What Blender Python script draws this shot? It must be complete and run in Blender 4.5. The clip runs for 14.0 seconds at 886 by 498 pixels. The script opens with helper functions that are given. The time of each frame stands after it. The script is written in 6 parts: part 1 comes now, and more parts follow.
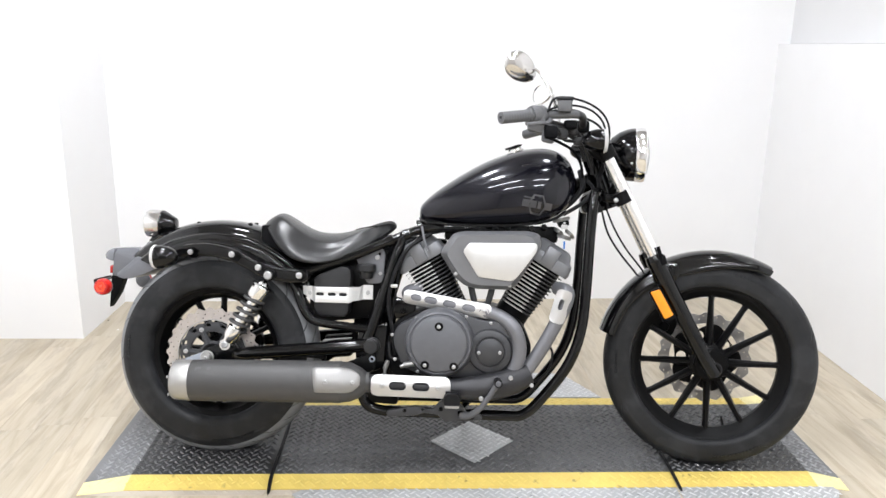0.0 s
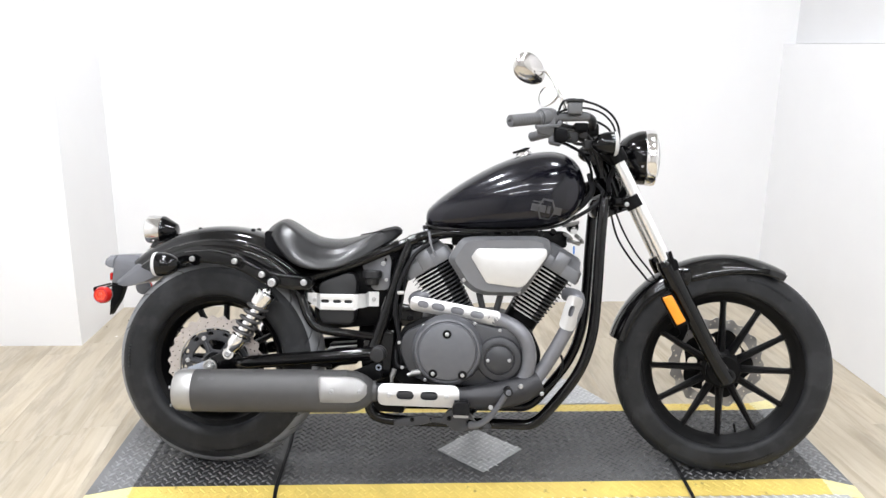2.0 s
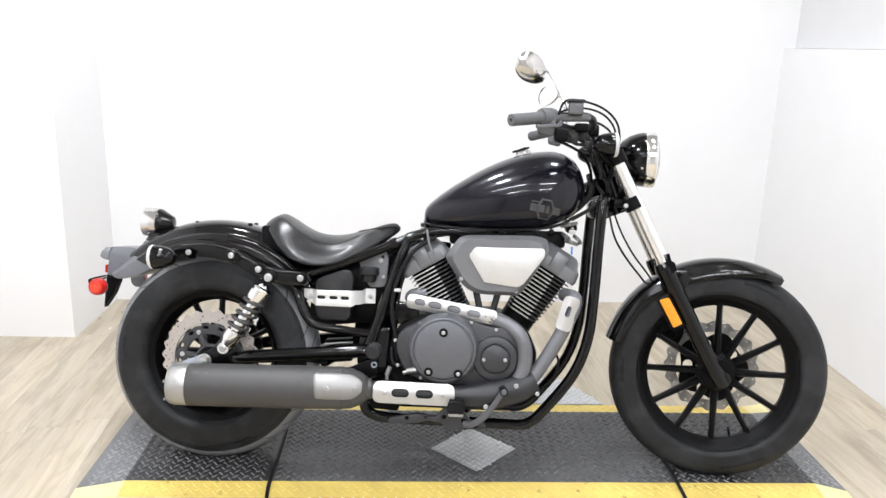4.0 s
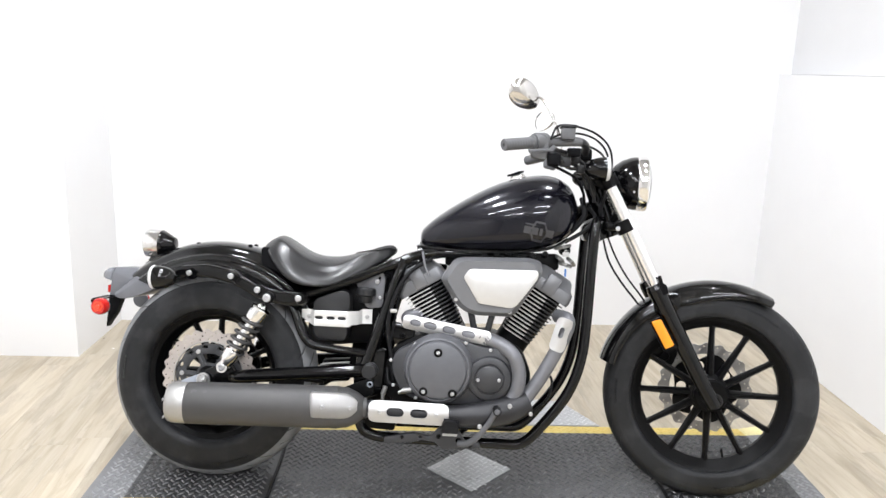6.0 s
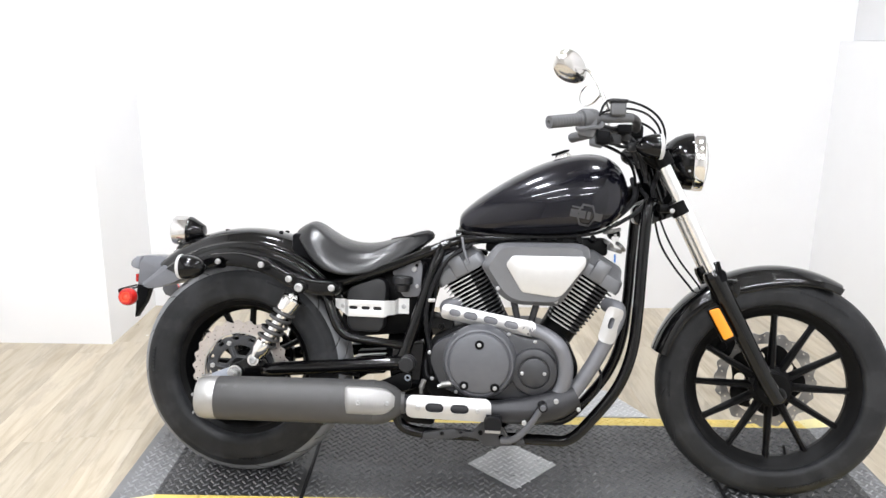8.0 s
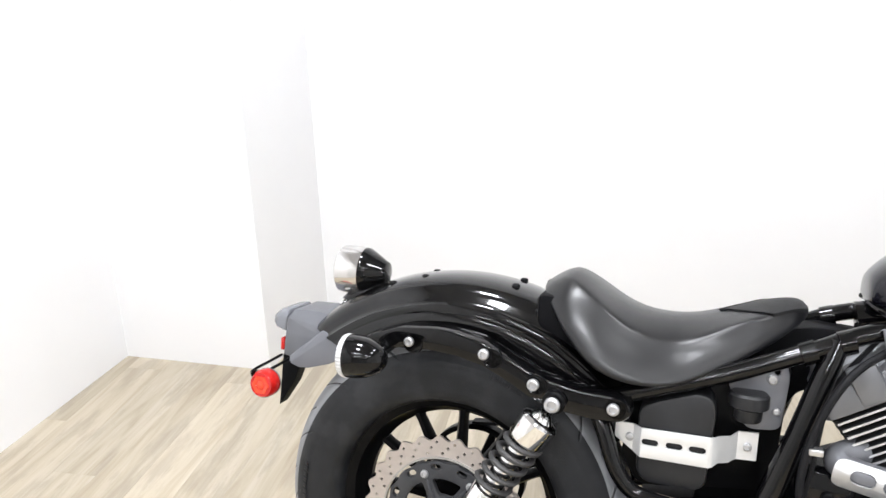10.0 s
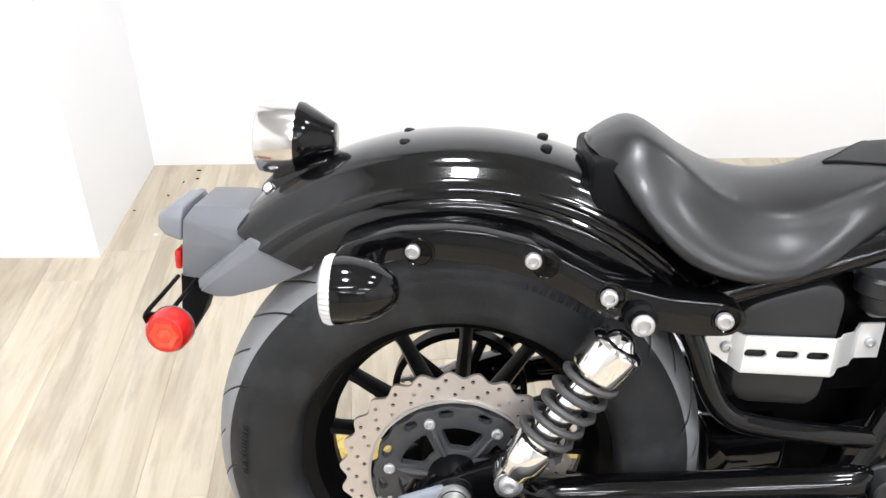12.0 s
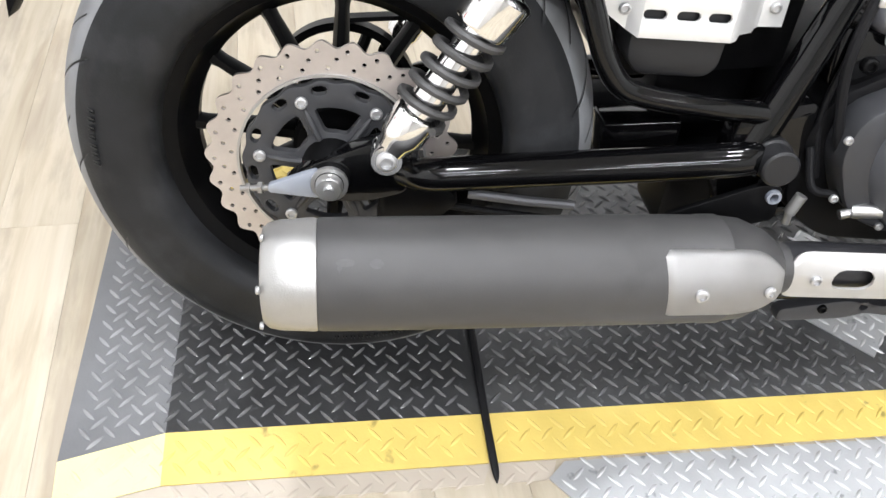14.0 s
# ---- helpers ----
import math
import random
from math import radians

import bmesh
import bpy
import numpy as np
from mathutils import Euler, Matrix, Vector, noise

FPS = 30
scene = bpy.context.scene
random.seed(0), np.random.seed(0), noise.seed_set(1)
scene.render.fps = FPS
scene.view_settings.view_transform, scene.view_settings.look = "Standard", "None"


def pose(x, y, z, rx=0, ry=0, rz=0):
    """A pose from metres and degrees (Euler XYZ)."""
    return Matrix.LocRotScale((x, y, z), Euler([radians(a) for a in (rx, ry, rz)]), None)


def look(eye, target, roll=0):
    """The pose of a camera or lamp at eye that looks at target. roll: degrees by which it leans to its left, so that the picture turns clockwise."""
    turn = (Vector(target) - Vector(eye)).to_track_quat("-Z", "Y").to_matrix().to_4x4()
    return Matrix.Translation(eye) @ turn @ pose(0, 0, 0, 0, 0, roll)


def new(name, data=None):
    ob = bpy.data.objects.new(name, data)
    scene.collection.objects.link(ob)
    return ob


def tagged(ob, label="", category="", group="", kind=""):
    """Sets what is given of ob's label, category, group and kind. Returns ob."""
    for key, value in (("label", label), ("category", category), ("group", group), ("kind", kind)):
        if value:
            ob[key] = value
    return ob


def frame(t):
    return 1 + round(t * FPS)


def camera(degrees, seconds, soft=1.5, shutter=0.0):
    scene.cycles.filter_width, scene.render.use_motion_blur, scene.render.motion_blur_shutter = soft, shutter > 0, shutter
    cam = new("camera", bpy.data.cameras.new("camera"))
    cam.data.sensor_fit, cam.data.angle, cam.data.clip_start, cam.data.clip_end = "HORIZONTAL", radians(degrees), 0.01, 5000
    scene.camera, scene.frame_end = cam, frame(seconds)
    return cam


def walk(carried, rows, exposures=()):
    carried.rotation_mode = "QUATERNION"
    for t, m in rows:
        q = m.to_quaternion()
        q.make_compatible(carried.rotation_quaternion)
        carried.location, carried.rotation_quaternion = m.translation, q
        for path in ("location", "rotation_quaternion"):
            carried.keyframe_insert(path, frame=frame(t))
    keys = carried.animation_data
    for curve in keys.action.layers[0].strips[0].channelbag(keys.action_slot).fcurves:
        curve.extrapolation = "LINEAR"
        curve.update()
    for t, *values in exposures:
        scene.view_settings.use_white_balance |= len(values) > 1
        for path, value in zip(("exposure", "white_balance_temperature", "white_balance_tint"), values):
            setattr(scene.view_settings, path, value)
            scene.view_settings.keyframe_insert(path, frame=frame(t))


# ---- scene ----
cam = camera(59.32, 14.0)
PATH = [
    (0, (0.0735, -2.3002, 1.3092), (-0.0367, -0.3687, 0.8021), 0.78),
    (0.5, (0.0658, -2.2929, 1.3080), (-0.0493, -0.3604, 0.8057), 0.66),
    (1, (0.0492, -2.2821, 1.3067), (-0.0548, -0.3497, 0.8018), 1.02),
    (1.5, (0.0424, -2.2649, 1.3145), (-0.0634, -0.3352, 0.7996), 0.98),
    (2, (0.0344, -2.2517, 1.3135), (-0.0644, -0.3195, 0.8065), 0.60),
    (2.5, (0.0274, -2.2411, 1.3109), (-0.0723, -0.3101, 0.7998), 1.09),
    (3, (0.0297, -2.2368, 1.3164), (-0.0690, -0.3075, 0.7986), 1.57),
    (3.2, (0.0218, -2.2378, 1.3156), (-0.0630, -0.3076, 0.7987), 1.86),
    (5.3, (0.0369, -2.2576, 1.3142), (-0.0532, -0.3233, 0.8140), 1.57),
    (5.5, (0.0469, -2.2609, 1.3141), (-0.0530, -0.3251, 0.8214), 1.55),
    (6, (0.0612, -2.2864, 1.3212), (-0.0435, -0.3419, 0.8652), 1.85),
    (6.5, (0.0630, -2.2955, 1.3236), (-0.0401, -0.3505, 0.8695), 1.83),
    (7, (0.0637, -2.2985, 1.3188), (-0.0334, -0.3553, 0.8556), 1.58),
    (7.2, (0.0607, -2.2917, 1.3174), (-0.0251, -0.3521, 0.8370), 1.57),
    (9.3, (-0.1678, -1.6013, 1.3056), (-0.5868, 0.2562, 0.6939), -1.42),
    (9.5, (-0.2341, -1.4866, 1.2967), (-0.6321, 0.3559, 0.6284), -2.12),
    (9.7, (-0.2975, -1.3362, 1.2694), (-0.7729, 0.4774, 0.5730), -2.13),
    (9.8, (-0.3287, -1.2588, 1.2646), (-0.8723, 0.5441, 0.5909), -2.35),
    (10, (-0.3910, -1.1104, 1.2668), (-1.0185, 0.6638, 0.5898), -1.48),
    (10.2, (-0.4521, -0.9955, 1.2621), (-1.0311, 0.7774, 0.5399), -3.34),
    (10.3, (-0.4903, -0.9493, 1.2567), (-1.0326, 0.8234, 0.5061), -3.39),
    (10.5, (-0.5799, -0.8769, 1.2399), (-0.9764, 0.8992, 0.4103), -2.26),
    (10.7, (-0.6736, -0.8163, 1.2372), (-0.9065, 1.0035, 0.4411), -0.97),
    (10.8, (-0.7113, -0.7925, 1.2365), (-0.9335, 1.0320, 0.4479), -1.25),
    (11, (-0.7646, -0.7557, 1.2419), (-0.9238, 1.0610, 0.4208), -0.42),
    (11.2, (-0.7893, -0.7311, 1.2319), (-0.9028, 1.0729, 0.3760), 0.44),
    (11.5, (-0.7921, -0.7212, 1.2042), (-0.8848, 1.0459, 0.2721), 0.93),
    (12, (-0.7813, -0.7214, 1.1440), (-0.8475, 0.9502, 0.0479), 1.45),
    (12.2, (-0.7796, -0.7256, 1.1091), (-0.8208, 0.8940, -0.0636), 2.83),
    (12.5, (-0.7749, -0.7321, 1.0545), (-0.7617, 0.7704, -0.2655), 4.09),
    (12.7, (-0.7696, -0.7354, 1.0221), (-0.7495, 0.6912, -0.3794), 4.73),
    (13, (-0.7772, -0.7457, 0.9853), (-0.7354, 0.6131, -0.4816), 6.51),
    (13.2, (-0.7750, -0.7467, 0.9734), (-0.7334, 0.5715, -0.5302), 6.64),
    (13.5, (-0.7688, -0.7535, 0.9685), (-0.7369, 0.5686, -0.5318), 5.80),
    (13.7, (-0.7532, -0.7560, 0.9632), (-0.7032, 0.5766, -0.5273), 5.70),
    (14, (-0.7224, -0.7535, 0.9638), (-0.5662, 0.6144, -0.4869), 6.94),
]
walk(cam, [(t, look(eye, target, roll)) for t, eye, target, roll in PATH], [(0, 0.46), (3.2, 0.46), (5.5, 0.52), (7.2, 0.56), (9.3, 0.52), (10.5, 0.54), (11.5, 0.58), (12.5, 0.78), (14, 0.66)])

# world: a dim interior fill from the rest of the shop
world = bpy.data.worlds.new("world")
scene.world = world
world.use_nodes = True
world.node_tree.nodes["Background"].inputs[0].default_value = (0.9, 0.95, 1.0, 1)
world.node_tree.nodes["Background"].inputs[1].default_value = 0.3

# ceiling lights: along the room, across it, length, width, watts
LIGHTS = [(-0.95, 0.2, 0.3, 0.3, 23), (0.75, 0.2, 0.3, 0.3, 10), (-0.95, -1.0, 0.3, 0.3, 23), (0.75, -1.0, 0.3, 0.3, 12),
          (-1.0, -2.5, 1.2, 0.07, 24), (0.8, -2.9, 1.2, 0.07, 24), (-1.0, -4.4, 1.2, 0.07, 34), (0.8, -4.8, 1.2, 0.07, 34)]

ROOM_YAW, BIKE_LEAN, MAT_TOP = 5.31, 12.64, 0.013
ROOM = pose(0, 0, 0, 0, 0, ROOM_YAW)
BIKE = pose(0, 0, MAT_TOP, -BIKE_LEAN, 0, 0)

# ---------------------------------------------------------------- materials


def material(name, base, rough=0.5, metal=0.0, coat=0.0, vary=0.12, scale=30.0, bump=0.0, bump_scale=200.0, rough_vary=0.1,
             spec=0.5, obj_random=0.0, trans=0.0, emit=0.0, stain=1.0, stain_scale=30.0, stain_edge=0.64, coat_rough=0.04):
    m = bpy.data.materials.new(name)
    m.use_nodes = True
    nt = m.node_tree
    b = nt.nodes["Principled BSDF"]
    b.inputs["Metallic"].default_value = metal
    b.inputs["Coat Weight"].default_value = coat
    b.inputs["Coat Roughness"].default_value = coat_rough
    b.inputs["Specular IOR Level"].default_value = spec
    b.inputs["Transmission Weight"].default_value = trans
    tc = nt.nodes.new("ShaderNodeTexCoord")
    big = nt.nodes.new("ShaderNodeTexNoise")
    big.inputs["Scale"].default_value, big.inputs["Detail"].default_value = scale / 6, 3
    fine = nt.nodes.new("ShaderNodeTexNoise")
    fine.inputs["Scale"].default_value, fine.inputs["Detail"].default_value = scale, 5
    for n in (big, fine):
        nt.links.new(tc.outputs["Object"], n.inputs["Vector"])
    mix = nt.nodes.new("ShaderNodeMath")
    mix.operation = "MULTIPLY_ADD"
    nt.links.new(big.outputs["Fac"], mix.inputs[0])
    mix.inputs[1].default_value = 0.6
    half = nt.nodes.new("ShaderNodeMath")
    half.operation = "MULTIPLY"
    nt.links.new(fine.outputs["Fac"], half.inputs[0])
    half.inputs[1].default_value = 0.4
    nt.links.new(half.outputs[0], mix.inputs[2])
    ramp = nt.nodes.new("ShaderNodeMapRange")
    ramp.inputs["From Min"].default_value, ramp.inputs["From Max"].default_value = 0.3, 0.7
    ramp.inputs["To Min"].default_value, ramp.inputs["To Max"].default_value = 1 - vary, 1 + vary
    nt.links.new(mix.outputs[0], ramp.inputs["Value"])
    factor = ramp.outputs[0]
    if obj_random:
        info = nt.nodes.new("ShaderNodeObjectInfo")
        r2 = nt.nodes.new("ShaderNodeMapRange")
        r2.inputs["To Min"].default_value, r2.inputs["To Max"].default_value = 1 - obj_random, 1 + obj_random
        nt.links.new(info.outputs["Random"], r2.inputs["Value"])
        mul = nt.nodes.new("ShaderNodeMath")
        mul.operation = "MULTIPLY"
        nt.links.new(factor, mul.inputs[0])
        nt.links.new(r2.outputs[0], mul.inputs[1])
        factor = mul.outputs[0]
    if stain != 1.0:
        spots = nt.nodes.new("ShaderNodeTexNoise")
        spots.inputs["Scale"].default_value, spots.inputs["Detail"].default_value = stain_scale, 4
        nt.links.new(tc.outputs["Object"], spots.inputs["Vector"])
        edge = nt.nodes.new("ShaderNodeMapRange")
        edge.inputs["From Min"].default_value, edge.inputs["From Max"].default_value = stain_edge, stain_edge + 0.07
        edge.inputs["To Min"].default_value, edge.inputs["To Max"].default_value = 1.0, stain
        nt.links.new(spots.outputs["Fac"], edge.inputs["Value"])
        both = nt.nodes.new("ShaderNodeMath")
        both.operation = "MULTIPLY"
        nt.links.new(factor, both.inputs[0])
        nt.links.new(edge.outputs[0], both.inputs[1])
        factor = both.outputs[0]
    hsv = nt.nodes.new("ShaderNodeHueSaturation")
    hsv.inputs["Color"].default_value = (*base, 1)
    nt.links.new(factor, hsv.inputs["Value"])
    nt.links.new(hsv.outputs[0], b.inputs["Base Color"])
    rr = nt.nodes.new("ShaderNodeMapRange")
    rr.inputs["From Min"].default_value, rr.inputs["From Max"].default_value = 0.3, 0.7
    rr.inputs["To Min"].default_value, rr.inputs["To Max"].default_value = max(0.02, rough * (1 - rough_vary)), min(1, rough * (1 + rough_vary))
    nt.links.new(mix.outputs[0], rr.inputs["Value"])
    nt.links.new(rr.outputs[0], b.inputs["Roughness"])
    if bump:
        grain = nt.nodes.new("ShaderNodeTexNoise")
        grain.inputs["Scale"].default_value, grain.inputs["Detail"].default_value = bump_scale, 4
        nt.links.new(tc.outputs["Object"], grain.inputs["Vector"])
        bm_ = nt.nodes.new("ShaderNodeBump")
        bm_.inputs["Strength"].default_value, bm_.inputs["Distance"].default_value = bump, 0.001
        nt.links.new(grain.outputs["Fac"], bm_.inputs["Height"])
        nt.links.new(bm_.outputs[0], b.inputs["Normal"])
    if emit:
        b.inputs["Emission Color"].default_value = (*base, 1)
        b.inputs["Emission Strength"].default_value = emit
    return m


PAINT = material("white_wall_paint", (0.82, 0.82, 0.825), 0.55, vary=0.02, scale=6, bump=0.15, bump_scale=90)
PAINT_GREY = material("pale_grey_wall_paint", (0.72, 0.72, 0.725), 0.6, vary=0.04, scale=5)
SHOP_GREY = material("workshop_grey_paint", (0.60, 0.595, 0.585), 0.6, vary=0.1, scale=5)
CEILING = material("ceiling_paint", (0.52, 0.517, 0.51), 0.8, vary=0.03, scale=8, bump=0.3, bump_scale=60)
FRAME_BLACK = material("gloss_black_enamel", (0.002, 0.002, 0.0023), 0.12, coat=0.5, vary=0.1, scale=40, spec=0.1)
FENDER_BLACK = material("gloss_black_paint", (0.0025, 0.0025, 0.0027), 0.14, coat=0.6, vary=0.15, scale=300, spec=0.15)
TANK_PAINT = material("dark_metallic_black_paint", (0.0045, 0.0045, 0.0085), 0.24, metal=0.3, coat=0.6, vary=0.35, scale=900, spec=0.2)
SATIN_BLACK = material("satin_black", (0.0035, 0.0035, 0.0038), 0.36, vary=0.15, scale=60, bump=0.1, spec=0.11)
PLASTIC = material("matt_black_plastic", (0.005, 0.005, 0.0058), 0.46, vary=0.15, scale=60, bump=0.2, bump_scale=700, spec=0.06)
GREY_PLASTIC = material("grey_plastic", (0.125, 0.129, 0.142), 0.40, vary=0.06, scale=50, bump=0.1, bump_scale=600)
ENGINE = material("engine_grey_coating", (0.11, 0.113, 0.124), 0.42, vary=0.12, scale=50, metal=0.2, bump=0.15, bump_scale=500)
AIR_GREY = material("satin_grey_paint", (0.175, 0.178, 0.188), 0.36, vary=0.06, scale=50, metal=0.35, bump=0.1, bump_scale=500)
COLLECTOR = material("dark_pipe_coating", (0.022, 0.022, 0.025), 0.42, vary=0.2, scale=40, metal=0.2)
ENGINE_DARK = material("engine_black_coating", (0.005, 0.005, 0.0056), 0.42, spec=0.1, vary=0.2, scale=50, bump=0.15, bump_scale=500)
MUFFLER = material("muffler_black_coating", (0.056, 0.055, 0.055), 0.5, vary=0.14, scale=25, metal=0.15, bump=0.1, bump_scale=500, stain=0.9, stain_scale=14, stain_edge=0.6)
PIPE = material("pipe_grey_coating", (0.16, 0.162, 0.175), 0.4, vary=0.15, scale=40, metal=0.3)
ALU = material("brushed_aluminium", (0.55, 0.543, 0.535), 0.46, metal=0.7, vary=0.06, scale=60, bump=0.06, bump_scale=900)
ALU_CAST = material("cast_aluminium", (0.41, 0.405, 0.395), 0.4, metal=0.75, vary=0.1, scale=60, bump=0.2, bump_scale=500)
INSERT = material("silver_paint", (0.64, 0.635, 0.625), 0.34, metal=0.55, vary=0.03, scale=300)
STEEL = material("steel", (0.60, 0.60, 0.595), 0.3, metal=0.9, vary=0.1, scale=80)
BOLT_STEEL = material("zinc_bolt_steel", (0.50, 0.50, 0.505), 0.4, metal=0.75, vary=0.15, scale=120)
CHROME = material("chrome", (0.86, 0.855, 0.85), 0.1, metal=1.0, vary=0.03, scale=40)
ENGINE_STEEL = material("grey_disc_steel", (0.34, 0.335, 0.33), 0.3, metal=0.8, vary=0.08, scale=100)
DISC_STEEL = material("brake_disc_steel", (0.53, 0.485, 0.46), 0.34, metal=0.75, vary=0.08, scale=100)
TYRE = material("tyre_rubber", (0.0165, 0.0171, 0.0185), 0.46, vary=0.4, scale=25, bump=0.3, bump_scale=350, spec=0.22, stain=1.5, stain_scale=11, stain_edge=0.5)
# rear tread: light caught by the band is painted in as pale grey, with dust
TREAD = material("sheen_dust_tread_rubber", (0.205, 0.21, 0.22), 0.48, vary=0.25, scale=30, bump=0.25, bump_scale=350)
RUBBER = material("black_rubber", (0.010, 0.010, 0.011), 0.5, spec=0.14, vary=0.15, scale=60, bump=0.2, bump_scale=500)
VINYL = material("black_vinyl", (0.0075, 0.0075, 0.0085), 0.31, rough_vary=0.08, vary=0.12, scale=30, bump=0.25, bump_scale=900, spec=0.38, coat=0.22, coat_rough=0.2)
VINYL_GRAINED = material("grained_black_vinyl", (0.016, 0.016, 0.0165), 0.55, vary=0.2, scale=60, bump=0.5, bump_scale=600, spec=0.25)
RED = material("red_lens", (0.46, 0.009, 0.006), 0.16, coat=0.3, vary=0.35, scale=110, bump=0.3, bump_scale=260)
RED_BRIGHT = material("bright_red_prism", (0.74, 0.05, 0.012), 0.2, coat=0.4, vary=0.4, scale=160)
AMBER = material("amber_reflector", (0.85, 0.29, 0.008), 0.18, coat=0.6, vary=0.1, scale=200, bump=0.3, bump_scale=500)
SMOKED = material("smoked_lens", (0.17, 0.177, 0.195), 0.25, vary=0.06, scale=60)
CLEAR = material("clear_lens", (0.62, 0.62, 0.615), 0.22, vary=0.08, scale=120, trans=0.15, bump=0.5, bump_scale=300)
# chrome with a darker base: dim reflections are put into its colour
BEZEL = material("dimmed_chrome", (0.66, 0.645, 0.63), 0.14, metal=1.0, vary=0.03, scale=40)
HARD_CHROME = material("hard_chrome_tube", (0.90, 0.90, 0.90), 0.2, metal=0.85, vary=0.03, scale=40)
MIRROR = material("mirror_glass", (0.9, 0.9, 0.9), 0.02, metal=1.0, vary=0.0)
MAT_BLACK = material("mat_rubber", (0.027, 0.0276, 0.0287), 0.36, vary=0.4, scale=22, bump=0.3, bump_scale=240, rough_vary=0.35, stain=2.2, stain_scale=60, stain_edge=0.64)
MAT_SCUFFED = material("scuffed_mat_rubber", (0.062, 0.063, 0.064), 0.38, vary=0.4, scale=16, bump=0.3, bump_scale=240, rough_vary=0.35, stain=1.8, stain_scale=70, stain_edge=0.60)
# polished bars, paler than the sheet: part of their glint is put into the colour
MAT_BAR = material("polished_glint_bar_rubber", (0.095, 0.096, 0.099), 0.17, vary=0.35, scale=30, rough_vary=0.4, spec=0.9)
# ramp grey: the slope's reflected light is put into the colour, with dust
MAT_RAMP = material("sheen_dust_mat_rubber", (0.142, 0.145, 0.151), 0.36, vary=0.2, scale=20, bump=0.3, bump_scale=240)
RAMP_BAR = material("sheen_dust_bar_rubber", (0.29, 0.293, 0.30), 0.26, vary=0.3, scale=30)
# paler yellow: the ramp's overexposure is put into the colour, with dust
MAT_PALE = material("bleached_dust_mat_yellow", (0.74, 0.66, 0.33), 0.45, vary=0.1, scale=18, bump=0.2, bump_scale=240)
MAT_YELLOW = material("mat_yellow", (0.66, 0.50, 0.13), 0.45, vary=0.14, scale=18, bump=0.2, bump_scale=240, stain=0.45, stain_scale=24, stain_edge=0.66)
# beige that stands in for the floor reflected along the mat's edge
EDGE_REFLECTION = material("floor_reflection_beige", (0.47, 0.415, 0.345), 0.35, vary=0.12, scale=20)
PLATE = material("tread_plate_aluminium", (0.48, 0.49, 0.50), 0.46, metal=0.45, vary=0.12, scale=20, bump=0.15, bump_scale=300, stain=0.55, stain_scale=45, stain_edge=0.64)
PLATE_BAR = material("polished_tread_bar_aluminium", (0.66, 0.667, 0.675), 0.36, metal=0.6, vary=0.15, scale=40)
ZINC = material("zinc_plated_steel", (0.34, 0.37, 0.43), 0.4, metal=0.5, vary=0.08, scale=60)
WORN = material("burnt_coating", (0.075, 0.075, 0.075), 0.6, vary=0.3, scale=200)
COVER_GREY = material("dark_grey_plastic", (0.016, 0.0162, 0.0175), 0.42, vary=0.12, scale=60, bump=0.2, bump_scale=700, spec=0.35)
ENGINE_MID = material("engine_dark_grey_coating", (0.042, 0.043, 0.047), 0.4, vary=0.12, scale=50, metal=0.2, bump=0.15, bump_scale=500)
BRIGHT_ALU = material("bright_brushed_aluminium", (0.78, 0.78, 0.775), 0.36, metal=0.5, vary=0.05, scale=60, bump=0.06, bump_scale=900)
# black rubber raised to grey: glare from the bright wall is in the colour
GRIP = material("hazed_black_rubber", (0.098, 0.099, 0.103), 0.5, vary=0.1, scale=60, bump=0.2, bump_scale=500)
EMBLEM = material("emblem_grey", (0.06, 0.06, 0.064), 0.3, metal=0.3, vary=0.1, scale=100)
BLUE = material("blue_plastic", (0.02, 0.16, 0.5), 0.4)
LAMP_GLOW = material("tube_light_diffuser", (0.95, 0.98, 1.0), 0.5, emit=12.0, vary=0.0)


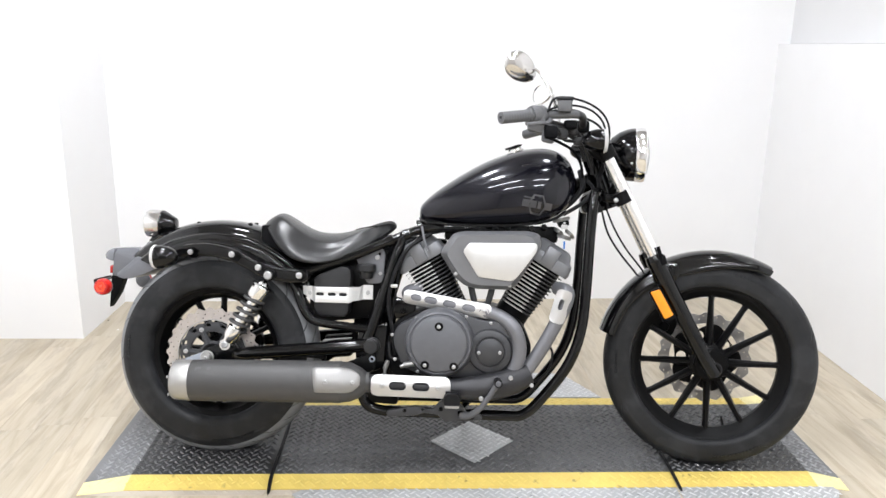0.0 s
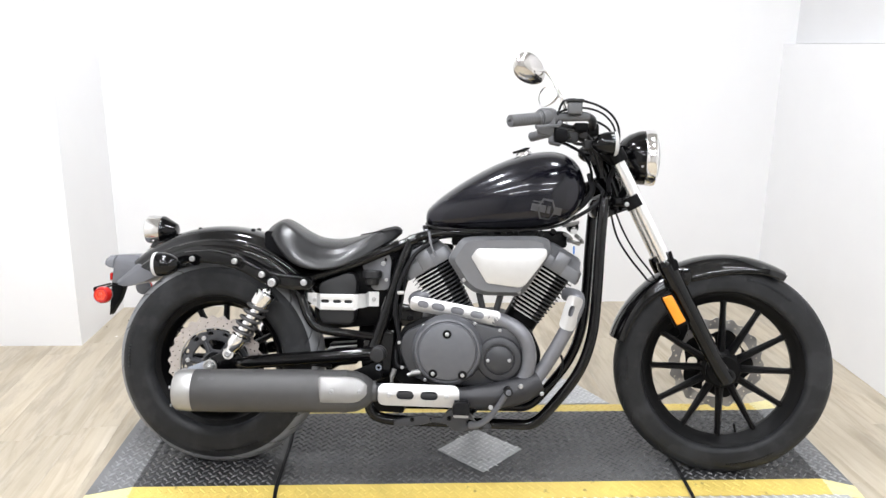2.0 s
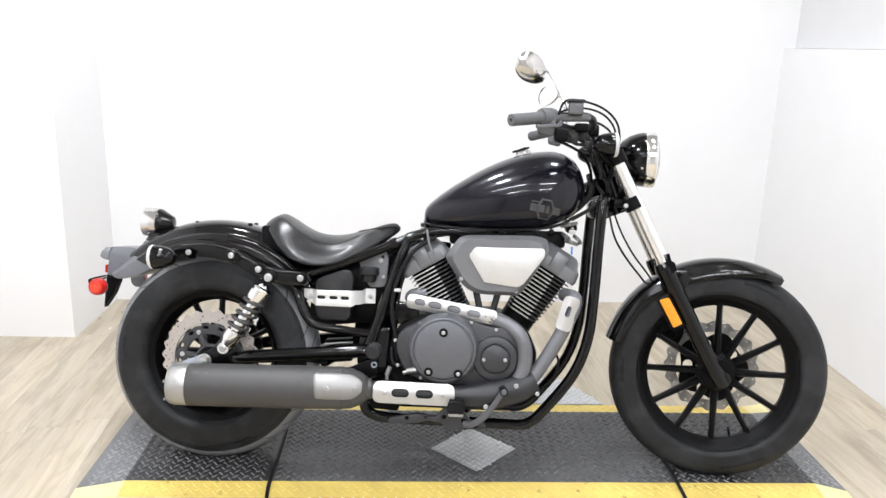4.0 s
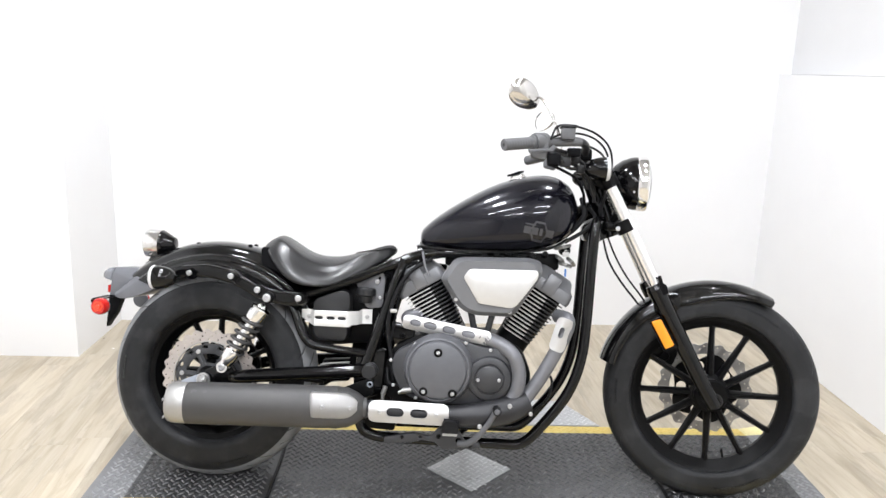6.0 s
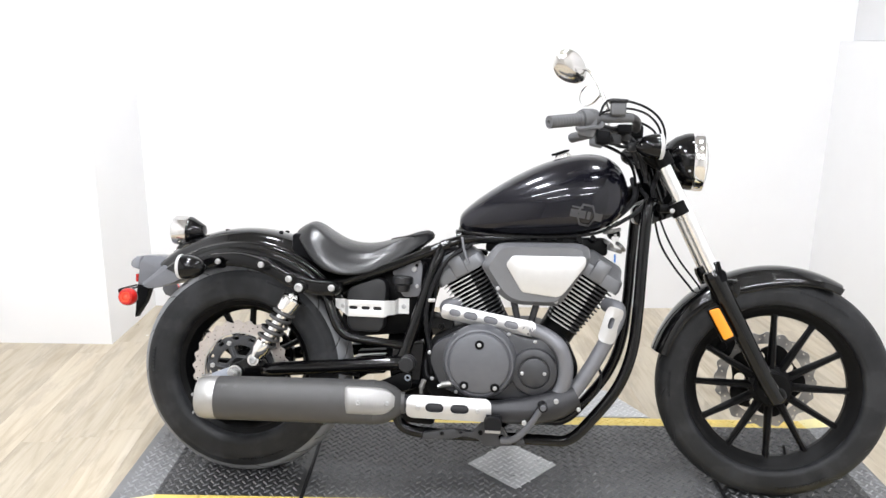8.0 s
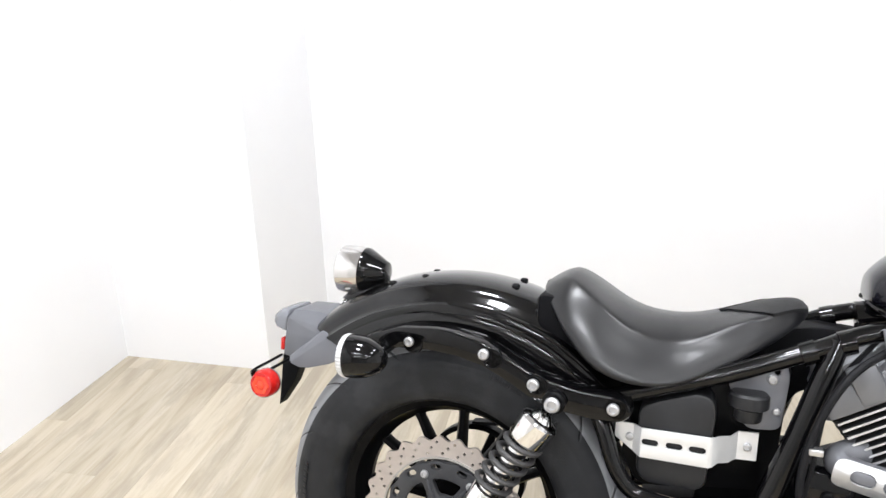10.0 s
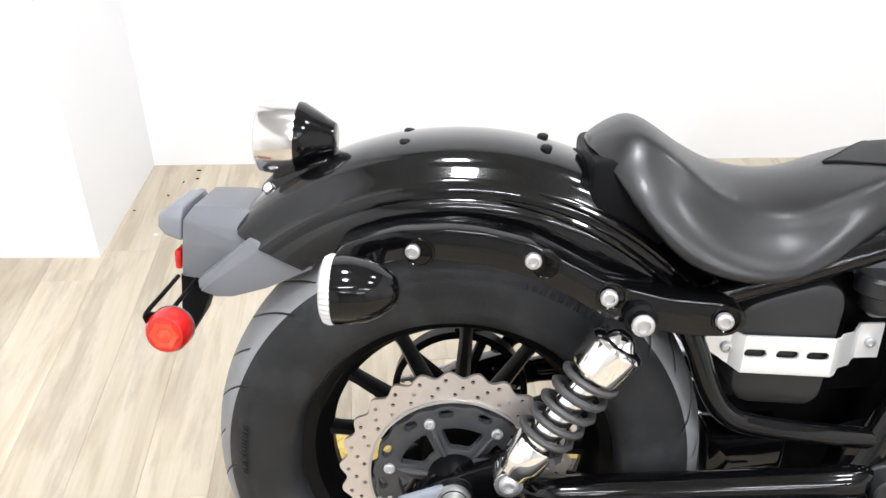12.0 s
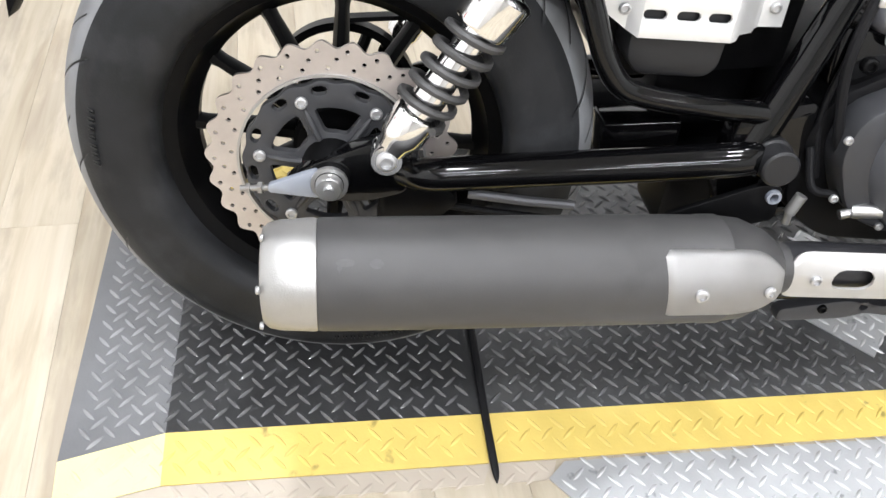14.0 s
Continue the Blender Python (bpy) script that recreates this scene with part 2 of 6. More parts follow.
def plank_material():
    m = bpy.data.materials.new("oak_laminate")
    m.use_nodes = True
    nt = m.node_tree
    b = nt.nodes["Principled BSDF"]
    tc = nt.nodes.new("ShaderNodeTexCoord")
    info = nt.nodes.new("ShaderNodeObjectInfo")
    shift = nt.nodes.new("ShaderNodeVectorMath")
    shift.operation = "MULTIPLY_ADD"
    comb = nt.nodes.new("ShaderNodeCombineXYZ")
    for k in (0, 1, 2):
        nt.links.new(info.outputs["Random"], comb.inputs[k])
    nt.links.new(comb.outputs[0], shift.inputs[0])
    shift.inputs[1].default_value = (37, 91, 13)
    nt.links.new(tc.outputs["Object"], shift.inputs[2])
    stretch = nt.nodes.new("ShaderNodeMapping")
    stretch.inputs["Scale"].default_value = (9, 0.9, 1)
    nt.links.new(shift.outputs[0], stretch.inputs["Vector"])
    grain = nt.nodes.new("ShaderNodeTexNoise")
    grain.inputs["Scale"].default_value, grain.inputs["Detail"].default_value, grain.inputs["Distortion"].default_value = 2.2, 8, 1.2
    nt.links.new(stretch.outputs[0], grain.inputs["Vector"])
    fine = nt.nodes.new("ShaderNodeMapping")
    fine.inputs["Scale"].default_value = (130, 6, 1)
    nt.links.new(shift.outputs[0], fine.inputs["Vector"])
    fibre = nt.nodes.new("ShaderNodeTexNoise")
    fibre.inputs["Scale"].default_value, fibre.inputs["Detail"].default_value = 1.0, 4
    nt.links.new(fine.outputs[0], fibre.inputs["Vector"])
    ramp = nt.nodes.new("ShaderNodeValToRGB")
    cr = ramp.color_ramp
    cr.elements[0].position, cr.elements[0].color = 0.30, (0.40, 0.338, 0.25, 1)
    cr.elements[1].position, cr.elements[1].color = 0.72, (0.545, 0.49, 0.395, 1)
    e = cr.elements.new(0.50)
    e.color = (0.495, 0.435, 0.335, 1)
    nt.links.new(grain.outputs["Fac"], ramp.inputs["Fac"])
    patch = nt.nodes.new("ShaderNodeMapping")
    patch.inputs["Scale"].default_value = (10, 2.2, 1)
    nt.links.new(shift.outputs[0], patch.inputs["Vector"])
    pn = nt.nodes.new("ShaderNodeTexNoise")
    pn.inputs["Scale"].default_value, pn.inputs["Detail"].default_value, pn.inputs["Roughness"].default_value = 1.3, 6, 0.62
    nt.links.new(patch.outputs[0], pn.inputs["Vector"])
    pr = nt.nodes.new("ShaderNodeMapRange")
    pr.inputs["From Min"].default_value, pr.inputs["From Max"].default_value = 0.50, 0.60
    pr.inputs["To Max"].default_value = 0.55
    nt.links.new(pn.outputs["Fac"], pr.inputs["Value"])
    grey = nt.nodes.new("ShaderNodeMix")
    grey.data_type, grey.blend_type = "RGBA", "MIX"
    grey.inputs[7].default_value = (0.355, 0.305, 0.24, 1)
    nt.links.new(pr.outputs[0], grey.inputs[0])
    nt.links.new(ramp.outputs[0], grey.inputs[6])
    mixc = nt.nodes.new("ShaderNodeMix")
    mixc.data_type, mixc.blend_type = "RGBA", "MULTIPLY"
    mixc.inputs[0].default_value = 0.16
    fr = nt.nodes.new("ShaderNodeValToRGB")
    fr.color_ramp.elements[0].position, fr.color_ramp.elements[0].color = 0.35, (0.6, 0.55, 0.5, 1)
    fr.color_ramp.elements[1].position, fr.color_ramp.elements[1].color = 0.6, (1, 1, 1, 1)
    nt.links.new(fibre.outputs["Fac"], fr.inputs["Fac"])
    nt.links.new(grey.outputs[2], mixc.inputs[6])
    nt.links.new(fr.outputs[0], mixc.inputs[7])
    hsv = nt.nodes.new("ShaderNodeHueSaturation")
    rng = nt.nodes.new("ShaderNodeMapRange")
    rng.inputs["To Min"].default_value, rng.inputs["To Max"].default_value = 0.92, 1.08
    nt.links.new(info.outputs["Random"], rng.inputs["Value"])
    nt.links.new(rng.outputs[0], hsv.inputs["Value"])
    nt.links.new(mixc.outputs[2], hsv.inputs["Color"])
    nt.links.new(hsv.outputs[0], b.inputs["Base Color"])
    b.inputs["Roughness"].default_value = 0.45
    b.inputs["Specular IOR Level"].default_value = 0.25
    bump = nt.nodes.new("ShaderNodeBump")
    bump.inputs["Strength"].default_value, bump.inputs["Distance"].default_value = 0.2, 0.0006
    nt.links.new(fibre.outputs["Fac"], bump.inputs["Height"])
    nt.links.new(bump.outputs[0], b.inputs["Normal"])
    return m


OAK = plank_material()

# ---------------------------------------------------------------- mesh helpers


def mesh_from(bm, name, mat, smooth=True, angle=35):
    me = bpy.data.meshes.new(name)
    bmesh.ops.recalc_face_normals(bm, faces=bm.faces[:])
    bm.to_mesh(me)
    bm.free()
    me.materials.append(mat)
    if smooth:
        me.polygons.foreach_set("use_smooth", [True] * len(me.polygons))
        me.set_sharp_from_angle(angle=radians(angle))
    return me


def part(name, bm, mat, parent, label="", smooth=True, angle=35):
    ob = new(name, mesh_from(bm, name, mat, smooth, angle))
    ob.parent = parent
    if label:
        ob["label"] = label
    return ob


def shared(name, me, parent, m):
    ob = new(name, me)
    ob.parent = parent
    ob.matrix_basis = m
    return ob


def thing(name, m, label, category, group="", kind=""):
    ob = new(name)
    ob.matrix_basis = m
    ob.empty_display_size = 0.1
    return tagged(ob, label, category, group, kind)


def box(bm, x0, x1, y0, y1, z0, z1, bevel=0.0, segs=2):
    vs = [bm.verts.new(p) for p in ((x0, y0, z0), (x1, y0, z0), (x1, y1, z0), (x0, y1, z0), (x0, y0, z1), (x1, y0, z1), (x1, y1, z1), (x0, y1, z1))]
    fs = [bm.faces.new([vs[i] for i in f]) for f in ((0, 3, 2, 1), (4, 5, 6, 7), (0, 1, 5, 4), (1, 2, 6, 5), (2, 3, 7, 6), (3, 0, 4, 7))]
    if bevel:
        es = {e for f in fs for e in f.edges}
        bmesh.ops.bevel(bm, geom=list(es), offset=bevel, segments=segs, profile=0.5, affect="EDGES")
    return bm


def smooth_path(pts, n=8):
    """A Catmull-Rom curve through the points."""
    p = [Vector(q) for q in pts]
    if len(p) < 3:
        return p
    out = []
    ext = [p[0] * 2 - p[1]] + p + [p[-1] * 2 - p[-2]]
    for i in range(1, len(ext) - 2):
        a, b, c, d = ext[i - 1:i + 3]
        for k in range(n):
            t = k / n
            out.append(0.5 * ((2 * b) + (c - a) * t + (2 * a - 5 * b + 4 * c - d) * t * t + (3 * b - a - 3 * c + d) * t ** 3))
    out.append(p[-1])
    return out


def tube(bm, pts, r, segs=14, smooth=6, cap=True, squash=1.0):
    """A pipe of radius r (or a list of radii at the given points) along the points."""
    rr = r if isinstance(r, (list, tuple)) else [r] * len(pts)
    path = smooth_path(pts, smooth) if smooth else [Vector(p) for p in pts]
    n = len(path)
    k = (len(pts) - 1) / max(1, n - 1)
    rings, normal = [], None
    for i, p in enumerate(path):
        d = (path[min(i + 1, n - 1)] - path[max(i - 1, 0)]).normalized()
        if normal is None:
            normal = d.cross(Vector((0, 1, 0)))
            if normal.length < 0.1:
                normal = d.cross(Vector((0, 0, 1)))
        normal = (normal - d * normal.dot(d)).normalized()
        side = d.cross(normal)
        f = i * k
        j = min(int(f), len(rr) - 2) if len(rr) > 1 else 0
        rad = rr[j] + (rr[j + 1] - rr[j]) * (f - j) if len(rr) > 1 else rr[0]
        rings.append([bm.verts.new(p + normal * rad * math.cos(a) + side * rad * squash * math.sin(a)) for a in (math.tau * s / segs for s in range(segs))])
    for a, b in zip(rings, rings[1:]):
        for s in range(segs):
            bm.faces.new((a[s], a[(s + 1) % segs], b[(s + 1) % segs], b[s]))
    if cap:
        bm.faces.new(rings[0][::-1])
        bm.faces.new(rings[-1])
    return bm


def lathe(bm, profile, origin=(0, 0, 0), axis=(0, -1, 0), segs=40, closed=False):
    """Turn a profile of (radius, distance along the axis) round an axis."""
    z = Vector(axis).normalized()
    x = z.cross(Vector((0, 0, 1)))
    if x.length < 0.05:
        x = z.cross(Vector((1, 0, 0)))
    x.normalize()
    y = z.cross(x)
    o = Vector(origin)
    rings = []
    for r, h in profile:
        if r < 1e-6:
            rings.append([bm.verts.new(o + z * h)])
        else:
            rings.append([bm.verts.new(o + z * h + (x * math.cos(a) + y * math.sin(a)) * r) for a in (math.tau * s / segs for s in range(segs))])
    pairs = list(zip(rings, rings[1:]))
    if closed:
        pairs.append((rings[-1], rings[0]))
    for a, b in pairs:
        for s in range(segs):
            t = (s + 1) % segs
            if len(a) == 1 and len(b) == 1:
                continue
            if len(a) == 1:
                bm.faces.new((a[0], b[t], b[s]))
            elif len(b) == 1:
                bm.faces.new((a[s], a[t], b[0]))
            else:
                bm.faces.new((a[s], a[t], b[t], b[s]))
    return bm


def loft(bm, rings, cap=True, wrap=True):
    vs = [[bm.verts.new(p) for p in ring] for ring in rings]
    for a, b in zip(vs, vs[1:]):
        m = len(a)
        for s in range(m if wrap else m - 1):
            t = (s + 1) % m
            bm.faces.new((a[s], a[t], b[t], b[s]))
    if cap:
        bm.faces.new(vs[0][::-1])
        bm.faces.new(vs[-1])
    return bm


def rounded(poly, r, n=4):
    """Round the corners of a closed outline."""
    out = []
    m = len(poly)
    for i, p in enumerate(poly):
        a, b, c = Vector(poly[i - 1]), Vector(p), Vector(poly[(i + 1) % m])
        ra = min(r, (a - b).length * 0.45, (c - b).length * 0.45)
        s, e = b + (a - b).normalized() * ra, b + (c - b).normalized() * ra
        for k in range(n + 1):
            t = k / n
            out.append(tuple(s * (1 - t) ** 2 + b * 2 * t * (1 - t) + e * t * t))
    return out


def slab(bm, poly, y0, y1, holes=(), bevel=0.0, bend=None):
    """An outline of (x, z), with holes through it, made thick from y0 (outer) to y1. bend(x, z) shifts it sideways."""
    edges = []
    for loop in (poly, *holes):
        vs = [bm.verts.new((p[0], y0, p[1])) for p in loop]
        edges += [bm.edges.new((vs[i], vs[(i + 1) % len(vs)])) for i in range(len(vs))]
    faces = [g for g in bmesh.ops.triangle_fill(bm, edges=edges, use_beauty=True, use_dissolve=False)["geom"] if isinstance(g, bmesh.types.BMFace)]
    ext = bmesh.ops.extrude_face_region(bm, geom=faces)["geom"]
    moved = [v for v in ext if isinstance(v, bmesh.types.BMVert)]
    for v in moved:
        v.co.y = y1
    if bevel:
        bm.normal_update()
        rim = [e for e in edges if e.is_valid]
        bmesh.ops.bevel(bm, geom=rim, offset=bevel, segments=2, profile=0.5, affect="EDGES")
    if bend:
        for v in bm.verts:
            v.co.y += bend(v.co.x, v.co.z)
    return bm


def slot(cx, cz, w, h, tilt=0.0, n=6):
    """The outline of a round-ended slot."""
    r = h / 2
    pts = []
    for k in range(n + 1):
        a = -math.pi / 2 + math.pi * k / n
        pts.append((w / 2 - r + r * math.cos(a), r * math.sin(a)))
    for k in range(n + 1):
        a = math.pi / 2 + math.pi * k / n
        pts.append((-w / 2 + r + r * math.cos(a), r * math.sin(a)))
    c, s = math.cos(tilt), math.sin(tilt)
    return [(cx + x * c - z * s, cz + x * s + z * c) for x, z in pts]


def circle(cx, cz, r, n=24):
    return [(cx + r * math.cos(math.tau * k / n), cz + r * math.sin(math.tau * k / n)) for k in range(n)]


def aim(loc, axis):
    """A pose at loc whose local z points along axis."""
    return Matrix.Translation(loc) @ Vector(axis).to_track_quat("Z", "Y").to_matrix().to_4x4()


def bolt_mesh(name, mat):
    bm = bmesh.new()
    lathe(bm, [(1.0, -0.3), (1.0, 0.35), (0.94, 0.52), (0.80, 0.64), (0.58, 0.68), (0.52, 0.2), (0, 0.2)], axis=(0, 0, 1), segs=18)
    return mesh_from(bm, name, mat)


BOLT = bolt_mesh("bolt", BOLT_STEEL)
BOLT_DARK = bolt_mesh("bolt", SATIN_BLACK)


def bolt(parent, loc, r, axis=(0, -1, 0), me=BOLT):
    ob = shared("bolt", me, parent, aim(loc, axis) @ Matrix.Diagonal((r * 0.88, r * 0.88, r * 0.75, 1)))
    return ob

# ---------------------------------------------------------------- room


def room_box(name, u0, u1, v0, v1, z0, z1, mat, label, category="wall"):
    bm = box(bmesh.new(), u0, u1, v0, v1, z0, z1)
    ob = new(name, mesh_from(bm, name, mat))
    ob.matrix_basis = ROOM
    return tagged(ob, label, category, kind="structure")


BACK, LEFT, RIGHT, COL_U, COL_V, LEDGE, TOP, REAR = 1.585, -2.195, 1.675, -1.644, 1.063, 1.337, 3.1, -7.0
BACK_TURN = 1.7    # the back wall stands a little askew to the mats
wall_back = room_box("wall_back", 0, RIGHT + 0.5 - COL_U, 0, 0.12, 0, TOP, PAINT, "plain white painted back wall behind the motorcycle")
wall_back.matrix_basis = ROOM @ pose(COL_U, BACK, 0, 0, 0, BACK_TURN)
room_box("wall_column", LEFT - 0.12, COL_U, COL_V, BACK + 0.25, 0, TOP, PAINT, "white painted boxed-out column beside the back wall")
room_box("wall_left_far", LEFT - 0.12, LEFT, REAR, -1.8, 0, TOP, SHOP_GREY, "plain beige painted side wall of the workshop")
room_box("wall_left", LEFT - 0.12, LEFT, -1.8, COL_V, 0, TOP, PAINT, "white painted side wall meeting the column")
room_box("wall_right_far", RIGHT + 0.12, RIGHT + 0.4, REAR, -1.8, 0, TOP, SHOP_GREY, "plain beige painted side wall of the workshop")
room_box("wall_right_low", RIGHT, RIGHT + 0.12, -1.8, BACK + 0.2, 0, LEDGE, PAINT, "white painted half-height side wall with a ledge")
room_box("wall_right_high", RIGHT + 0.06, RIGHT + 0.4, -1.8, BACK + 0.2, LEDGE + 0.002, TOP, PAINT_GREY, "pale grey upper wall set back above the ledge")
room_box("wall_front", LEFT - 0.12, RIGHT + 0.4, REAR - 0.12, REAR, 0, TOP, SHOP_GREY, "plain beige painted far wall of the workshop")
room_box("ceiling", LEFT - 0.12, RIGHT + 0.4, REAR - 0.12, BACK + 0.25, TOP, TOP + 0.1, CEILING, "plain beige workshop ceiling with light fittings", "ceiling")

# sub-floor and planks
floor = room_box("floor", LEFT - 0.12, RIGHT + 0.4, REAR - 0.12, BACK + 0.25, -0.12, -0.0035, OAK, "light oak laminate plank floor", "floor")

# ---------------------------------------------------------------- ceiling lights


def ceiling_light(u, v, length, width, watts):
    t = thing("ceiling_light", ROOM @ pose(u, v, TOP - 0.004), "white fluorescent ceiling light with a bright diffuser", "light", "ceiling lights")
    bm = bmesh.new()
    box(bm, -length / 2 - 0.02, length / 2 + 0.02, -width / 2 - 0.02, width / 2 + 0.02, -0.03, 0, 0.004)
    part("housing", bm, PAINT, t)
    bm = bmesh.new()
    box(bm, -length / 2, length / 2, -width / 2, width / 2, -0.042, -0.0305, 0.003)
    part("diffuser", bm, LAMP_GLOW, t)
    lamp = bpy.data.lights.new("area", "AREA")
    lamp.shape, lamp.size, lamp.size_y, lamp.energy, lamp.color = "RECTANGLE", length, width, watts, (0.92, 0.942, 1.0)
    ob = new("lamp", lamp)
    ob.parent = t
    ob.matrix_basis = pose(0, 0, -0.05)
    return t


for u, v, length, width, watts in LIGHTS:
    ceiling_light(u, v, length, width, watts)

# ---------------------------------------------------------------- floor mats

U0, U1, V0, V1 = -1.150, 1.2, -0.190, 0.432      # outer edges
B0, B1, W0, W1 = -1.016, 1.108, -0.120, 0.355    # where the bevels begin
SEAM0, SEAM1 = -0.586, 0.667


def mat_height(u, v):
    """The mat's top: flat, with bevels that run down to the floor."""
    e = min((u - U0) / (B0 - U0), (U1 - u) / (U1 - B1), (v - V0) / (W0 - V0), (V1 - v) / (V1 - W1), 1.0)
    return 0.0025 + (MAT_TOP - 0.0025) * max(0.0, e)


def mat_sheet(bm, pts):
    top = [bm.verts.new((u, v, mat_height(u, v))) for u, v in pts]
    low = [bm.verts.new((u, v, 0.0005)) for u, v in pts]
    bm.faces.new(top)
    n = len(pts)
    for i in range(n):
        bm.faces.new((top[i], low[i], low[(i + 1) % n], top[(i + 1) % n]))


def lozenge(bm, u, v, z, turn, length=0.0148, width=0.0033, height=0.0042, tilt=None):
    """One raised bar of tread plate: a rounded ridge, pointed at both ends."""
    c, s = math.cos(turn), math.sin(turn)

    def at(a, b, h):
        x, y = u + a * c - b * s, v + a * s + b * c
        return bm.verts.new((x, y, (tilt(x, y) if tilt else z) + h))

    rings = []
    for f, w, h in ((-0.55, 0.8, 0.75), (0.0, 1.0, 1.0), (0.55, 0.8, 0.75)):
        rings.append([at(length * f, -width * w, -0.0003), at(length * f, -width * w * 0.5, height * h * 0.8), at(length * f, 0, height * h), at(length * f, width * w * 0.5, height * h * 0.8), at(length * f, width * w, -0.0003)])
    a, b = at(-length, 0, -0.0003), at(length, 0, -0.0003)
    for k in range(4):
        bm.faces.new((a, rings[0][k + 1], rings[0][k]))
        bm.faces.new((b, rings[2][k], rings[2][k + 1]))
        for p, q in ((0, 1), (1, 2)):
            bm.faces.new((rings[p][k], rings[p][k + 1], rings[q][k + 1], rings[q][k]))


DIA = (0.051, 0.078, 0.140)   # centre and half-diagonal of the tread-plate diamond


def treads(u0, u1, v0, v1, keep, surface, pitch=(0.0320, 0.0303), **size):
    bm = bmesh.new()
    pu, pv = pitch
    for i in range(math.floor(u0 / pu) - 1, math.ceil(u1 / pu) + 1):
        for j in range(math.floor(v0 / pv) - 1, math.ceil(v1 / pv) + 1):
            for half, turn in ((0.0, -47), (0.5, 43)):
                u, v = (i + half) * pu - 0.0026, (j + half) * pv + 0.0116
                if keep(u, v):
                    lozenge(bm, u, v, 0, radians(turn) + random.uniform(-0.03, 0.03), tilt=surface, **size)
    return bm


def in_diamond(u, v, grow=0.0):
    return abs(u - DIA[0]) + abs(v - DIA[1]) < DIA[2] + grow


def floor_mat(u0, u1, left, right, label):
    t = thing("floor_mat", ROOM, label, "mat", "mats under the motorcycle")
    a, b = (B0 if left else u0), (B1 if right else u1)
    bm = bmesh.new()
    mat_sheet(bm, [(a, W0), (b, W0), (b, W1), (a, W1)])
    part("rubber_sheet", bm, MAT_BLACK if left or right else MAT_SCUFFED, t, smooth=False)
    # end ramps in the paler grey that carries their sheen as well as dust
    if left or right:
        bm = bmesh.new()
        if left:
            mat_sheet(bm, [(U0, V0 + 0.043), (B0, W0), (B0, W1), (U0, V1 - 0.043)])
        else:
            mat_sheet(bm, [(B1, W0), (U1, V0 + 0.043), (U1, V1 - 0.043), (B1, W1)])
        part("ramp", bm, MAT_RAMP, t, "sloping end ramp, dust and reflected light in its grey", smooth=False)
    for front in (True, False):
        w, o = (W0, V0) if front else (W1, V1)
        bm = bmesh.new()
        mat_sheet(bm, [(a, w), (a, o), (b, o), (b, w)])
        yellow = part("yellow_border", bm, MAT_YELLOW, t, "yellow safety border", smooth=False)
        bm = bmesh.new()
        if left:
            mat_sheet(bm, [(a, w), (U0, o + (0.043 if front else -0.043)), (U0 + 0.006, o + (-0.026 if front else 0.026)), (a, o)])
        if right:
            mat_sheet(bm, [(b, w), (U1, o + (0.043 if front else -0.043)), (U1 - 0.006, o + (-0.026 if front else 0.026)), (b, o)])
        if left or right:
            part("yellow_ramp", bm, MAT_PALE, t, "pale yellow end of the border, dust and overexposure in its colour", smooth=False)
        else:
            bm.free()
        lo, hi = sorted((w, o))

        def in_border(u, v, paler):
            e = max(0.0, (B0 - u) / (B0 - U0), (u - B1) / (U1 - B1))
            near, far = w + e * (o + (0.043 if front else -0.043) - w), o + e * (-0.026 if front else 0.026)
            return (e > 0) == paler and max(u0, U0) + 0.012 < u < min(u1, U1) - 0.012 and min(near, far) + 0.008 < v < max(near, far) - 0.008

        for paler, mat in ((False, MAT_YELLOW), (True, MAT_PALE))[:2 if left or right else 1]:
            bm = treads(max(u0, U0), min(u1, U1), lo - 0.03, hi + 0.03, lambda u, v: in_border(u, v, paler), mat_height, height=0.0026)
            tagged(part("tread_pattern", bm, mat, yellow), kind="stuff")

    # added strip that carries the floor's reflection as beige colour
    if left or not right:
        bm = bmesh.new()
        end = min(u1, -0.492)
        pts = [(max(u0, U0 + 0.02), V0 - 0.024), (max(u0, B0), V0 - 0.002), (end, V0 - 0.002), (end - 0.012, V0 - 0.030), (max(u0, B0 + 0.03), V0 - 0.030)] if left else [(u0, V0 - 0.002), (end, V0 - 0.002), (end - 0.012, V0 - 0.030), (u0, V0 - 0.030)]
        top = [bm.verts.new((u, v, 0.0016)) for u, v in pts]
        low = [bm.verts.new((u, v, 0.0004)) for u, v in pts]
        bm.faces.new(top)
        for i in range(len(pts)):
            bm.faces.new((top[i], low[i], low[(i + 1) % len(pts)], top[(i + 1) % len(pts)]))
        strip = part("edge_strip", bm, EDGE_REFLECTION, t, "thin textured edge strip, reflected floor put into its beige", smooth=False)
        bm = treads(max(u0, B0 + 0.02), end - 0.02, V0 - 0.026, V0 - 0.006, lambda u, v: max(u0, B0 + 0.02) < u < end - 0.02 and V0 - 0.026 < v < V0 - 0.006, lambda u, v: 0.0016, height=0.0014)
        tagged(part("tread_pattern", bm, EDGE_REFLECTION, strip), kind="stuff")

    def inside(u, v):
        return u0 + 0.012 < u < u1 - 0.012 and W0 + 0.008 < v < W1 - 0.008 and B0 < u < B1 and not in_diamond(u, v, 0.012)

    def ramp(u, v):
        e = max(0.0, (B0 - u) / (B0 - U0), (u - B1) / (U1 - B1))
        return W0 + 0.010 - e * (W0 - V0 - 0.043) < v < W1 - 0.010 + e * (V1 - 0.043 - W1)

    bm = treads(u0, u1, W0, W1, inside, mat_height)
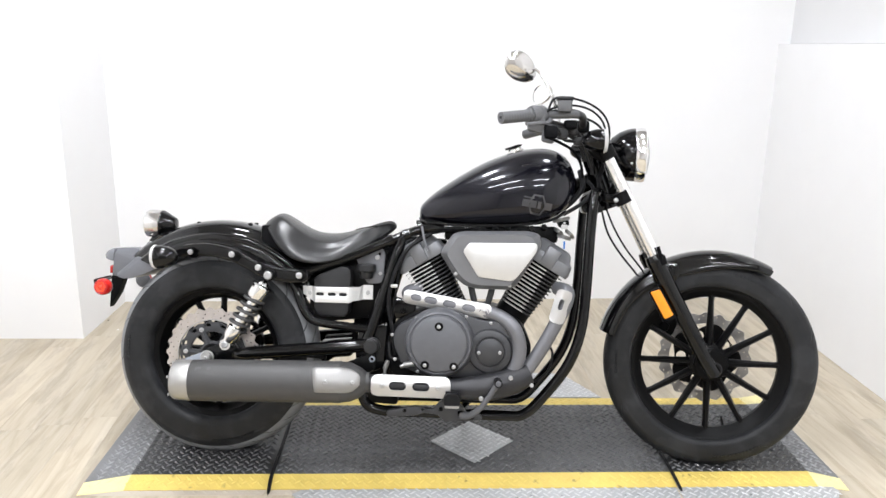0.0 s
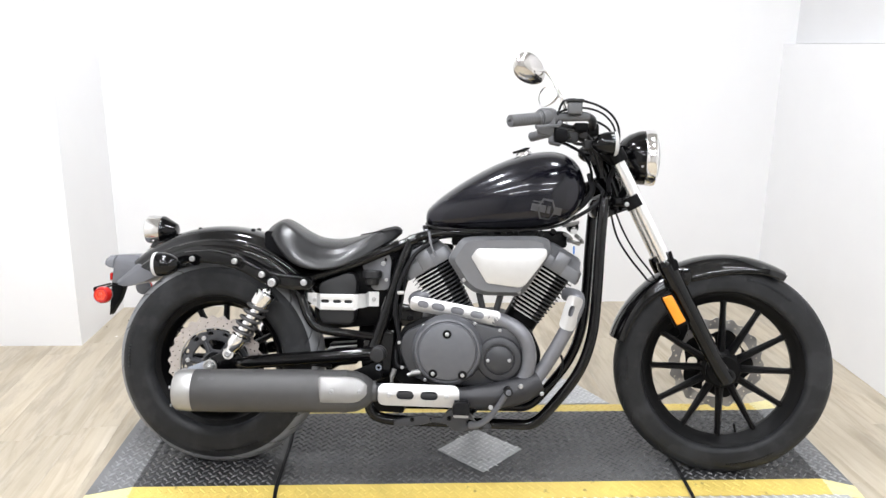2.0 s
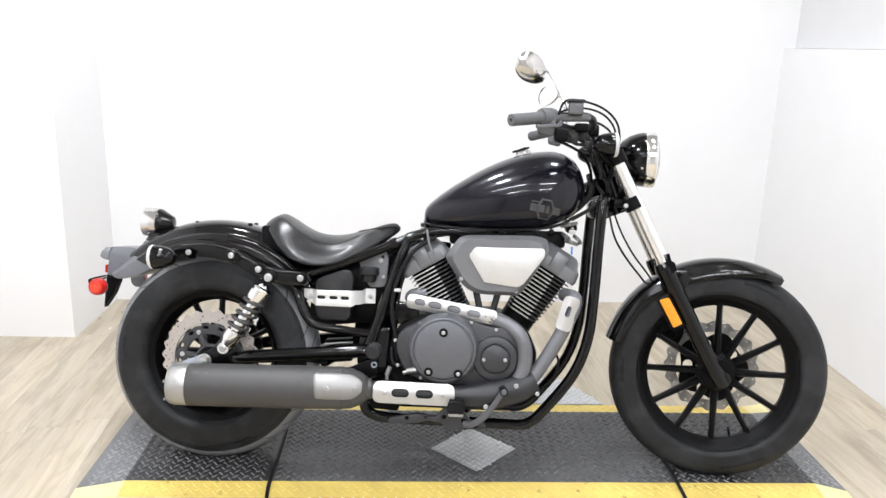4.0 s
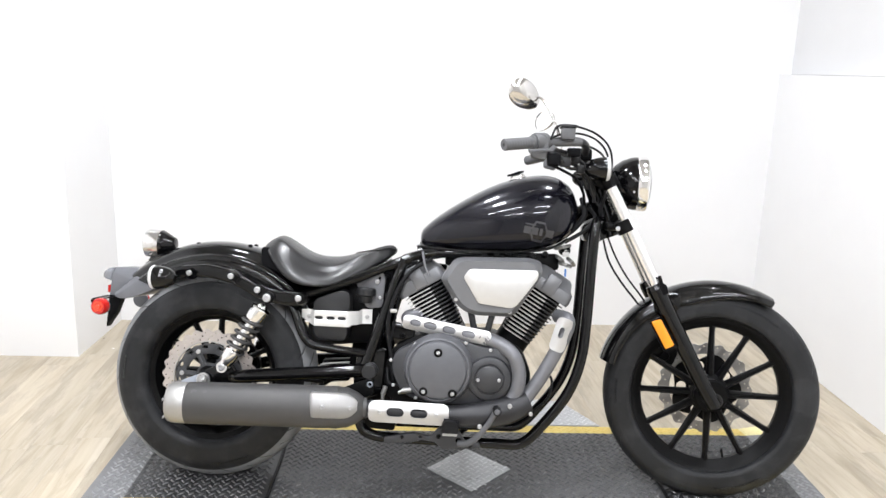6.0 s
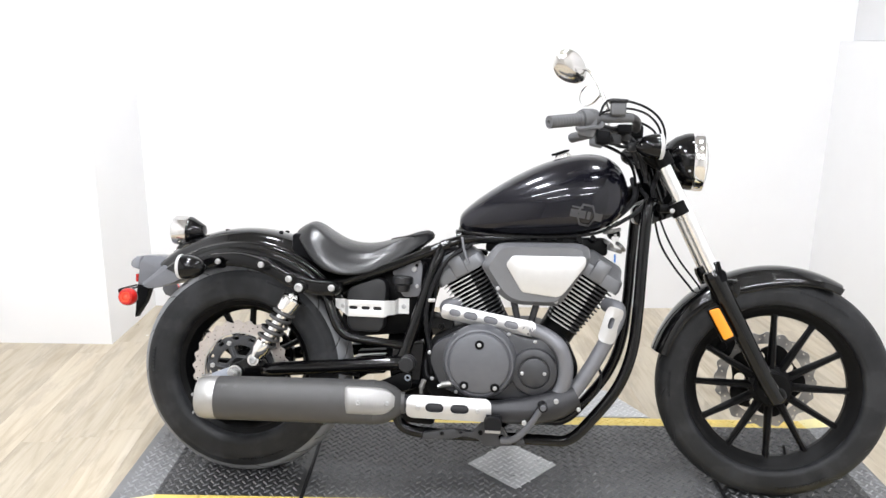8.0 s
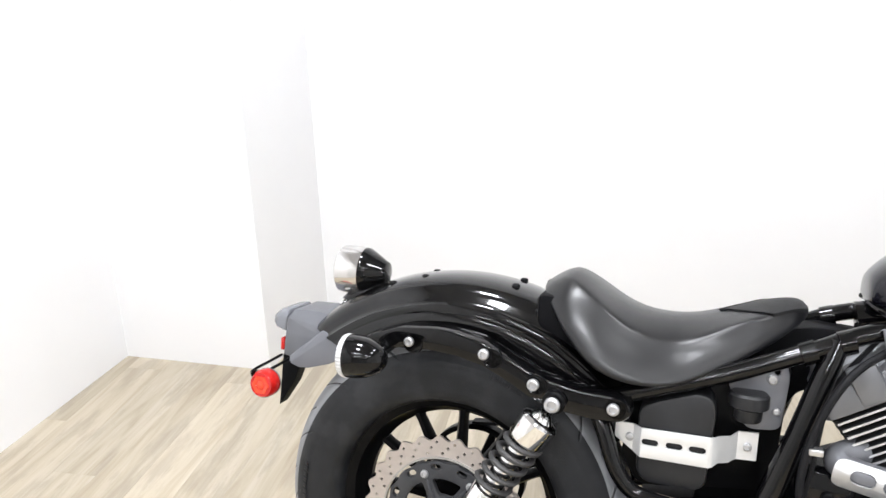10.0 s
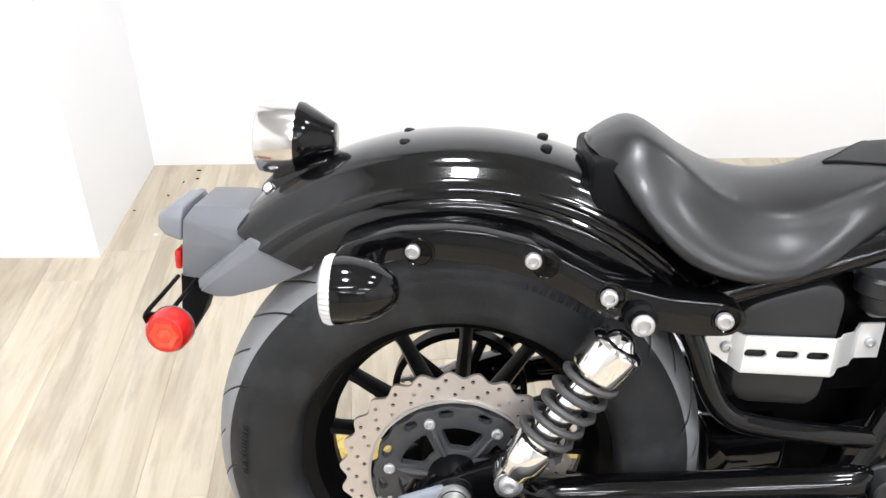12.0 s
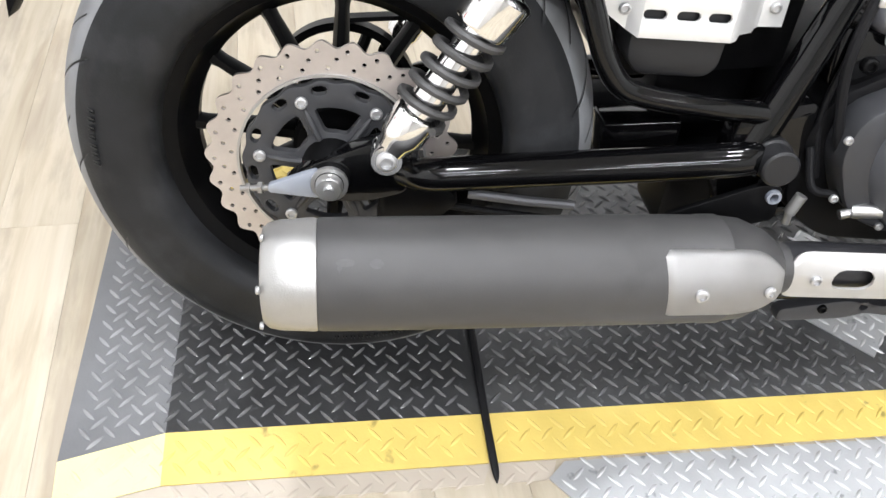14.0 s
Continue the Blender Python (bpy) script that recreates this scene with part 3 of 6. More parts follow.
    tagged(part("tread_pattern", bm, MAT_BAR, t, angle=50), kind="stuff")
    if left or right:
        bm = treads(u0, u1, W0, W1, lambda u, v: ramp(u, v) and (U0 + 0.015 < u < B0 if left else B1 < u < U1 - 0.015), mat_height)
        tagged(part("tread_pattern", bm, RAMP_BAR, t, angle=50), kind="stuff")
    return t


floor_mat(U0, SEAM0, True, False, "black rubber mat with raised bars and a yellow sloping border")
floor_mat(SEAM0 + 0.006, SEAM1, False, False, "scuffed black rubber tread-plate mat with yellow borders")
floor_mat(SEAM1 + 0.006, U1, False, True, "black rubber mat with raised bars and yellow borders")


def seam_strip(u):
    bm = bmesh.new()
    pts = [(u + 0.003, V0 - 0.030, 0.002), (u + 0.003, V0 - 0.010, 0.0055), (u, W0, 0.0165), (u + 0.002, 0.1, 0.017), (u - 0.001, W1, 0.0165), (u, V1 + 0.005, 0.005)]
    tube(bm, pts, [0.001, 0.0055, 0.006, 0.006, 0.006, 0.005], 8, 6, squash=0.75)
    ob = new("rubber_strip", mesh_from(bm, "rubber_strip", RUBBER))
    ob.matrix_basis = ROOM
    tagged(ob, "black rubber strip lying along the seam of two mats", "strip", "strips between the mats")


seam_strip(SEAM0 + 0.003)
seam_strip(SEAM1 + 0.003)


def tread_plate(name, poly, z, label, pitch=(0.0320, 0.0303)):
    t = thing(name, ROOM, label, "metal plate")
    bm = bmesh.new()
    top = [bm.verts.new((u, v, z)) for u, v in poly]
    low = [bm.verts.new((u, v, z - 0.003)) for u, v in poly]
    bm.faces.new(top)
    for i in range(len(poly)):
        bm.faces.new((top[i], low[i], low[(i + 1) % len(poly)], top[(i + 1) % len(poly)]))
    body = part("sheet", bm, PLATE, t, smooth=False)

    def inside(u, v):
        hit = False
        for i in range(len(poly)):
            (a, b), (c, d) = poly[i - 1], poly[i]
            if (b > v) != (d > v) and u < a + (v - b) / (d - b) * (c - a):
                hit = not hit
        return hit and min(abs(u - p[0]) + abs(v - p[1]) for p in poly) > 0.015

    us, vs = [p[0] for p in poly], [p[1] for p in poly]
    bm = treads(min(us), max(us), min(vs), max(vs), inside, lambda u, v: z, pitch, length=0.0135, width=0.0032, height=0.0024)
    tagged(part("tread_pattern", bm, PLATE_BAR, body), kind="stuff")
    return t


tread_plate("metal_diamond", [(DIA[0] - DIA[2], DIA[1]), (DIA[0], DIA[1] - DIA[2]), (DIA[0] + DIA[2], DIA[1]), (DIA[0], DIA[1] + DIA[2])], MAT_TOP + 0.0035,
            "diamond-shaped aluminium tread plate set into the black mat")
tread_plate("metal_plate", [(-0.482, V0 - 0.006), (-0.508, V0 - 0.029), (-0.43, V0 - 0.125), (-0.42, V0 - 0.155), (0.66, V0 - 0.155), (0.66, V0 - 0.006)], 0.004, "pale aluminium tread plate on the floor before the mat")
tread_plate("metal_plate", [(0.668, V0 - 0.006), (0.668, V0 - 0.14), (1.1, V0 - 0.14), (1.16, V0 - 0.03), (1.15, V0 - 0.006)], 0.004, "worn aluminium tread plate on the floor before the mat")
tread_plate("metal_plate", [(-0.45, V1 + 0.006), (0.575, V1 + 0.006), (0.46, 0.66), (-0.36, 0.73)], 0.004, "pale aluminium tread plate on the floor behind the mat")

# ---------------------------------------------------------------- motorcycle
# x forward, y to the machine's left, z up, in the machine's own upright axes; it leans on its side stand.

bike = thing("motorcycle", BIKE, "black cruiser motorcycle with a peanut tank leaning on its side stand", "motorcycle")
REAR_AXLE, FRONT_AXLE = Vector((-0.785, 0, 0.318)), Vector((0.7955, 0, 0.332))


GROOVE = 0.055


def sweep(w):
    """How far a tread groove has run round the tyre, in groove spacings, at w of its half width."""
    f = min(1.0, max(0.0, -w / 0.14))
    return 1.5 * abs(w) ** 1.6 + 0.5 * f * f * (3 - 2 * f)


def tyre_mesh(radius, half, rim, grooves, mat, name="tyre", tread=TREAD):
    """A tyre round the y axis; its mesh columns run along the swept tread grooves."""
    depth = radius - rim
    prof = []
    n = 60
    for k in range(n + 1):
        a = math.pi * (k / n) - math.pi / 2
        y = half * math.copysign(abs(math.sin(a)) ** 0.85, math.sin(a))
        r = rim + depth * (0.06 + 0.94 * max(0.0, math.cos(a)) ** 0.62)
        prof.append((y * (1.0 if abs(a) < 1.2 else 0.985), r, a))
    columns = [(g, f) for g in range(grooves) for f in [0.0, GROOVE * 0.2, GROOVE * 0.8, GROOVE] + [GROOVE + (1 - GROOVE) * q / 12 for q in range(1, 12)]]

    def grooved(g, w):
        return 0.16 < abs(w) < (0.86 if g % 2 else 0.70)

    verts, faces, paler = [], [], []
    m = len(prof) + 2
    for g, f in columns:
        for y, r, a in prof:
            w = y / half
            th = math.tau * (g + f - sweep(w)) / grooves
            cut = 0.0045 if GROOVE * 0.1 < f < GROOVE * 0.9 and grooved(g, w) else 0.0
            if 1.05 < abs(a) < 1.09 or 1.30 < abs(a) < 1.33:
                cut -= 0.0012
            verts.append(((r - cut) * math.cos(th), y, (r - cut) * math.sin(th)))
        for side in (0.72, -0.72):
            th = math.tau * (g + f - sweep(math.copysign(0.985, side))) / grooves
            verts.append(((rim - 0.002) * math.cos(th), side * half, (rim - 0.002) * math.sin(th)))
    for c, (g, f) in enumerate(columns):
        d = (c + 1) % len(columns)
        for k in range(m):
            q = (k + 1) % m
            faces.append((c * m + k, c * m + q, d * m + q, d * m + k))
            y, r = (prof[k][0] + prof[q][0]) / 2 if max(k, q) <= n else half, (prof[k][1] if k <= n else 0)
            # faces of the tread band that take the painted sheen, grooves left out
            paler.append(abs(y) < half * 0.81 and r > rim + depth * 0.55 and not (f < GROOVE * 0.9 and grooved(g, y / half)))
    me = bpy.data.meshes.new(name)
    me.from_pydata(verts, [], faces)
    bm = bmesh.new()
    bm.from_mesh(me)
    bmesh.ops.recalc_face_normals(bm, faces=bm.faces)
    bm.to_mesh(me)
    bm.free()
    me.materials.append(mat)
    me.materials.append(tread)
    for p, light in zip(me.polygons, paler):
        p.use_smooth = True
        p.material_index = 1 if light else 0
    return me


def spoke_mesh(r0, r1):
    """One cast spoke along x with a ribbed, tapered section, thicker toward hub and rim."""
    bm = bmesh.new()
    rings = []
    for k in range(9):
        t = k / 8
        r = r0 + (r1 - r0) * t
        w = 0.0125 - 0.0045 * t + 0.003 * max(0, t - 0.9) / 0.1
        d = 0.017 - 0.005 * t
        rings.append([(r, -d, -w * 0.45), (r, -d, w * 0.45), (r, -d * 0.3, w), (r, d * 0.6, w * 0.9), (r, d, 0), (r, d * 0.6, -w * 0.9), (r, -d * 0.3, -w)])
    return mesh_from(loft(bm, rings), "spoke", SATIN_BLACK, True, 50)


def wave_disc(bm, r_out, r_in, thick, y, petals, rows):
    """A wave brake disc with drilled holes."""
    n = petals * 8
    outer = []
    for k in range(n):
        a = math.tau * k / n
        outer.append(((r_out - 0.0045 + 0.0045 * math.cos(a * petals)) * math.cos(a), (r_out - 0.0045 + 0.0045 * math.cos(a * petals)) * math.sin(a)))
    holes = [circle(0, 0, r_in, 60)]
    for k in range(petals):
        for row, (r, off) in enumerate(rows):
            a = math.tau * (k + off) / petals
            holes.append(circle(r * math.cos(a), r * math.sin(a), 0.0028, 8))
    slab(bm, outer, y - thick / 2, y + thick / 2, holes)


def wheel(name, axle, radius, half, rim_r, rim_half, hub_r, hub_half, label, spin):
    rim = new(name)
    rim.parent = bike
    rim.matrix_basis = Matrix.Translation(axle) @ (STEER if axle.x > 0 else Matrix()) @ pose(0, 0, 0, 0, spin, 0)
    rim["label"] = label
    shift = Matrix.Translation((0, -0.024 if axle.x < 0 else 0.0, 0))
    bm = bmesh.new()
    lip = rim_r + 0.012
    lathe(bm, [(lip, -rim_half), (lip + 0.001, -rim_half + 0.004), (rim_r - 0.004, -rim_half + 0.010), (rim_r - 0.012, -rim_half * 0.45), (rim_r - 0.018, 0), (rim_r - 0.012, rim_half * 0.45),
               (rim_r - 0.004, rim_half - 0.010), (lip + 0.001, rim_half - 0.004), (lip, rim_half), (lip - 0.006, rim_half), (rim_r - 0.018, rim_half - 0.012), (rim_r - 0.024, rim_half * 0.4),
               (rim_r - 0.036, 0.008), (rim_r - 0.036, -0.008), (rim_r - 0.024, -rim_half * 0.4), (rim_r - 0.018, -rim_half + 0.012), (lip - 0.006, -rim_half)], axis=(0, 1, 0), segs=96, closed=True)
    part("rim", bm, SATIN_BLACK, rim).matrix_basis = shift
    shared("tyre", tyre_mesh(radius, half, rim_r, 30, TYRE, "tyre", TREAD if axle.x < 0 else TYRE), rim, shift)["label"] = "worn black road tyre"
    bm = bmesh.new()
    rs = rim_r + 0.62 * (radius - rim_r)
    side = half * (1 - ((0.56 / 0.94) ** 1.613) ** 2) ** 0.425
    for centre, count in ((66, 13), (182, 7), (290, 13)):
        for k in range(count):
            a, tall = radians(centre - spin + (k - count / 2) * 2.3), 0.008
            u, w = Vector((math.cos(a), 0, math.sin(a))), Vector((-math.sin(a), 0, math.cos(a)))
            for q in ((-0.6, -0.35), (0.1, 0.35)):
                pts = [u * (rs + dr) + w * (0.006 * f) + Vector((0, -side - dy, 0)) for dy in (-0.003, 0.0006) for dr, f in ((-tall, q[0]), (tall, q[0]), (tall, q[1]), (-tall, q[1]))]
                vs = [bm.verts.new((p.x, p.y + (0.006 * ((Vector((p.x, p.z)).length - rs) / tall)), p.z)) for p in pts]
                for f in ((4, 5, 6, 7), (0, 1, 5, 4), (1, 2, 6, 5), (2, 3, 7, 6), (3, 0, 4, 7)):
                    bm.faces.new([vs[i] for i in f])
    tagged(part("sidewall_relief", bm, TYRE, rim, "raised bars on the sidewall", smooth=False), kind="stuff").matrix_basis = shift
    me = spoke_mesh(hub_r * 0.85, rim_r - 0.03)
    for k in range(12):
        shared("spoke", me, rim, shift @ pose(0, 0, 0, 0, 30 * k, 0))
    bm = bmesh.new()
    lathe(bm, [(0.012, -hub_half), (hub_r * 0.75, -hub_half), (hub_r * 0.85, -hub_half + 0.006), (hub_r * 0.8, -0.02), (hub_r, -0.012), (hub_r, 0.012), (hub_r * 0.8, 0.02),
               (hub_r * 0.85, hub_half - 0.006), (hub_r * 0.75, hub_half), (0.012, hub_half)], axis=(0, 1, 0), segs=48)
    part("hub", bm, SATIN_BLACK, rim)
    bm = bmesh.new()
    tube(bm, [(rim_r * 0.3 - rim_r * 0.3 + (rim_r - 0.034), 0.0, 0), (rim_r - 0.066, -0.012, 0)], 0.004, 10, 0)
    st = part("valve_stem", bm, RUBBER, rim)
    st.matrix_basis = pose(0, 0, 0, 0, 75, 0)
    return rim


STEER = Matrix.Rotation(radians(-6), 4, Vector((-0.478, 0, 0.878)))
front_wheel = wheel("front_wheel", FRONT_AXLE, 0.331, 0.053, 0.247, 0.036, 0.062, 0.05, "black cast twelve-spoke wheel", 0)
rear_wheel = wheel("rear_wheel", REAR_AXLE, 0.327, 0.086, 0.209, 0.055, 0.062, 0.06, "black cast twelve-spoke wheel", 2)

# front brake
bm = bmesh.new()
wave_disc(bm, 0.149, 0.112, 0.005, 0.072, 20, ((0.137, 0.2), (0.127, 0.55)))
part("brake_disc", bm, ENGINE_STEEL, front_wheel, "drilled wave-edged steel disc")
bm = bmesh.new()
arms = []
for k in range(60):
    a = math.tau * k / 60
    arms.append(((0.105 + 0.010 * math.cos(5 * a)) * math.cos(a), (0.105 + 0.010 * math.cos(5 * a)) * math.sin(a)))
slab(bm, arms, 0.062, 0.069, [circle(0, 0, 0.045, 24)] + [circle(0.075 * math.cos(math.tau * k / 5 + 0.6), 0.075 * math.sin(math.tau * k / 5 + 0.6), 0.016, 14) for k in range(5)])
part("disc_carrier", bm, SATIN_BLACK, front_wheel)

# rear brake disc and carrier on the right side
bm = bmesh.new()
wave_disc(bm, 0.1505, 0.1095, 0.005, -0.1085, 26, ((0.139, 0.15), (0.129, 0.5), (0.119, 0.82)))
part("brake_disc", bm, DISC_STEEL, rear_wheel, "drilled wave-edged steel disc")
bm = bmesh.new()
openings = []
for k in range(6):
    a0 = math.tau * k / 6 - 0.01
    ring = [(0.074 * math.cos(a0 + t), 0.074 * math.sin(a0 + t)) for t in (0.08, 0.34, 0.60, 0.86)] + [(0.043 * math.cos(a0 + t), 0.043 * math.sin(a0 + t)) for t in (0.76, 0.47, 0.18)]
    openings.append(rounded(ring, 0.006, 3))
for k in range(12):
    a = radians(101 - 30 * k)
    openings.append(slot(0.0945 * math.cos(a), 0.0945 * math.sin(a), 0.019, 0.0105, a + math.pi / 2, 4))
scallop = [((0.1045 + 0.0018 * math.cos(18 * a)) * math.cos(a), (0.1045 + 0.0018 * math.cos(18 * a)) * math.sin(a)) for a in (math.tau * k / 108 for k in range(108))]
slab(bm, scallop, -0.116, -0.105, openings, 0.0012)
carrier = part("disc_carrier", bm, ENGINE_MID, rear_wheel, "black cast carrier with six openings")
bm = bmesh.new()
lathe(bm, [(0.1095, -0.1145), (0.1125, -0.1145), (0.1125, -0.105), (0.1095, -0.105)], axis=(0, 1, 0), segs=72, closed=True)
part("carrier_ring", bm, ALU_CAST, rear_wheel)
for k in range(6):
    a = radians(116 - 60 * k)
    bolt(rear_wheel, (0.0855 * math.cos(a), -0.116, 0.0855 * math.sin(a)), 0.0085)
# ribs between the openings
for k in range(6):
    a = math.tau * k / 6 - 0.01 - 0.055
    bm = bmesh.new()
    tube(bm, [(0.036 * math.cos(a), -0.1165, 0.036 * math.sin(a)), (0.060 * math.cos(a), -0.1165, 0.060 * math.sin(a)), (0.076 * math.cos(a), -0.114, 0.076 * math.sin(a))], [0.004, 0.0045, 0.003], 8, 0)
    part("rib", bm, ENGINE_MID, carrier)
bm = bmesh.new()
lathe(bm, [(0.016, -0.165), (0.019, -0.16), (0.03, -0.13), (0.036, -0.118), (0.036, -0.10)], axis=(0, 1, 0), segs=30)
part("hub_collar", bm, SATIN_BLACK, rear_wheel)

# sprocket pulley and belt on the left side
bm = bmesh.new()
lathe(bm, [(0.094, 0.09), (0.100, 0.09), (0.104, 0.093), (0.104, 0.118), (0.100, 0.121), (0.094, 0.121)], axis=(0, 1, 0), segs=60, closed=True)
for k in range(5):
    a = math.tau * k / 5
    tube(bm, [(0.03 * math.cos(a), 0.10, 0.03 * math.sin(a)), (0.096 * math.cos(a), 0.105, 0.096 * math.sin(a))], 0.008, 8, 0)
part("belt_pulley", bm, SATIN_BLACK, rear_wheel)
bm = bmesh.new()
for s in (1, -1):
    box(bm, 0, 0.62, 0.094, 0.117, s * 0.106 - 0.003, s * 0.106 + 0.003)
ob = part("drive_belt", bm, RUBBER, bike)
ob.matrix_basis = Matrix.Translation(REAR_AXLE) @ pose(0, 0, 0, 0, -6, 0)


def arc_fender(bm, centre, profile, a0, a1, steps, thick, trim=None, tail=0.0):
    """A mudguard: a section of (y, radius) turned from angle a0 to a1 (degrees from forward, upward). trim(a) widens or narrows the skirt."""
    rings = []
    for k in range(steps + 1):
        t = k / steps
        cut, wide = trim(t) if trim else (0, 1)
        ring = []
        for sgn in (1, -1):
            seq = profile if sgn > 0 else profile[::-1]
            for y, r in seq:
                rr = r if sgn > 0 else r - thick
                yy = y if sgn > 0 else y * (1 - thick / 0.1)
                if abs(y) > profile_half * 0.9:
                    rr += cut
                yy *= wide
                a = radians(a0 + (a1 - a0 - tail * max(0.0, 0.41 - r)) * t)
                ring.append((centre.x + rr * math.cos(a), yy, centre.z + rr * math.sin(a)))
        rings.append(ring)
    return loft(bm, rings)


def mirrored(half_profile):
    return [(-y, r) for y, r in half_profile[::-1]] + [(y, r) for y, r in half_profile if y > 1e-6]


# rear fender: crown, shoulder ridge, skirt
profile_half = 0.103
half = [(0.0, 0.4275), (0.02, 0.427), (0.04, 0.4245), (0.058, 0.419), (0.072, 0.411), (0.081, 0.400), (0.085, 0.391), (0.089, 0.387), (0.096, 0.383), (0.0985, 0.376), (0.0985, 0.369),
        (0.1015, 0.365), (0.103, 0.352), (0.103, 0.336)]
bm = bmesh.new()
arc_fender(bm, Vector((-0.785, 0, 0.318)), mirrored(half), 33, 132.5, 64, 0.003, None, 95.0)
rear_fender = part("rear_fender", bm, FENDER_BLACK, bike, "gloss black rear fender with sculpted side ridges")
# raised rib along the skirt, fading toward the tail
for s in (-1, 1):
    for r0, r1, a0, a1 in ((0.381, 0.388, 42, 78), (0.363, 0.372, 40, 84)):
        bm = bmesh.new()
        pts = []
        for k in range(9):
            t = k / 8
            a = radians(a0 + (a1 - a0) * t)
            r = r0 + (r1 - r0) * t
            pts.append((-0.785 + r * math.cos(a), s * (0.0985 if r0 > 0.37 else 0.102), 0.318 + r * math.sin(a)))
        tube(bm, pts, [0.001, 0.004, 0.005, 0.005, 0.005, 0.005, 0.004, 0.003, 0.001], 10, 4)
        part("ridge", bm, FENDER_BLACK, rear_fender)
for x, z in ((-0.864, 0.7375), (-0.694, 0.738)):
    for y in (-0.032, 0.032):
        bm = bmesh.new()
        lathe(bm, [(0, -0.004), (0.0068, -0.004), (0.0072, 0.001), (0.005, 0.003), (0, 0.0034)], (x, y, z - 0.002), (0, 0.0, 1), 16)
        part("rubber_plug", bm, RUBBER, rear_fender)

# fender struts, both sides
RAIL = [(-0.935, 0.628), (-0.92, 0.648), (-0.862, 0.668), (-0.80, 0.674), (-0.767, 0.672), (-0.715, 0.662), (-0.675, 0.642), (-0.625, 0.618), (-0.56, 0.604), (-0.495, 0.601), (-0.474, 0.592),
        (-0.468, 0.575), (-0.485, 0.559), (-0.53, 0.557), (-0.58, 0.563), (-0.625, 0.574), (-0.668, 0.598), (-0.71, 0.618), (-0.76, 0.63), (-0.82, 0.634), (-0.87, 0.63), (-0.915, 0.612)]

for s in (-1, 1):
    bm = bmesh.new()
    slab(bm, rounded([(p[0], p[1]) for p in RAIL], 0.01, 3), s * 0.162, s * 0.122, (), 0.006)
    strut = part("fender_strut", bm, FRAME_BLACK, bike, "gloss black steel fender strut")
    if s < 0:
        for x, y, z, r in ((-0.842, -0.164, 0.645, 0.0095), (-0.711, -0.165, 0.641, 0.0105), (-0.626, -0.168, 0.603, 0.0112), (-0.498, -0.168, 0.582, 0.0112)):
            bolt(strut, (x, y, z), r)
        for x, z in ((-0.835, 0.643), (-0.697, 0.635), (-0.622, 0.602), (-0.494, 0.581)):
            bm = bmesh.new()
            lathe(bm, [(0.0, 0.0), (0.0135, 0.0), (0.0148, 0.0018), (0.0165, 0.0018), (0.0178, -0.001), (0.0178, -0.01)], (x, -0.162, z), (0, -1, 0), 32)
            part("washer", bm, FRAME_BLACK, strut)
    else:
        for x, z in ((-0.842, 0.648), (-0.71, 0.645), (-0.625, 0.602), (-0.496, 0.581)):
            bolt(strut, (x, 0.164, z), 0.01, (0, 1, 0))

# turn signals: bullet housings with ribbed clear lenses
BULLET = [(0.0325, -0.002), (0.0350, 0.0), (0.0353, 0.009), (0.0345, 0.018), (0.0315, 0.033), (0.0258, 0.046), (0.0183, 0.057), (0.0107, 0.0625), (0, 0.0645)]


def signal_lens(o, ax, parent):
    """A clear lens whose rim carries a ring of small ribs."""
    bm = bmesh.new()
    lathe(bm, [(0.0342, 0.002), (0.0357, -0.002), (0.0357, -0.005), (0.0335, -0.010), (0.0285, -0.0125), (0.0185, -0.014), (0, -0.0145)], o, ax, 72)
    z = Vector(ax).normalized()
    for v in bm.verts:
        r = (v.co - o) - z * (v.co - o).dot(z)
        if r.length > 0.030 and int(round(math.atan2(r.y, r.z) / math.tau * 72)) % 2:
            v.co -= r * 0.035
    return part("lens", bm, CLEAR, parent, "ribbed clear lens")


for s in (-1, 1):
    bm = bmesh.new()
    o = Vector((-0.912, s * 0.246, 0.632))
    ax = (1, 0.0, 0.02)
    lathe(bm, BULLET, o, ax, 40)
    body = part("turn_signal", bm, FRAME_BLACK, bike, "gloss black bullet turn signal with a clear lens")
    signal_lens(o, ax, body)
    bm = bmesh.new()
    tube(bm, [(-0.882, s * 0.236, 0.630), (-0.884, s * 0.19, 0.629), (-0.886, s * 0.12, 0.632)], 0.012, 14, 4)
    part("stem", bm, FRAME_BLACK, body)

# tail light
bm = bmesh.new()
o, ax = Vector((-0.999, 0, 0.727)), (-1, 0, 0.03)
lathe(bm, [(0.0455, 0.0), (0.0460, 0.004), (0.0460, 0.038), (0.0445, 0.046), (0.041, 0.049)], o, ax, 56)
bezel = part("tail_light", bm, BEZEL, bike, "round tail light with a chrome bezel and black bucket")
bm = bmesh.new()
lathe(bm, [(0.0455, -0.0005), (0.0447, -0.006), (0.0385, -0.017), (0.0305, -0.031), (0.0245, -0.041), (0.0225, -0.045), (0.019, -0.0465), (0, -0.0465)], o, ax, 56)
part("bucket", bm, FRAME_BLACK, bezel, "gloss black bucket")
bm = bmesh.new()
lathe(bm, [(0.0415, 0.046), (0.038, 0.049), (0.03, 0.0505), (0, 0.051)], o, ax, 48)
part("lens", bm, RED, bezel, "red lens")
bm = bmesh.new()
rings = []
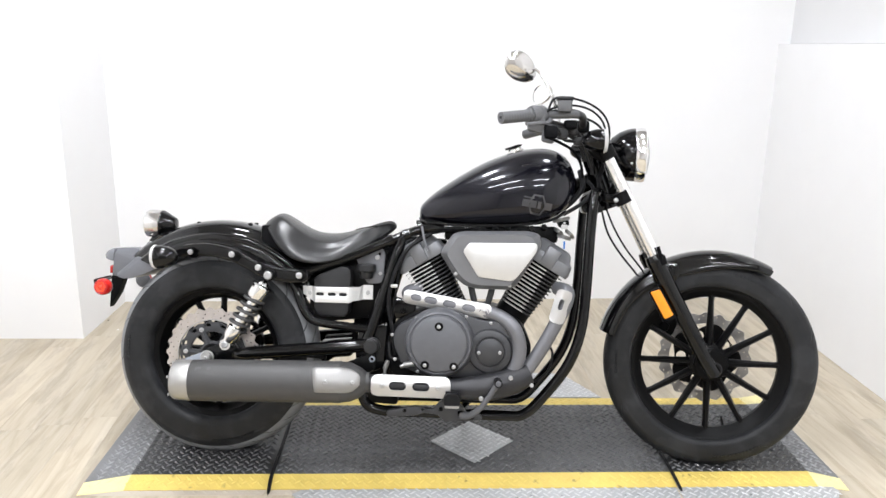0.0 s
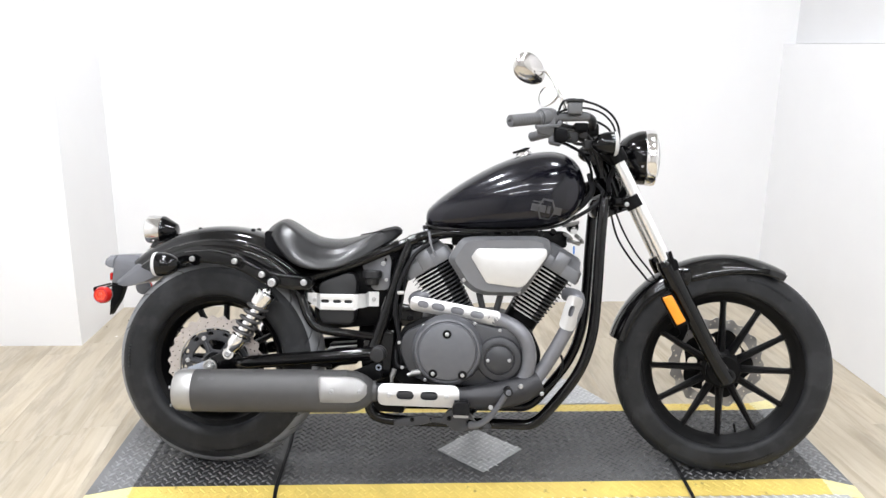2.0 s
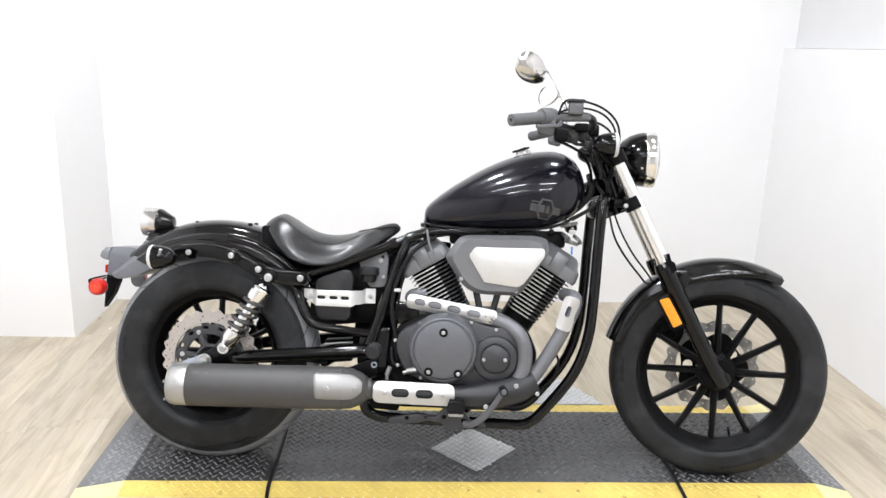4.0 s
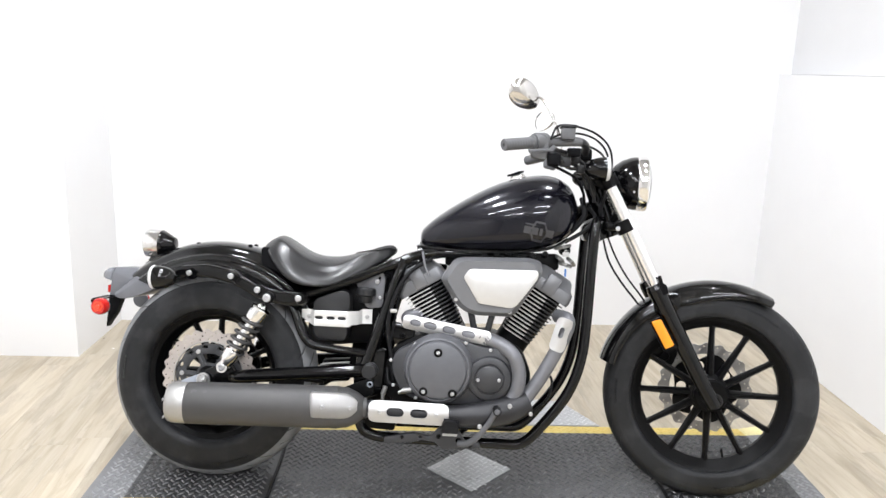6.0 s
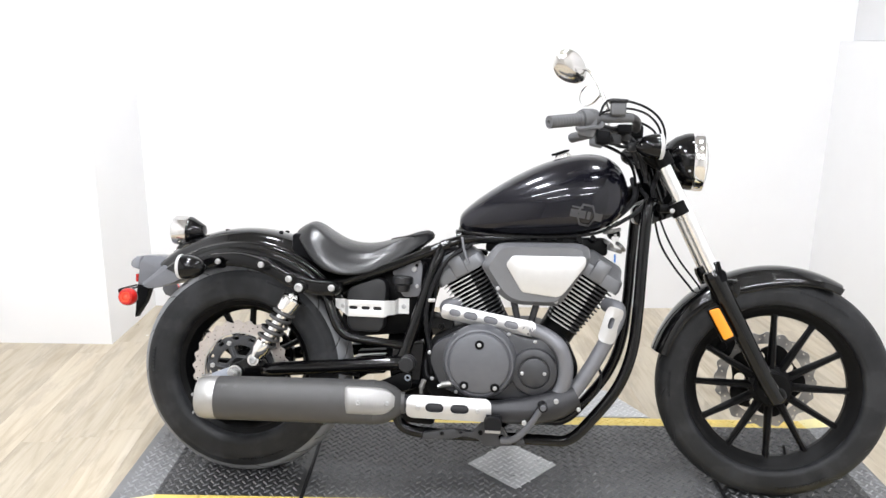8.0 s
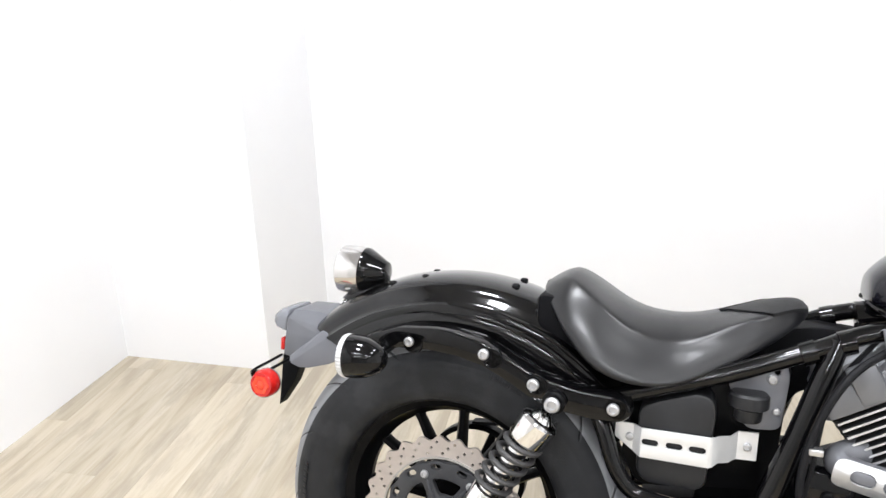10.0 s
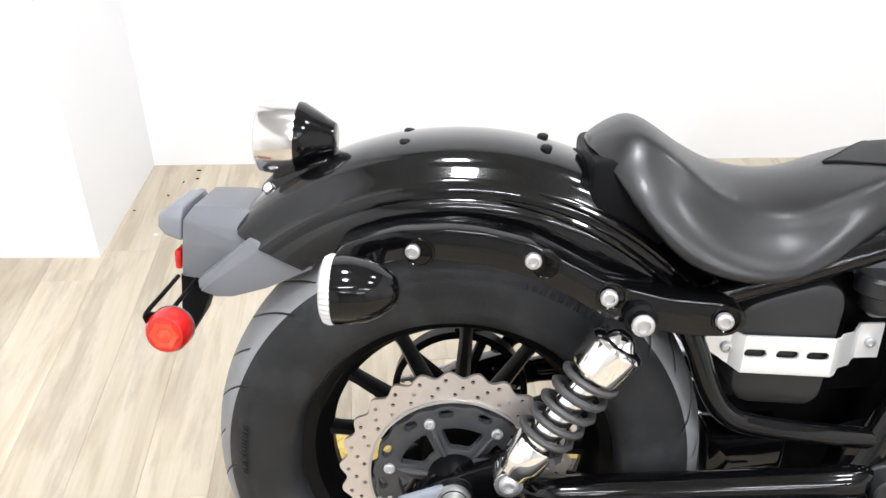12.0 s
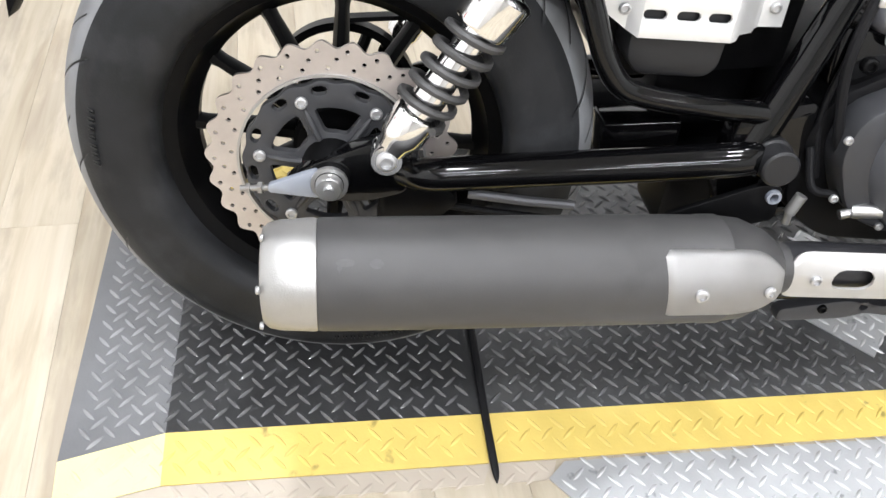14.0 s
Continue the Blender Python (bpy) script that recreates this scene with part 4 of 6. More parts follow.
for k in range(9):
    t = k / 8
    x = -1.045 + 0.11 * t
    z = 0.668 + 0.038 * t
    w = 0.036 * math.sin(math.pi * (0.12 + 0.76 * t)) ** 0.6
    h = 0.008 + 0.022 * math.sin(math.pi * t) ** 0.8
    rings.append([(x, w * math.cos(a), z - 0.006 + h * (max(0, math.sin(a)) + 0.3 * min(0, math.sin(a)))) for a in (math.tau * s / 18 for s in range(18))])
loft(bm, rings)
part("light_mount", bm, FRAME_BLACK, bezel)
bm = bmesh.new()
lathe(bm, [(0.0, 0.004), (0.006, 0.004), (0.008, 0.002), (0.0085, -0.004)], (-1.034, -0.026, 0.668), (-0.5, -0.5, 0.7), 20)
part("grommet", bm, CHROME, bezel)

# licence-plate bracket: grey plastic wings under the fender tail, lamp housing between them


def hull(points, bevel, segs=3):
    """A rounded solid round points given for the right side, mirrored to the left."""
    bm = bmesh.new()
    for x, y, z in points:
        for s in (-1, 1):
            bm.verts.new((x, s * y, z))
    bmesh.ops.convex_hull(bm, input=bm.verts[:])
    bmesh.ops.delete(bm, geom=[v for v in bm.verts if not v.link_faces], context="VERTS")
    bmesh.ops.dissolve_limit(bm, angle_limit=radians(8), verts=bm.verts[:], edges=bm.edges[:])
    bmesh.ops.bevel(bm, geom=bm.edges[:], offset=bevel, segments=segs, profile=0.5, affect="EDGES", clamp_overlap=True)
    return bm


bm = hull([(-1.045, 0.086, 0.622), (-1.030, 0.094, 0.612), (-1.110, 0.090, 0.566), (-1.106, 0.098, 0.556), (-1.085, 0.101, 0.550), (-1.065, 0.1015, 0.551), (-1.023, 0.101, 0.564), (-0.965, 0.099, 0.592), (-0.975, 0.095, 0.605), (-1.10, 0.05, 0.55)], 0.0018, 2)
bracket = part("plate_bracket", bm, GREY_PLASTIC, bike, "grey plastic licence-plate bracket under the fender tail", angle=40)
bm = hull([(-1.03, 0.050, 0.640), (-1.075, 0.046, 0.647), (-1.125, 0.044, 0.646), (-1.1365, 0.054, 0.630), (-1.137, 0.057, 0.60), (-1.143, 0.055, 0.556), (-1.10, 0.060, 0.552), (-1.04, 0.072, 0.60), (-1.045, 0.066, 0.622)], 0.005)
part("lamp_housing", bm, GREY_PLASTIC, bracket, angle=40)
bm = hull([(-1.138, 0.0535, 0.631), (-1.140, 0.055, 0.602), (-1.1385, 0.043, 0.645), (-1.160, 0.049, 0.632), (-1.163, 0.050, 0.607), (-1.176, 0.034, 0.628), (-1.178, 0.034, 0.612), (-1.160, 0.036, 0.642)], 0.004)
part("plate_lamp", bm, SMOKED, bracket, "translucent grey number-plate lamp", angle=50)
bm = bmesh.new()
box(bm, -1.1525, -1.1435, -0.052, 0.052, 0.563, 0.588, 0.003)
part("reflector", bm, RED, bracket, "red tail reflector")
bm = bmesh.new()
slab(bm, [(-1.146, 0.556), (-1.104, 0.552), (-1.122, 0.50), (-1.152, 0.452)], -0.052, -0.020, (), 0.002)
part("plate_holder", bm, PLASTIC, bracket, "matt black pointed plate holder")
for s in (-1, 1):
    bm = bmesh.new()
    lathe(bm, [(0, 0.022), (0.022, 0.020), (0.0255, 0.014), (0.0265, 0.0), (0.025, -0.006)], (-1.126, s * 0.143, 0.527), (-0.05 if s < 0 else 0, s * 1.0, 0), 40)
    ref = part("side_reflector", bm, RED, bracket, "round red side reflector")
    bm = bmesh.new()
    lathe(bm, [(0.0185, -0.002), (0.0175, 0.0010), (0.0095, -0.0004), (0.0075, 0.0014), (0, 0.0028)], (-1.126 - (0.001 if s < 0 else 0), s * (0.143 + 0.0214), 0.527), (-0.05 if s < 0 else 0, s * 1.0, 0), 6)
    part("lens_face", bm, RED_BRIGHT, ref, "bright orange-red prism face", smooth=False)
    bm = bmesh.new()
    for x in (-1.150, -1.124):
        tube(bm, [(x, s * 0.05, 0.553), (x, s * 0.10, 0.551), (x - 0.001, s * 0.150, 0.548), (x - 0.001, s * 0.152, 0.540), (x + (0.006 if x < -1.13 else -0.004), s * 0.152, 0.528)], 0.0028, 8, 3)
    box(bm, -1.152, -1.122, s * 0.150 - 0.002, s * 0.150 + 0.002, 0.535, 0.549)
    part("bracket_arm", bm, PLASTIC, ref)
    bm = bmesh.new()
    lathe(bm, [(0, -0.009), (0.020, -0.009), (0.026, -0.0065), (0.0262, -0.003)], (-1.126, s * 0.143, 0.527), (0, s * 1.0, 0), 32)
    part("reflector_back", bm, GREY_PLASTIC, ref)

# seat: crowned top, a soft ridge round the dish, flared flanks
SEAT = [(-0.645, 0.743, 0.012, 0.741, 0.020, 0.737), (-0.636, 0.751, 0.030, 0.748, 0.062, 0.738), (-0.618, 0.764, 0.046, 0.757, 0.093, 0.716), (-0.600, 0.773, 0.057, 0.763, 0.112, 0.692),
        (-0.585, 0.774, 0.067, 0.760, 0.124, 0.675), (-0.560, 0.760, 0.083, 0.746, 0.138, 0.649), (-0.535, 0.743, 0.094, 0.728, 0.148, 0.632), (-0.505, 0.727, 0.099, 0.706, 0.152, 0.622),
        (-0.475, 0.716, 0.100, 0.690, 0.153, 0.617), (-0.440, 0.712, 0.098, 0.681, 0.150, 0.618), (-0.410, 0.713, 0.096, 0.681, 0.142, 0.622), (-0.380, 0.717, 0.091, 0.692, 0.130, 0.634),
        (-0.345, 0.727, 0.085, 0.712, 0.112, 0.650), (-0.305, 0.737, 0.076, 0.729, 0.094, 0.672), (-0.270, 0.749, 0.062, 0.740, 0.074, 0.694), (-0.242, 0.755, 0.044, 0.746, 0.052, 0.716),
        (-0.228, 0.752, 0.030, 0.745, 0.037, 0.727), (-0.219, 0.743, 0.013, 0.741, 0.018, 0.735)]


def seat_row(x):
    """Centre height, ridge offset and ridge height at x."""
    for k in range(len(SEAT) - 1):
        a, b = SEAT[k], SEAT[k + 1]
        if x <= b[0]:
            f = max(0.0, (x - a[0]) / (b[0] - a[0]))
            before, after = SEAT[max(0, k - 1)], SEAT[min(len(SEAT) - 1, k + 2)]
            row = []
            for c in (1, 2, 3):
                m0 = (b[c] - before[c]) / (b[0] - before[0]) * (b[0] - a[0])
                m1 = (after[c] - a[c]) / (after[0] - a[0]) * (b[0] - a[0])
                row.append((2 * f ** 3 - 3 * f * f + 1) * a[c] + (f ** 3 - 2 * f * f + f) * m0 + (3 * f * f - 2 * f ** 3) * b[c] + (f ** 3 - f * f) * m1)
            return row
    return SEAT[-1][1:4]


rings = []
for x, zc, yr, zr, wb, zb in SEAT:
    dy, dz = wb - yr, zr - zb
    right = [(yr * f, zc - (zc - zr) * f * f) for f in (0, 0.3, 0.6, 0.85, 0.98)]
    step = min(1.0, max(0.0, (x + 0.60) / 0.09))
    right += [(yr + dy * (0.13 - 0.03 * step), zr - dz * (0.07 + 0.05 * step)), (yr + dy * (0.36 - 0.11 * step), zr - dz * (0.2 + 0.08 * step)), (yr + dy * (0.7 - 0.06 * step), zr - dz * 0.50), (yr + dy * 0.9, zr - dz * 0.74), (wb, zr - dz * 0.90), (wb * 0.985, zb + 0.002), (wb * 0.93, zb), (wb * 0.4, zb + 0.012)]
    rings.append([(x, -y, z) for y, z in right] + [(x, y, z) for y, z in right[::-1][:-1]])
bm = bmesh.new()
loft(bm, rings)
seat = part("seat", bm, VINYL, bike, "black vinyl solo seat with a raised back", angle=60)
sub = seat.modifiers.new("soft", "SUBSURF")
sub.levels = sub.render_levels = 1
# nose cover, a second piece of grained vinyl sewn on along a bowed seam
bm = bmesh.new()
grid = []
for k in range(-1, 15):
    row = []
    for q in range(-11, 12):
        f = max(-10, min(10, q)) / 10
        back = -0.352 + 0.078 * abs(f) ** 0.8
        x = back + (-0.2205 - back) * max(0, k) / 14
        zc, yr, zr = seat_row(x)
        lift = 0.0016 if k >= 0 and abs(q) < 11 else -0.004
        row.append(bm.verts.new((x, f * yr * 1.01, zc - (zc - zr) * f * f + lift)))
    grid.append(row)
for a, b in zip(grid, grid[1:]):
    for q in range(22):
        bm.faces.new((a[q], a[q + 1], b[q + 1], b[q]))
part("nose_cover", bm, VINYL_GRAINED, seat, "matt grained vinyl nose cover", angle=50)
bm = bmesh.new()
pts = []
for q in range(-10, 11):
    f = q / 10
    x = -0.352 + 0.078 * abs(f) ** 0.8
    zc, yr, zr = seat_row(x)
    pts.append((x - 0.001, f * yr * 1.01, zc - (zc - zr) * f * f + 0.0008))
tube(bm, pts, 0.0015, 8, 2)
part("seam", bm, RUBBER, seat)
bm = bmesh.new()
box(bm, -0.645, -0.55, -0.085, 0.085, 0.60, 0.735, 0.01)
part("seat_pan", bm, PLASTIC, seat)

# fuel tank
TANK = [(-0.143, 0.768, 0.800, 0.035), (-0.138, 0.762, 0.813, 0.055), (-0.12, 0.756, 0.832, 0.072), (-0.09, 0.753, 0.858, 0.086), (-0.05, 0.7505, 0.887, 0.099), (0.0, 0.749, 0.919, 0.112), (0.05, 0.749, 0.948, 0.122),
        (0.10, 0.75, 0.971, 0.130), (0.15, 0.752, 0.989, 0.136), (0.20, 0.757, 1.0, 0.138), (0.245, 0.764, 1.003, 0.136), (0.285, 0.778, 0.997, 0.128), (0.315, 0.797, 0.980, 0.115), (0.337, 0.822, 0.952, 0.096),
        (0.350, 0.85, 0.918, 0.07), (0.355, 0.872, 0.895, 0.04)]
rings = []
for x, zb, zt, hw in TANK:
    zc = zb + 0.42 * (zt - zb)
    ring = []
    for k in range(40):
        a = math.tau * k / 40
        c, s = math.cos(a), math.sin(a)
        y = hw * math.copysign(abs(c) ** (0.86 if s > 0 else 0.55), c)
        z = zc + ((zt - zc) * abs(s) ** 0.95 if s > 0 else -(zc - zb) * abs(s) ** 0.6)
        ring.append((x, y, z))
    rings.append(ring)
bm = bmesh.new()
loft(bm, rings)
tank = part("fuel_tank", bm, TANK_PAINT, bike, "glossy dark metallic black peanut fuel tank", angle=60)
sub = tank.modifiers.new("soft", "SUBSURF")
sub.levels = sub.render_levels = 2
bm = bmesh.new()
for s in (-1, 1):
    tube(bm, [(-0.14, s * 0.03, 0.768)] + [(x, s * hw * 0.97, zb + 0.001) for x, zb, zt, hw in TANK[2:12]] + [(0.318, s * 0.105, 0.80)], 0.0045, 8, 3)
part("tank_seam", bm, FRAME_BLACK, tank)
bm = bmesh.new()
lathe(bm, [(0, 0.007), (0.018, 0.007), (0.022, 0.005), (0.024, 0.001), (0.026, -0.002), (0.026, -0.012)], (0.16, 0.0, 0.9935), (-0.25, 0, 1), 36)
cap = part("filler_cap", bm, BEZEL, tank, "small dark steel filler cap with a black key cover")
bm = bmesh.new()
slab(bm, [(0.128, 0.994), (0.152, 0.9995), (0.178, 1.009), (0.180, 1.014), (0.164, 1.0125), (0.142, 1.004), (0.126, 0.999)], -0.011, 0.011, (), 0.001)
part("key_cover", bm, SATIN_BLACK, cap)
# emblem: plain shapes in its grey, laid on the tank's flank


def tank_y(x, z):
    """The tank's right flank at (x, z)."""
    for (x0, b0, t0, h0), (x1, b1, t1, h1) in zip(TANK, TANK[1:]):
        if x0 <= x <= x1:
            f = (x - x0) / (x1 - x0)
            zb, zt, hw = b0 + (b1 - b0) * f, t0 + (t1 - t0) * f, h0 + (h1 - h0) * f
            zc = zb + 0.42 * (zt - zb)
            if z >= zc:
                s = min(1, (z - zc) / (zt - zc)) ** (1 / 0.95)
                return -hw * math.sqrt(max(0, 1 - s * s)) ** 0.86
            s = min(1, (zc - z) / (zc - zb)) ** (1 / 0.6)
            return -hw * math.sqrt(max(0, 1 - s * s)) ** 0.55
    return -0.1


def emblem():
    bm = bmesh.new()
    cx, cz = 0.226, 0.818
    c, s = math.cos(radians(-9)), math.sin(radians(-9))

    def put(poly):
        vs = []
        for px, pz in poly:
            x, z = cx + px * c - pz * s, cz + px * s + pz * c
            vs.append((x, z))
        ring = [bm.verts.new((x, tank_y(x, z) - 0.0012, z)) for x, z in vs]
        bm.faces.new(ring)

    hexa = [(0.030 * math.cos(radians(60 * k)), 0.036 * math.sin(radians(60 * k))) for k in range(6)]
    inn = [(0.024 * math.cos(radians(60 * k)), 0.029 * math.sin(radians(60 * k))) for k in range(6)]
    for k in range(6):
        put([hexa[k], hexa[(k + 1) % 6], inn[(k + 1) % 6], inn[k]])
    for x0, x1 in ((-0.046, -0.026), (-0.022, -0.002), (0.002, 0.012), (0.022, 0.046)):
        put([(x0, -0.011), (x1, -0.011), (x1, 0.011), (x0, 0.011)])
    put([(-0.044, 0.016), (-0.012, 0.016), (-0.012, 0.020), (-0.044, 0.020)])
    return part("emblem", bm, EMBLEM, tank, "dark grey emblem of plain blocks", smooth=False)


emblem()

# frame tubes
for s in (-1, 1):
    bm = bmesh.new()
    tube(bm, [(0.425, s * 0.045, 0.865), (0.402, s * 0.105, 0.845), (0.392, s * 0.112, 0.72), (0.385, s * 0.115, 0.56), (0.372, s * 0.118, 0.43), (0.335, s * 0.12, 0.325), (0.265, s * 0.12, 0.228), (0.205, s * 0.118, 0.168),
              (0.13, s * 0.115, 0.160), (-0.10, s * 0.112, 0.160), (-0.25, s * 0.11, 0.162), (-0.30, s * 0.11, 0.20), (-0.295, s * 0.11, 0.30)], 0.0165, 16, 6)
    part("cradle_tube", bm, FRAME_BLACK, bike, "gloss black frame cradle tube")
    bm = bmesh.new()
    tube(bm, [(-0.50, s * 0.118, 0.588), (-0.44, s * 0.115, 0.610), (-0.34, s * 0.11, 0.645), (-0.22, s * 0.105, 0.697), (-0.12, s * 0.085, 0.735), (0.05, s * 0.05, 0.745), (0.3, s * 0.04, 0.80)], 0.0145, 14, 6)
    rail_tube = part("seat_rail", bm, FRAME_BLACK, bike, "gloss black seat rail")
    bm = bmesh.new()
    tube(bm, [(-0.235, s * 0.107, 0.690), (-0.215, s * 0.107, 0.699)], 0.0185, 14, 0)
    tube(bm, [(-0.185, s * 0.1, 0.711), (-0.165, s * 0.098, 0.718)], 0.019, 14, 0)
    part("tube_collar", bm, FRAME_BLACK, rail_tube)
    bm = bmesh.new()
    tube(bm, [(-0.185, s * 0.1, 0.715), (-0.205, s * 0.112, 0.65), (-0.228, s * 0.118, 0.57), (-0.262, s * 0.122, 0.46), (-0.29, s * 0.125, 0.375)], [0.0165, 0.0175, 0.018, 0.02, 0.022], 14, 6)
    part("frame_upright", bm, FRAME_BLACK, bike, "gloss black frame upright")
    bm = bmesh.new()
    tube(bm, [(-0.53, s * 0.122, 0.565), (-0.512, s * 0.132, 0.53), (-0.490, s * 0.138, 0.478), (-0.465, s * 0.138, 0.446), (-0.43, s * 0.138, 0.434), (-0.36, s * 0.136, 0.426), (-0.285, s * 0.128, 0.418)], 0.0135, 14, 6)
    part("lower_loop", bm, FRAME_BLACK, bike, "gloss black lower frame loop")
    bm = bmesh.new()
    slab(bm, rounded([(-0.315, 0.42), (-0.225, 0.44), (-0.235, 0.30), (-0.30, 0.27), (-0.325, 0.33)], 0.02), s * 0.135, s * 0.10, (), 0.003)
    part("pivot_plate", bm, FRAME_BLACK, bike)
    # swingarm
    bm = bmesh.new()
    tube(bm, [(-0.702, s * 0.135, 0.326), (-0.675, s * 0.152, 0.331), (-0.63, s * 0.155, 0.337), (-0.48, s * 0.152, 0.351), (-0.32, s * 0.149, 0.367), (-0.282, s * 0.142, 0.371)], [0.018, 0.0205, 0.021, 0.021, 0.021, 0.018], 18, 6)
    arm = part("swingarm", bm, FRAME_BLACK, bike, "gloss black tubular swingarm")
    bm = bmesh.new()
    slab(bm, rounded([(-0.838, 0.310), (-0.808, 0.335), (-0.757, 0.358), (-0.715, 0.375), (-0.69, 0.345), (-0.695, 0.305), (-0.74, 0.290), (-0.80, 0.288), (-0.838, 0.302)], 0.012), s * 0.150, s * 0.125, (), 0.003)
    part("axle_plate", bm, FRAME_BLACK, arm)
    bm = bmesh.new()
    slab(bm, rounded([(-0.856, 0.301), (-0.856, 0.311), (-0.805, 0.332), (-0.786, 0.337), (-0.770, 0.328), (-0.766, 0.316), (-0.772, 0.302), (-0.80, 0.296)], 0.006), s * 0.158, s * 0.151, (), 0.002)
    adjuster = part("chain_adjuster", bm, ZINC, arm, "grey metal axle adjuster")
    bm = bmesh.new()
    tube(bm, [(-0.852, s * 0.154, 0.306), (-0.888, s * 0.150, 0.301)], 0.0038, 12, 0)
    tube(bm, [(-0.862, s * 0.1525, 0.3045), (-0.867, s * 0.152, 0.304)], 0.0075, 6, 0)
    tube(bm, [(-0.876, s * 0.1515, 0.3025), (-0.880, s * 0.151, 0.302)], 0.0068, 6, 0)
    part("adjuster_screw", bm, ENGINE_STEEL, adjuster, "steel adjuster screw with lock nuts")
    bm = bmesh.new()
    lathe(bm, [(0, 0.176), (0.0195, 0.176), (0.0222, 0.1735), (0.0226, 0.150), (0.025, 0.148), (0.025, 0.12)], (-0.271, 0, 0.370), (0, s, 0), 36)
    part("pivot_cap", bm, COVER_GREY, arm, "round black plastic pivot cap")
    # axle nut
    bm = bmesh.new()
    lathe(bm, [(0.0, 0.183), (0.0055, 0.183), (0.006, 0.179), (0.006, 0.176), (0.0135, 0.176), (0.0155, 0.173), (0.0155, 0.164), (0.0215, 0.1635), (0.0215, 0.158)], (-0.785, 0, 0.318), (0, s, 0), 18)
    part("axle_nut", bm, STEEL, arm, "bright steel axle nut")

bm = bmesh.new()
tube(bm, [(0.398, 0, 0.985), (0.465, 0, 0.815)], 0.030, 24, 0)
part("steering_head", bm, FRAME_BLACK, bike, "gloss black steering head")
bm = bmesh.new()
tube(bm, [(0.40, 0, 0.90), (0.25, 0, 0.83), (0.0, 0, 0.765), (-0.15, 0, 0.735)], 0.027, 16, 5)
part("backbone", bm, FRAME_BLACK, bike)
bm = bmesh.new()
slab(bm, rounded([(0.37, 0.85), (0.44, 0.87), (0.45, 0.81), (0.41, 0.79), (0.375, 0.80)], 0.015), -0.035, 0.035, (), 0.003)
part("gusset", bm, FRAME_BLACK, bike)

# rear shocks
SHOCK_TOP, SHOCK_LOW = Vector((-0.590, 0, 0.581)), Vector((-0.721, 0, 0.363))
for s in (-1, 1):
    a, b = Vector((SHOCK_TOP.x, s * 0.169, SHOCK_TOP.z)), Vector((SHOCK_LOW.x, s * 0.171, SHOCK_LOW.z))
    d = (b - a).normalized()
    L = (b - a).length
    bm = bmesh.new()
    lathe(bm, [(0.009, 0.024), (0.013, 0.026), (0.020, 0.035), (0.0285, 0.037), (0.0325, 0.041), (0.0325, 0.077), (0.0305, 0.081), (0.022, 0.083), (0.020, 0.08)], a, d, 36)
    shock = part("rear_shock", bm, CHROME, bike, "chrome shock absorber with a dark coil spring")
    bm = bmesh.new()
    lathe(bm, [(0.015, 0.07), (0.0175, 0.08), (0.0175, 0.16), (0.019, 0.165), (0.019, 0.19), (0.0245, 0.192), (0.026, 0.195), (0.026, 0.222), (0.0215, 0.232), (0.018, 0.244), (0, 0.246)], a, d, 32)
    part("shock_body", bm, CHROME, shock)
    bm = bmesh.new()
    x = d.cross(Vector((0, 1, 0))).normalized()
    y = d.cross(x)
    pts = []
    turns = 5.2
    for k in range(int(turns * 14) + 1):
        t = k / (turns * 14)
        ang = math.tau * turns * t
        pts.append(a + d * (0.084 + 0.112 * t) + (x * math.cos(ang) + y * math.sin(ang)) * 0.0298)
    tube(bm, pts, 0.0048, 8, 0)
    part("spring", bm, MUFFLER, shock, "dark grey coil spring")
    bm = bmesh.new()
    lathe(bm, [(0, 0.03), (0.0125, 0.03), (0.0135, 0.027), (0.0135, 0.02), (0.0185, 0.018), (0.0185, -0.018), (0, -0.018)], a - Vector((0, s * 0.012, 0)), (0, s, 0), 24)
    part("upper_eye", bm, SATIN_BLACK, shock)
    bolt(shock, a + Vector((0, s * 0.016, 0)), 0.0145, (0, s, 0))
    bm = bmesh.new()
    lathe(bm, [(0, 0.015), (0.017, 0.015), (0.0185, 0.012), (0.0185, -0.018), (0, -0.018)], b, (0, s, 0), 24)
    part("lower_eye", bm, CHROME, shock)
    bolt(shock, b + Vector((0, s * 0.014, 0)), 0.013, (0, s, 0))

# battery and tool covers between the tubes
bm = bmesh.new()
slab(bm, rounded([(-0.462, 0.575), (-0.44, 0.588), (-0.375, 0.612), (-0.352, 0.606), (-0.345, 0.585), (-0.352, 0.465), (-0.365, 0.452), (-0.445, 0.452), (-0.46, 0.47)], 0.012), -0.118, 0.10, (), 0.006)
boxc = part("battery_box", bm, COVER_GREY, bike, "matt black plastic battery cover")
bm = bmesh.new()
slab(bm, rounded([(-0.475, 0.60), (-0.36, 0.645), (-0.24, 0.66), (-0.25, 0.45), (-0.46, 0.425), (-0.49, 0.47)], 0.012), -0.06, 0.08, (), 0.004)
part("inner_cover", bm, SATIN_BLACK, boxc)
bm = bmesh.new()

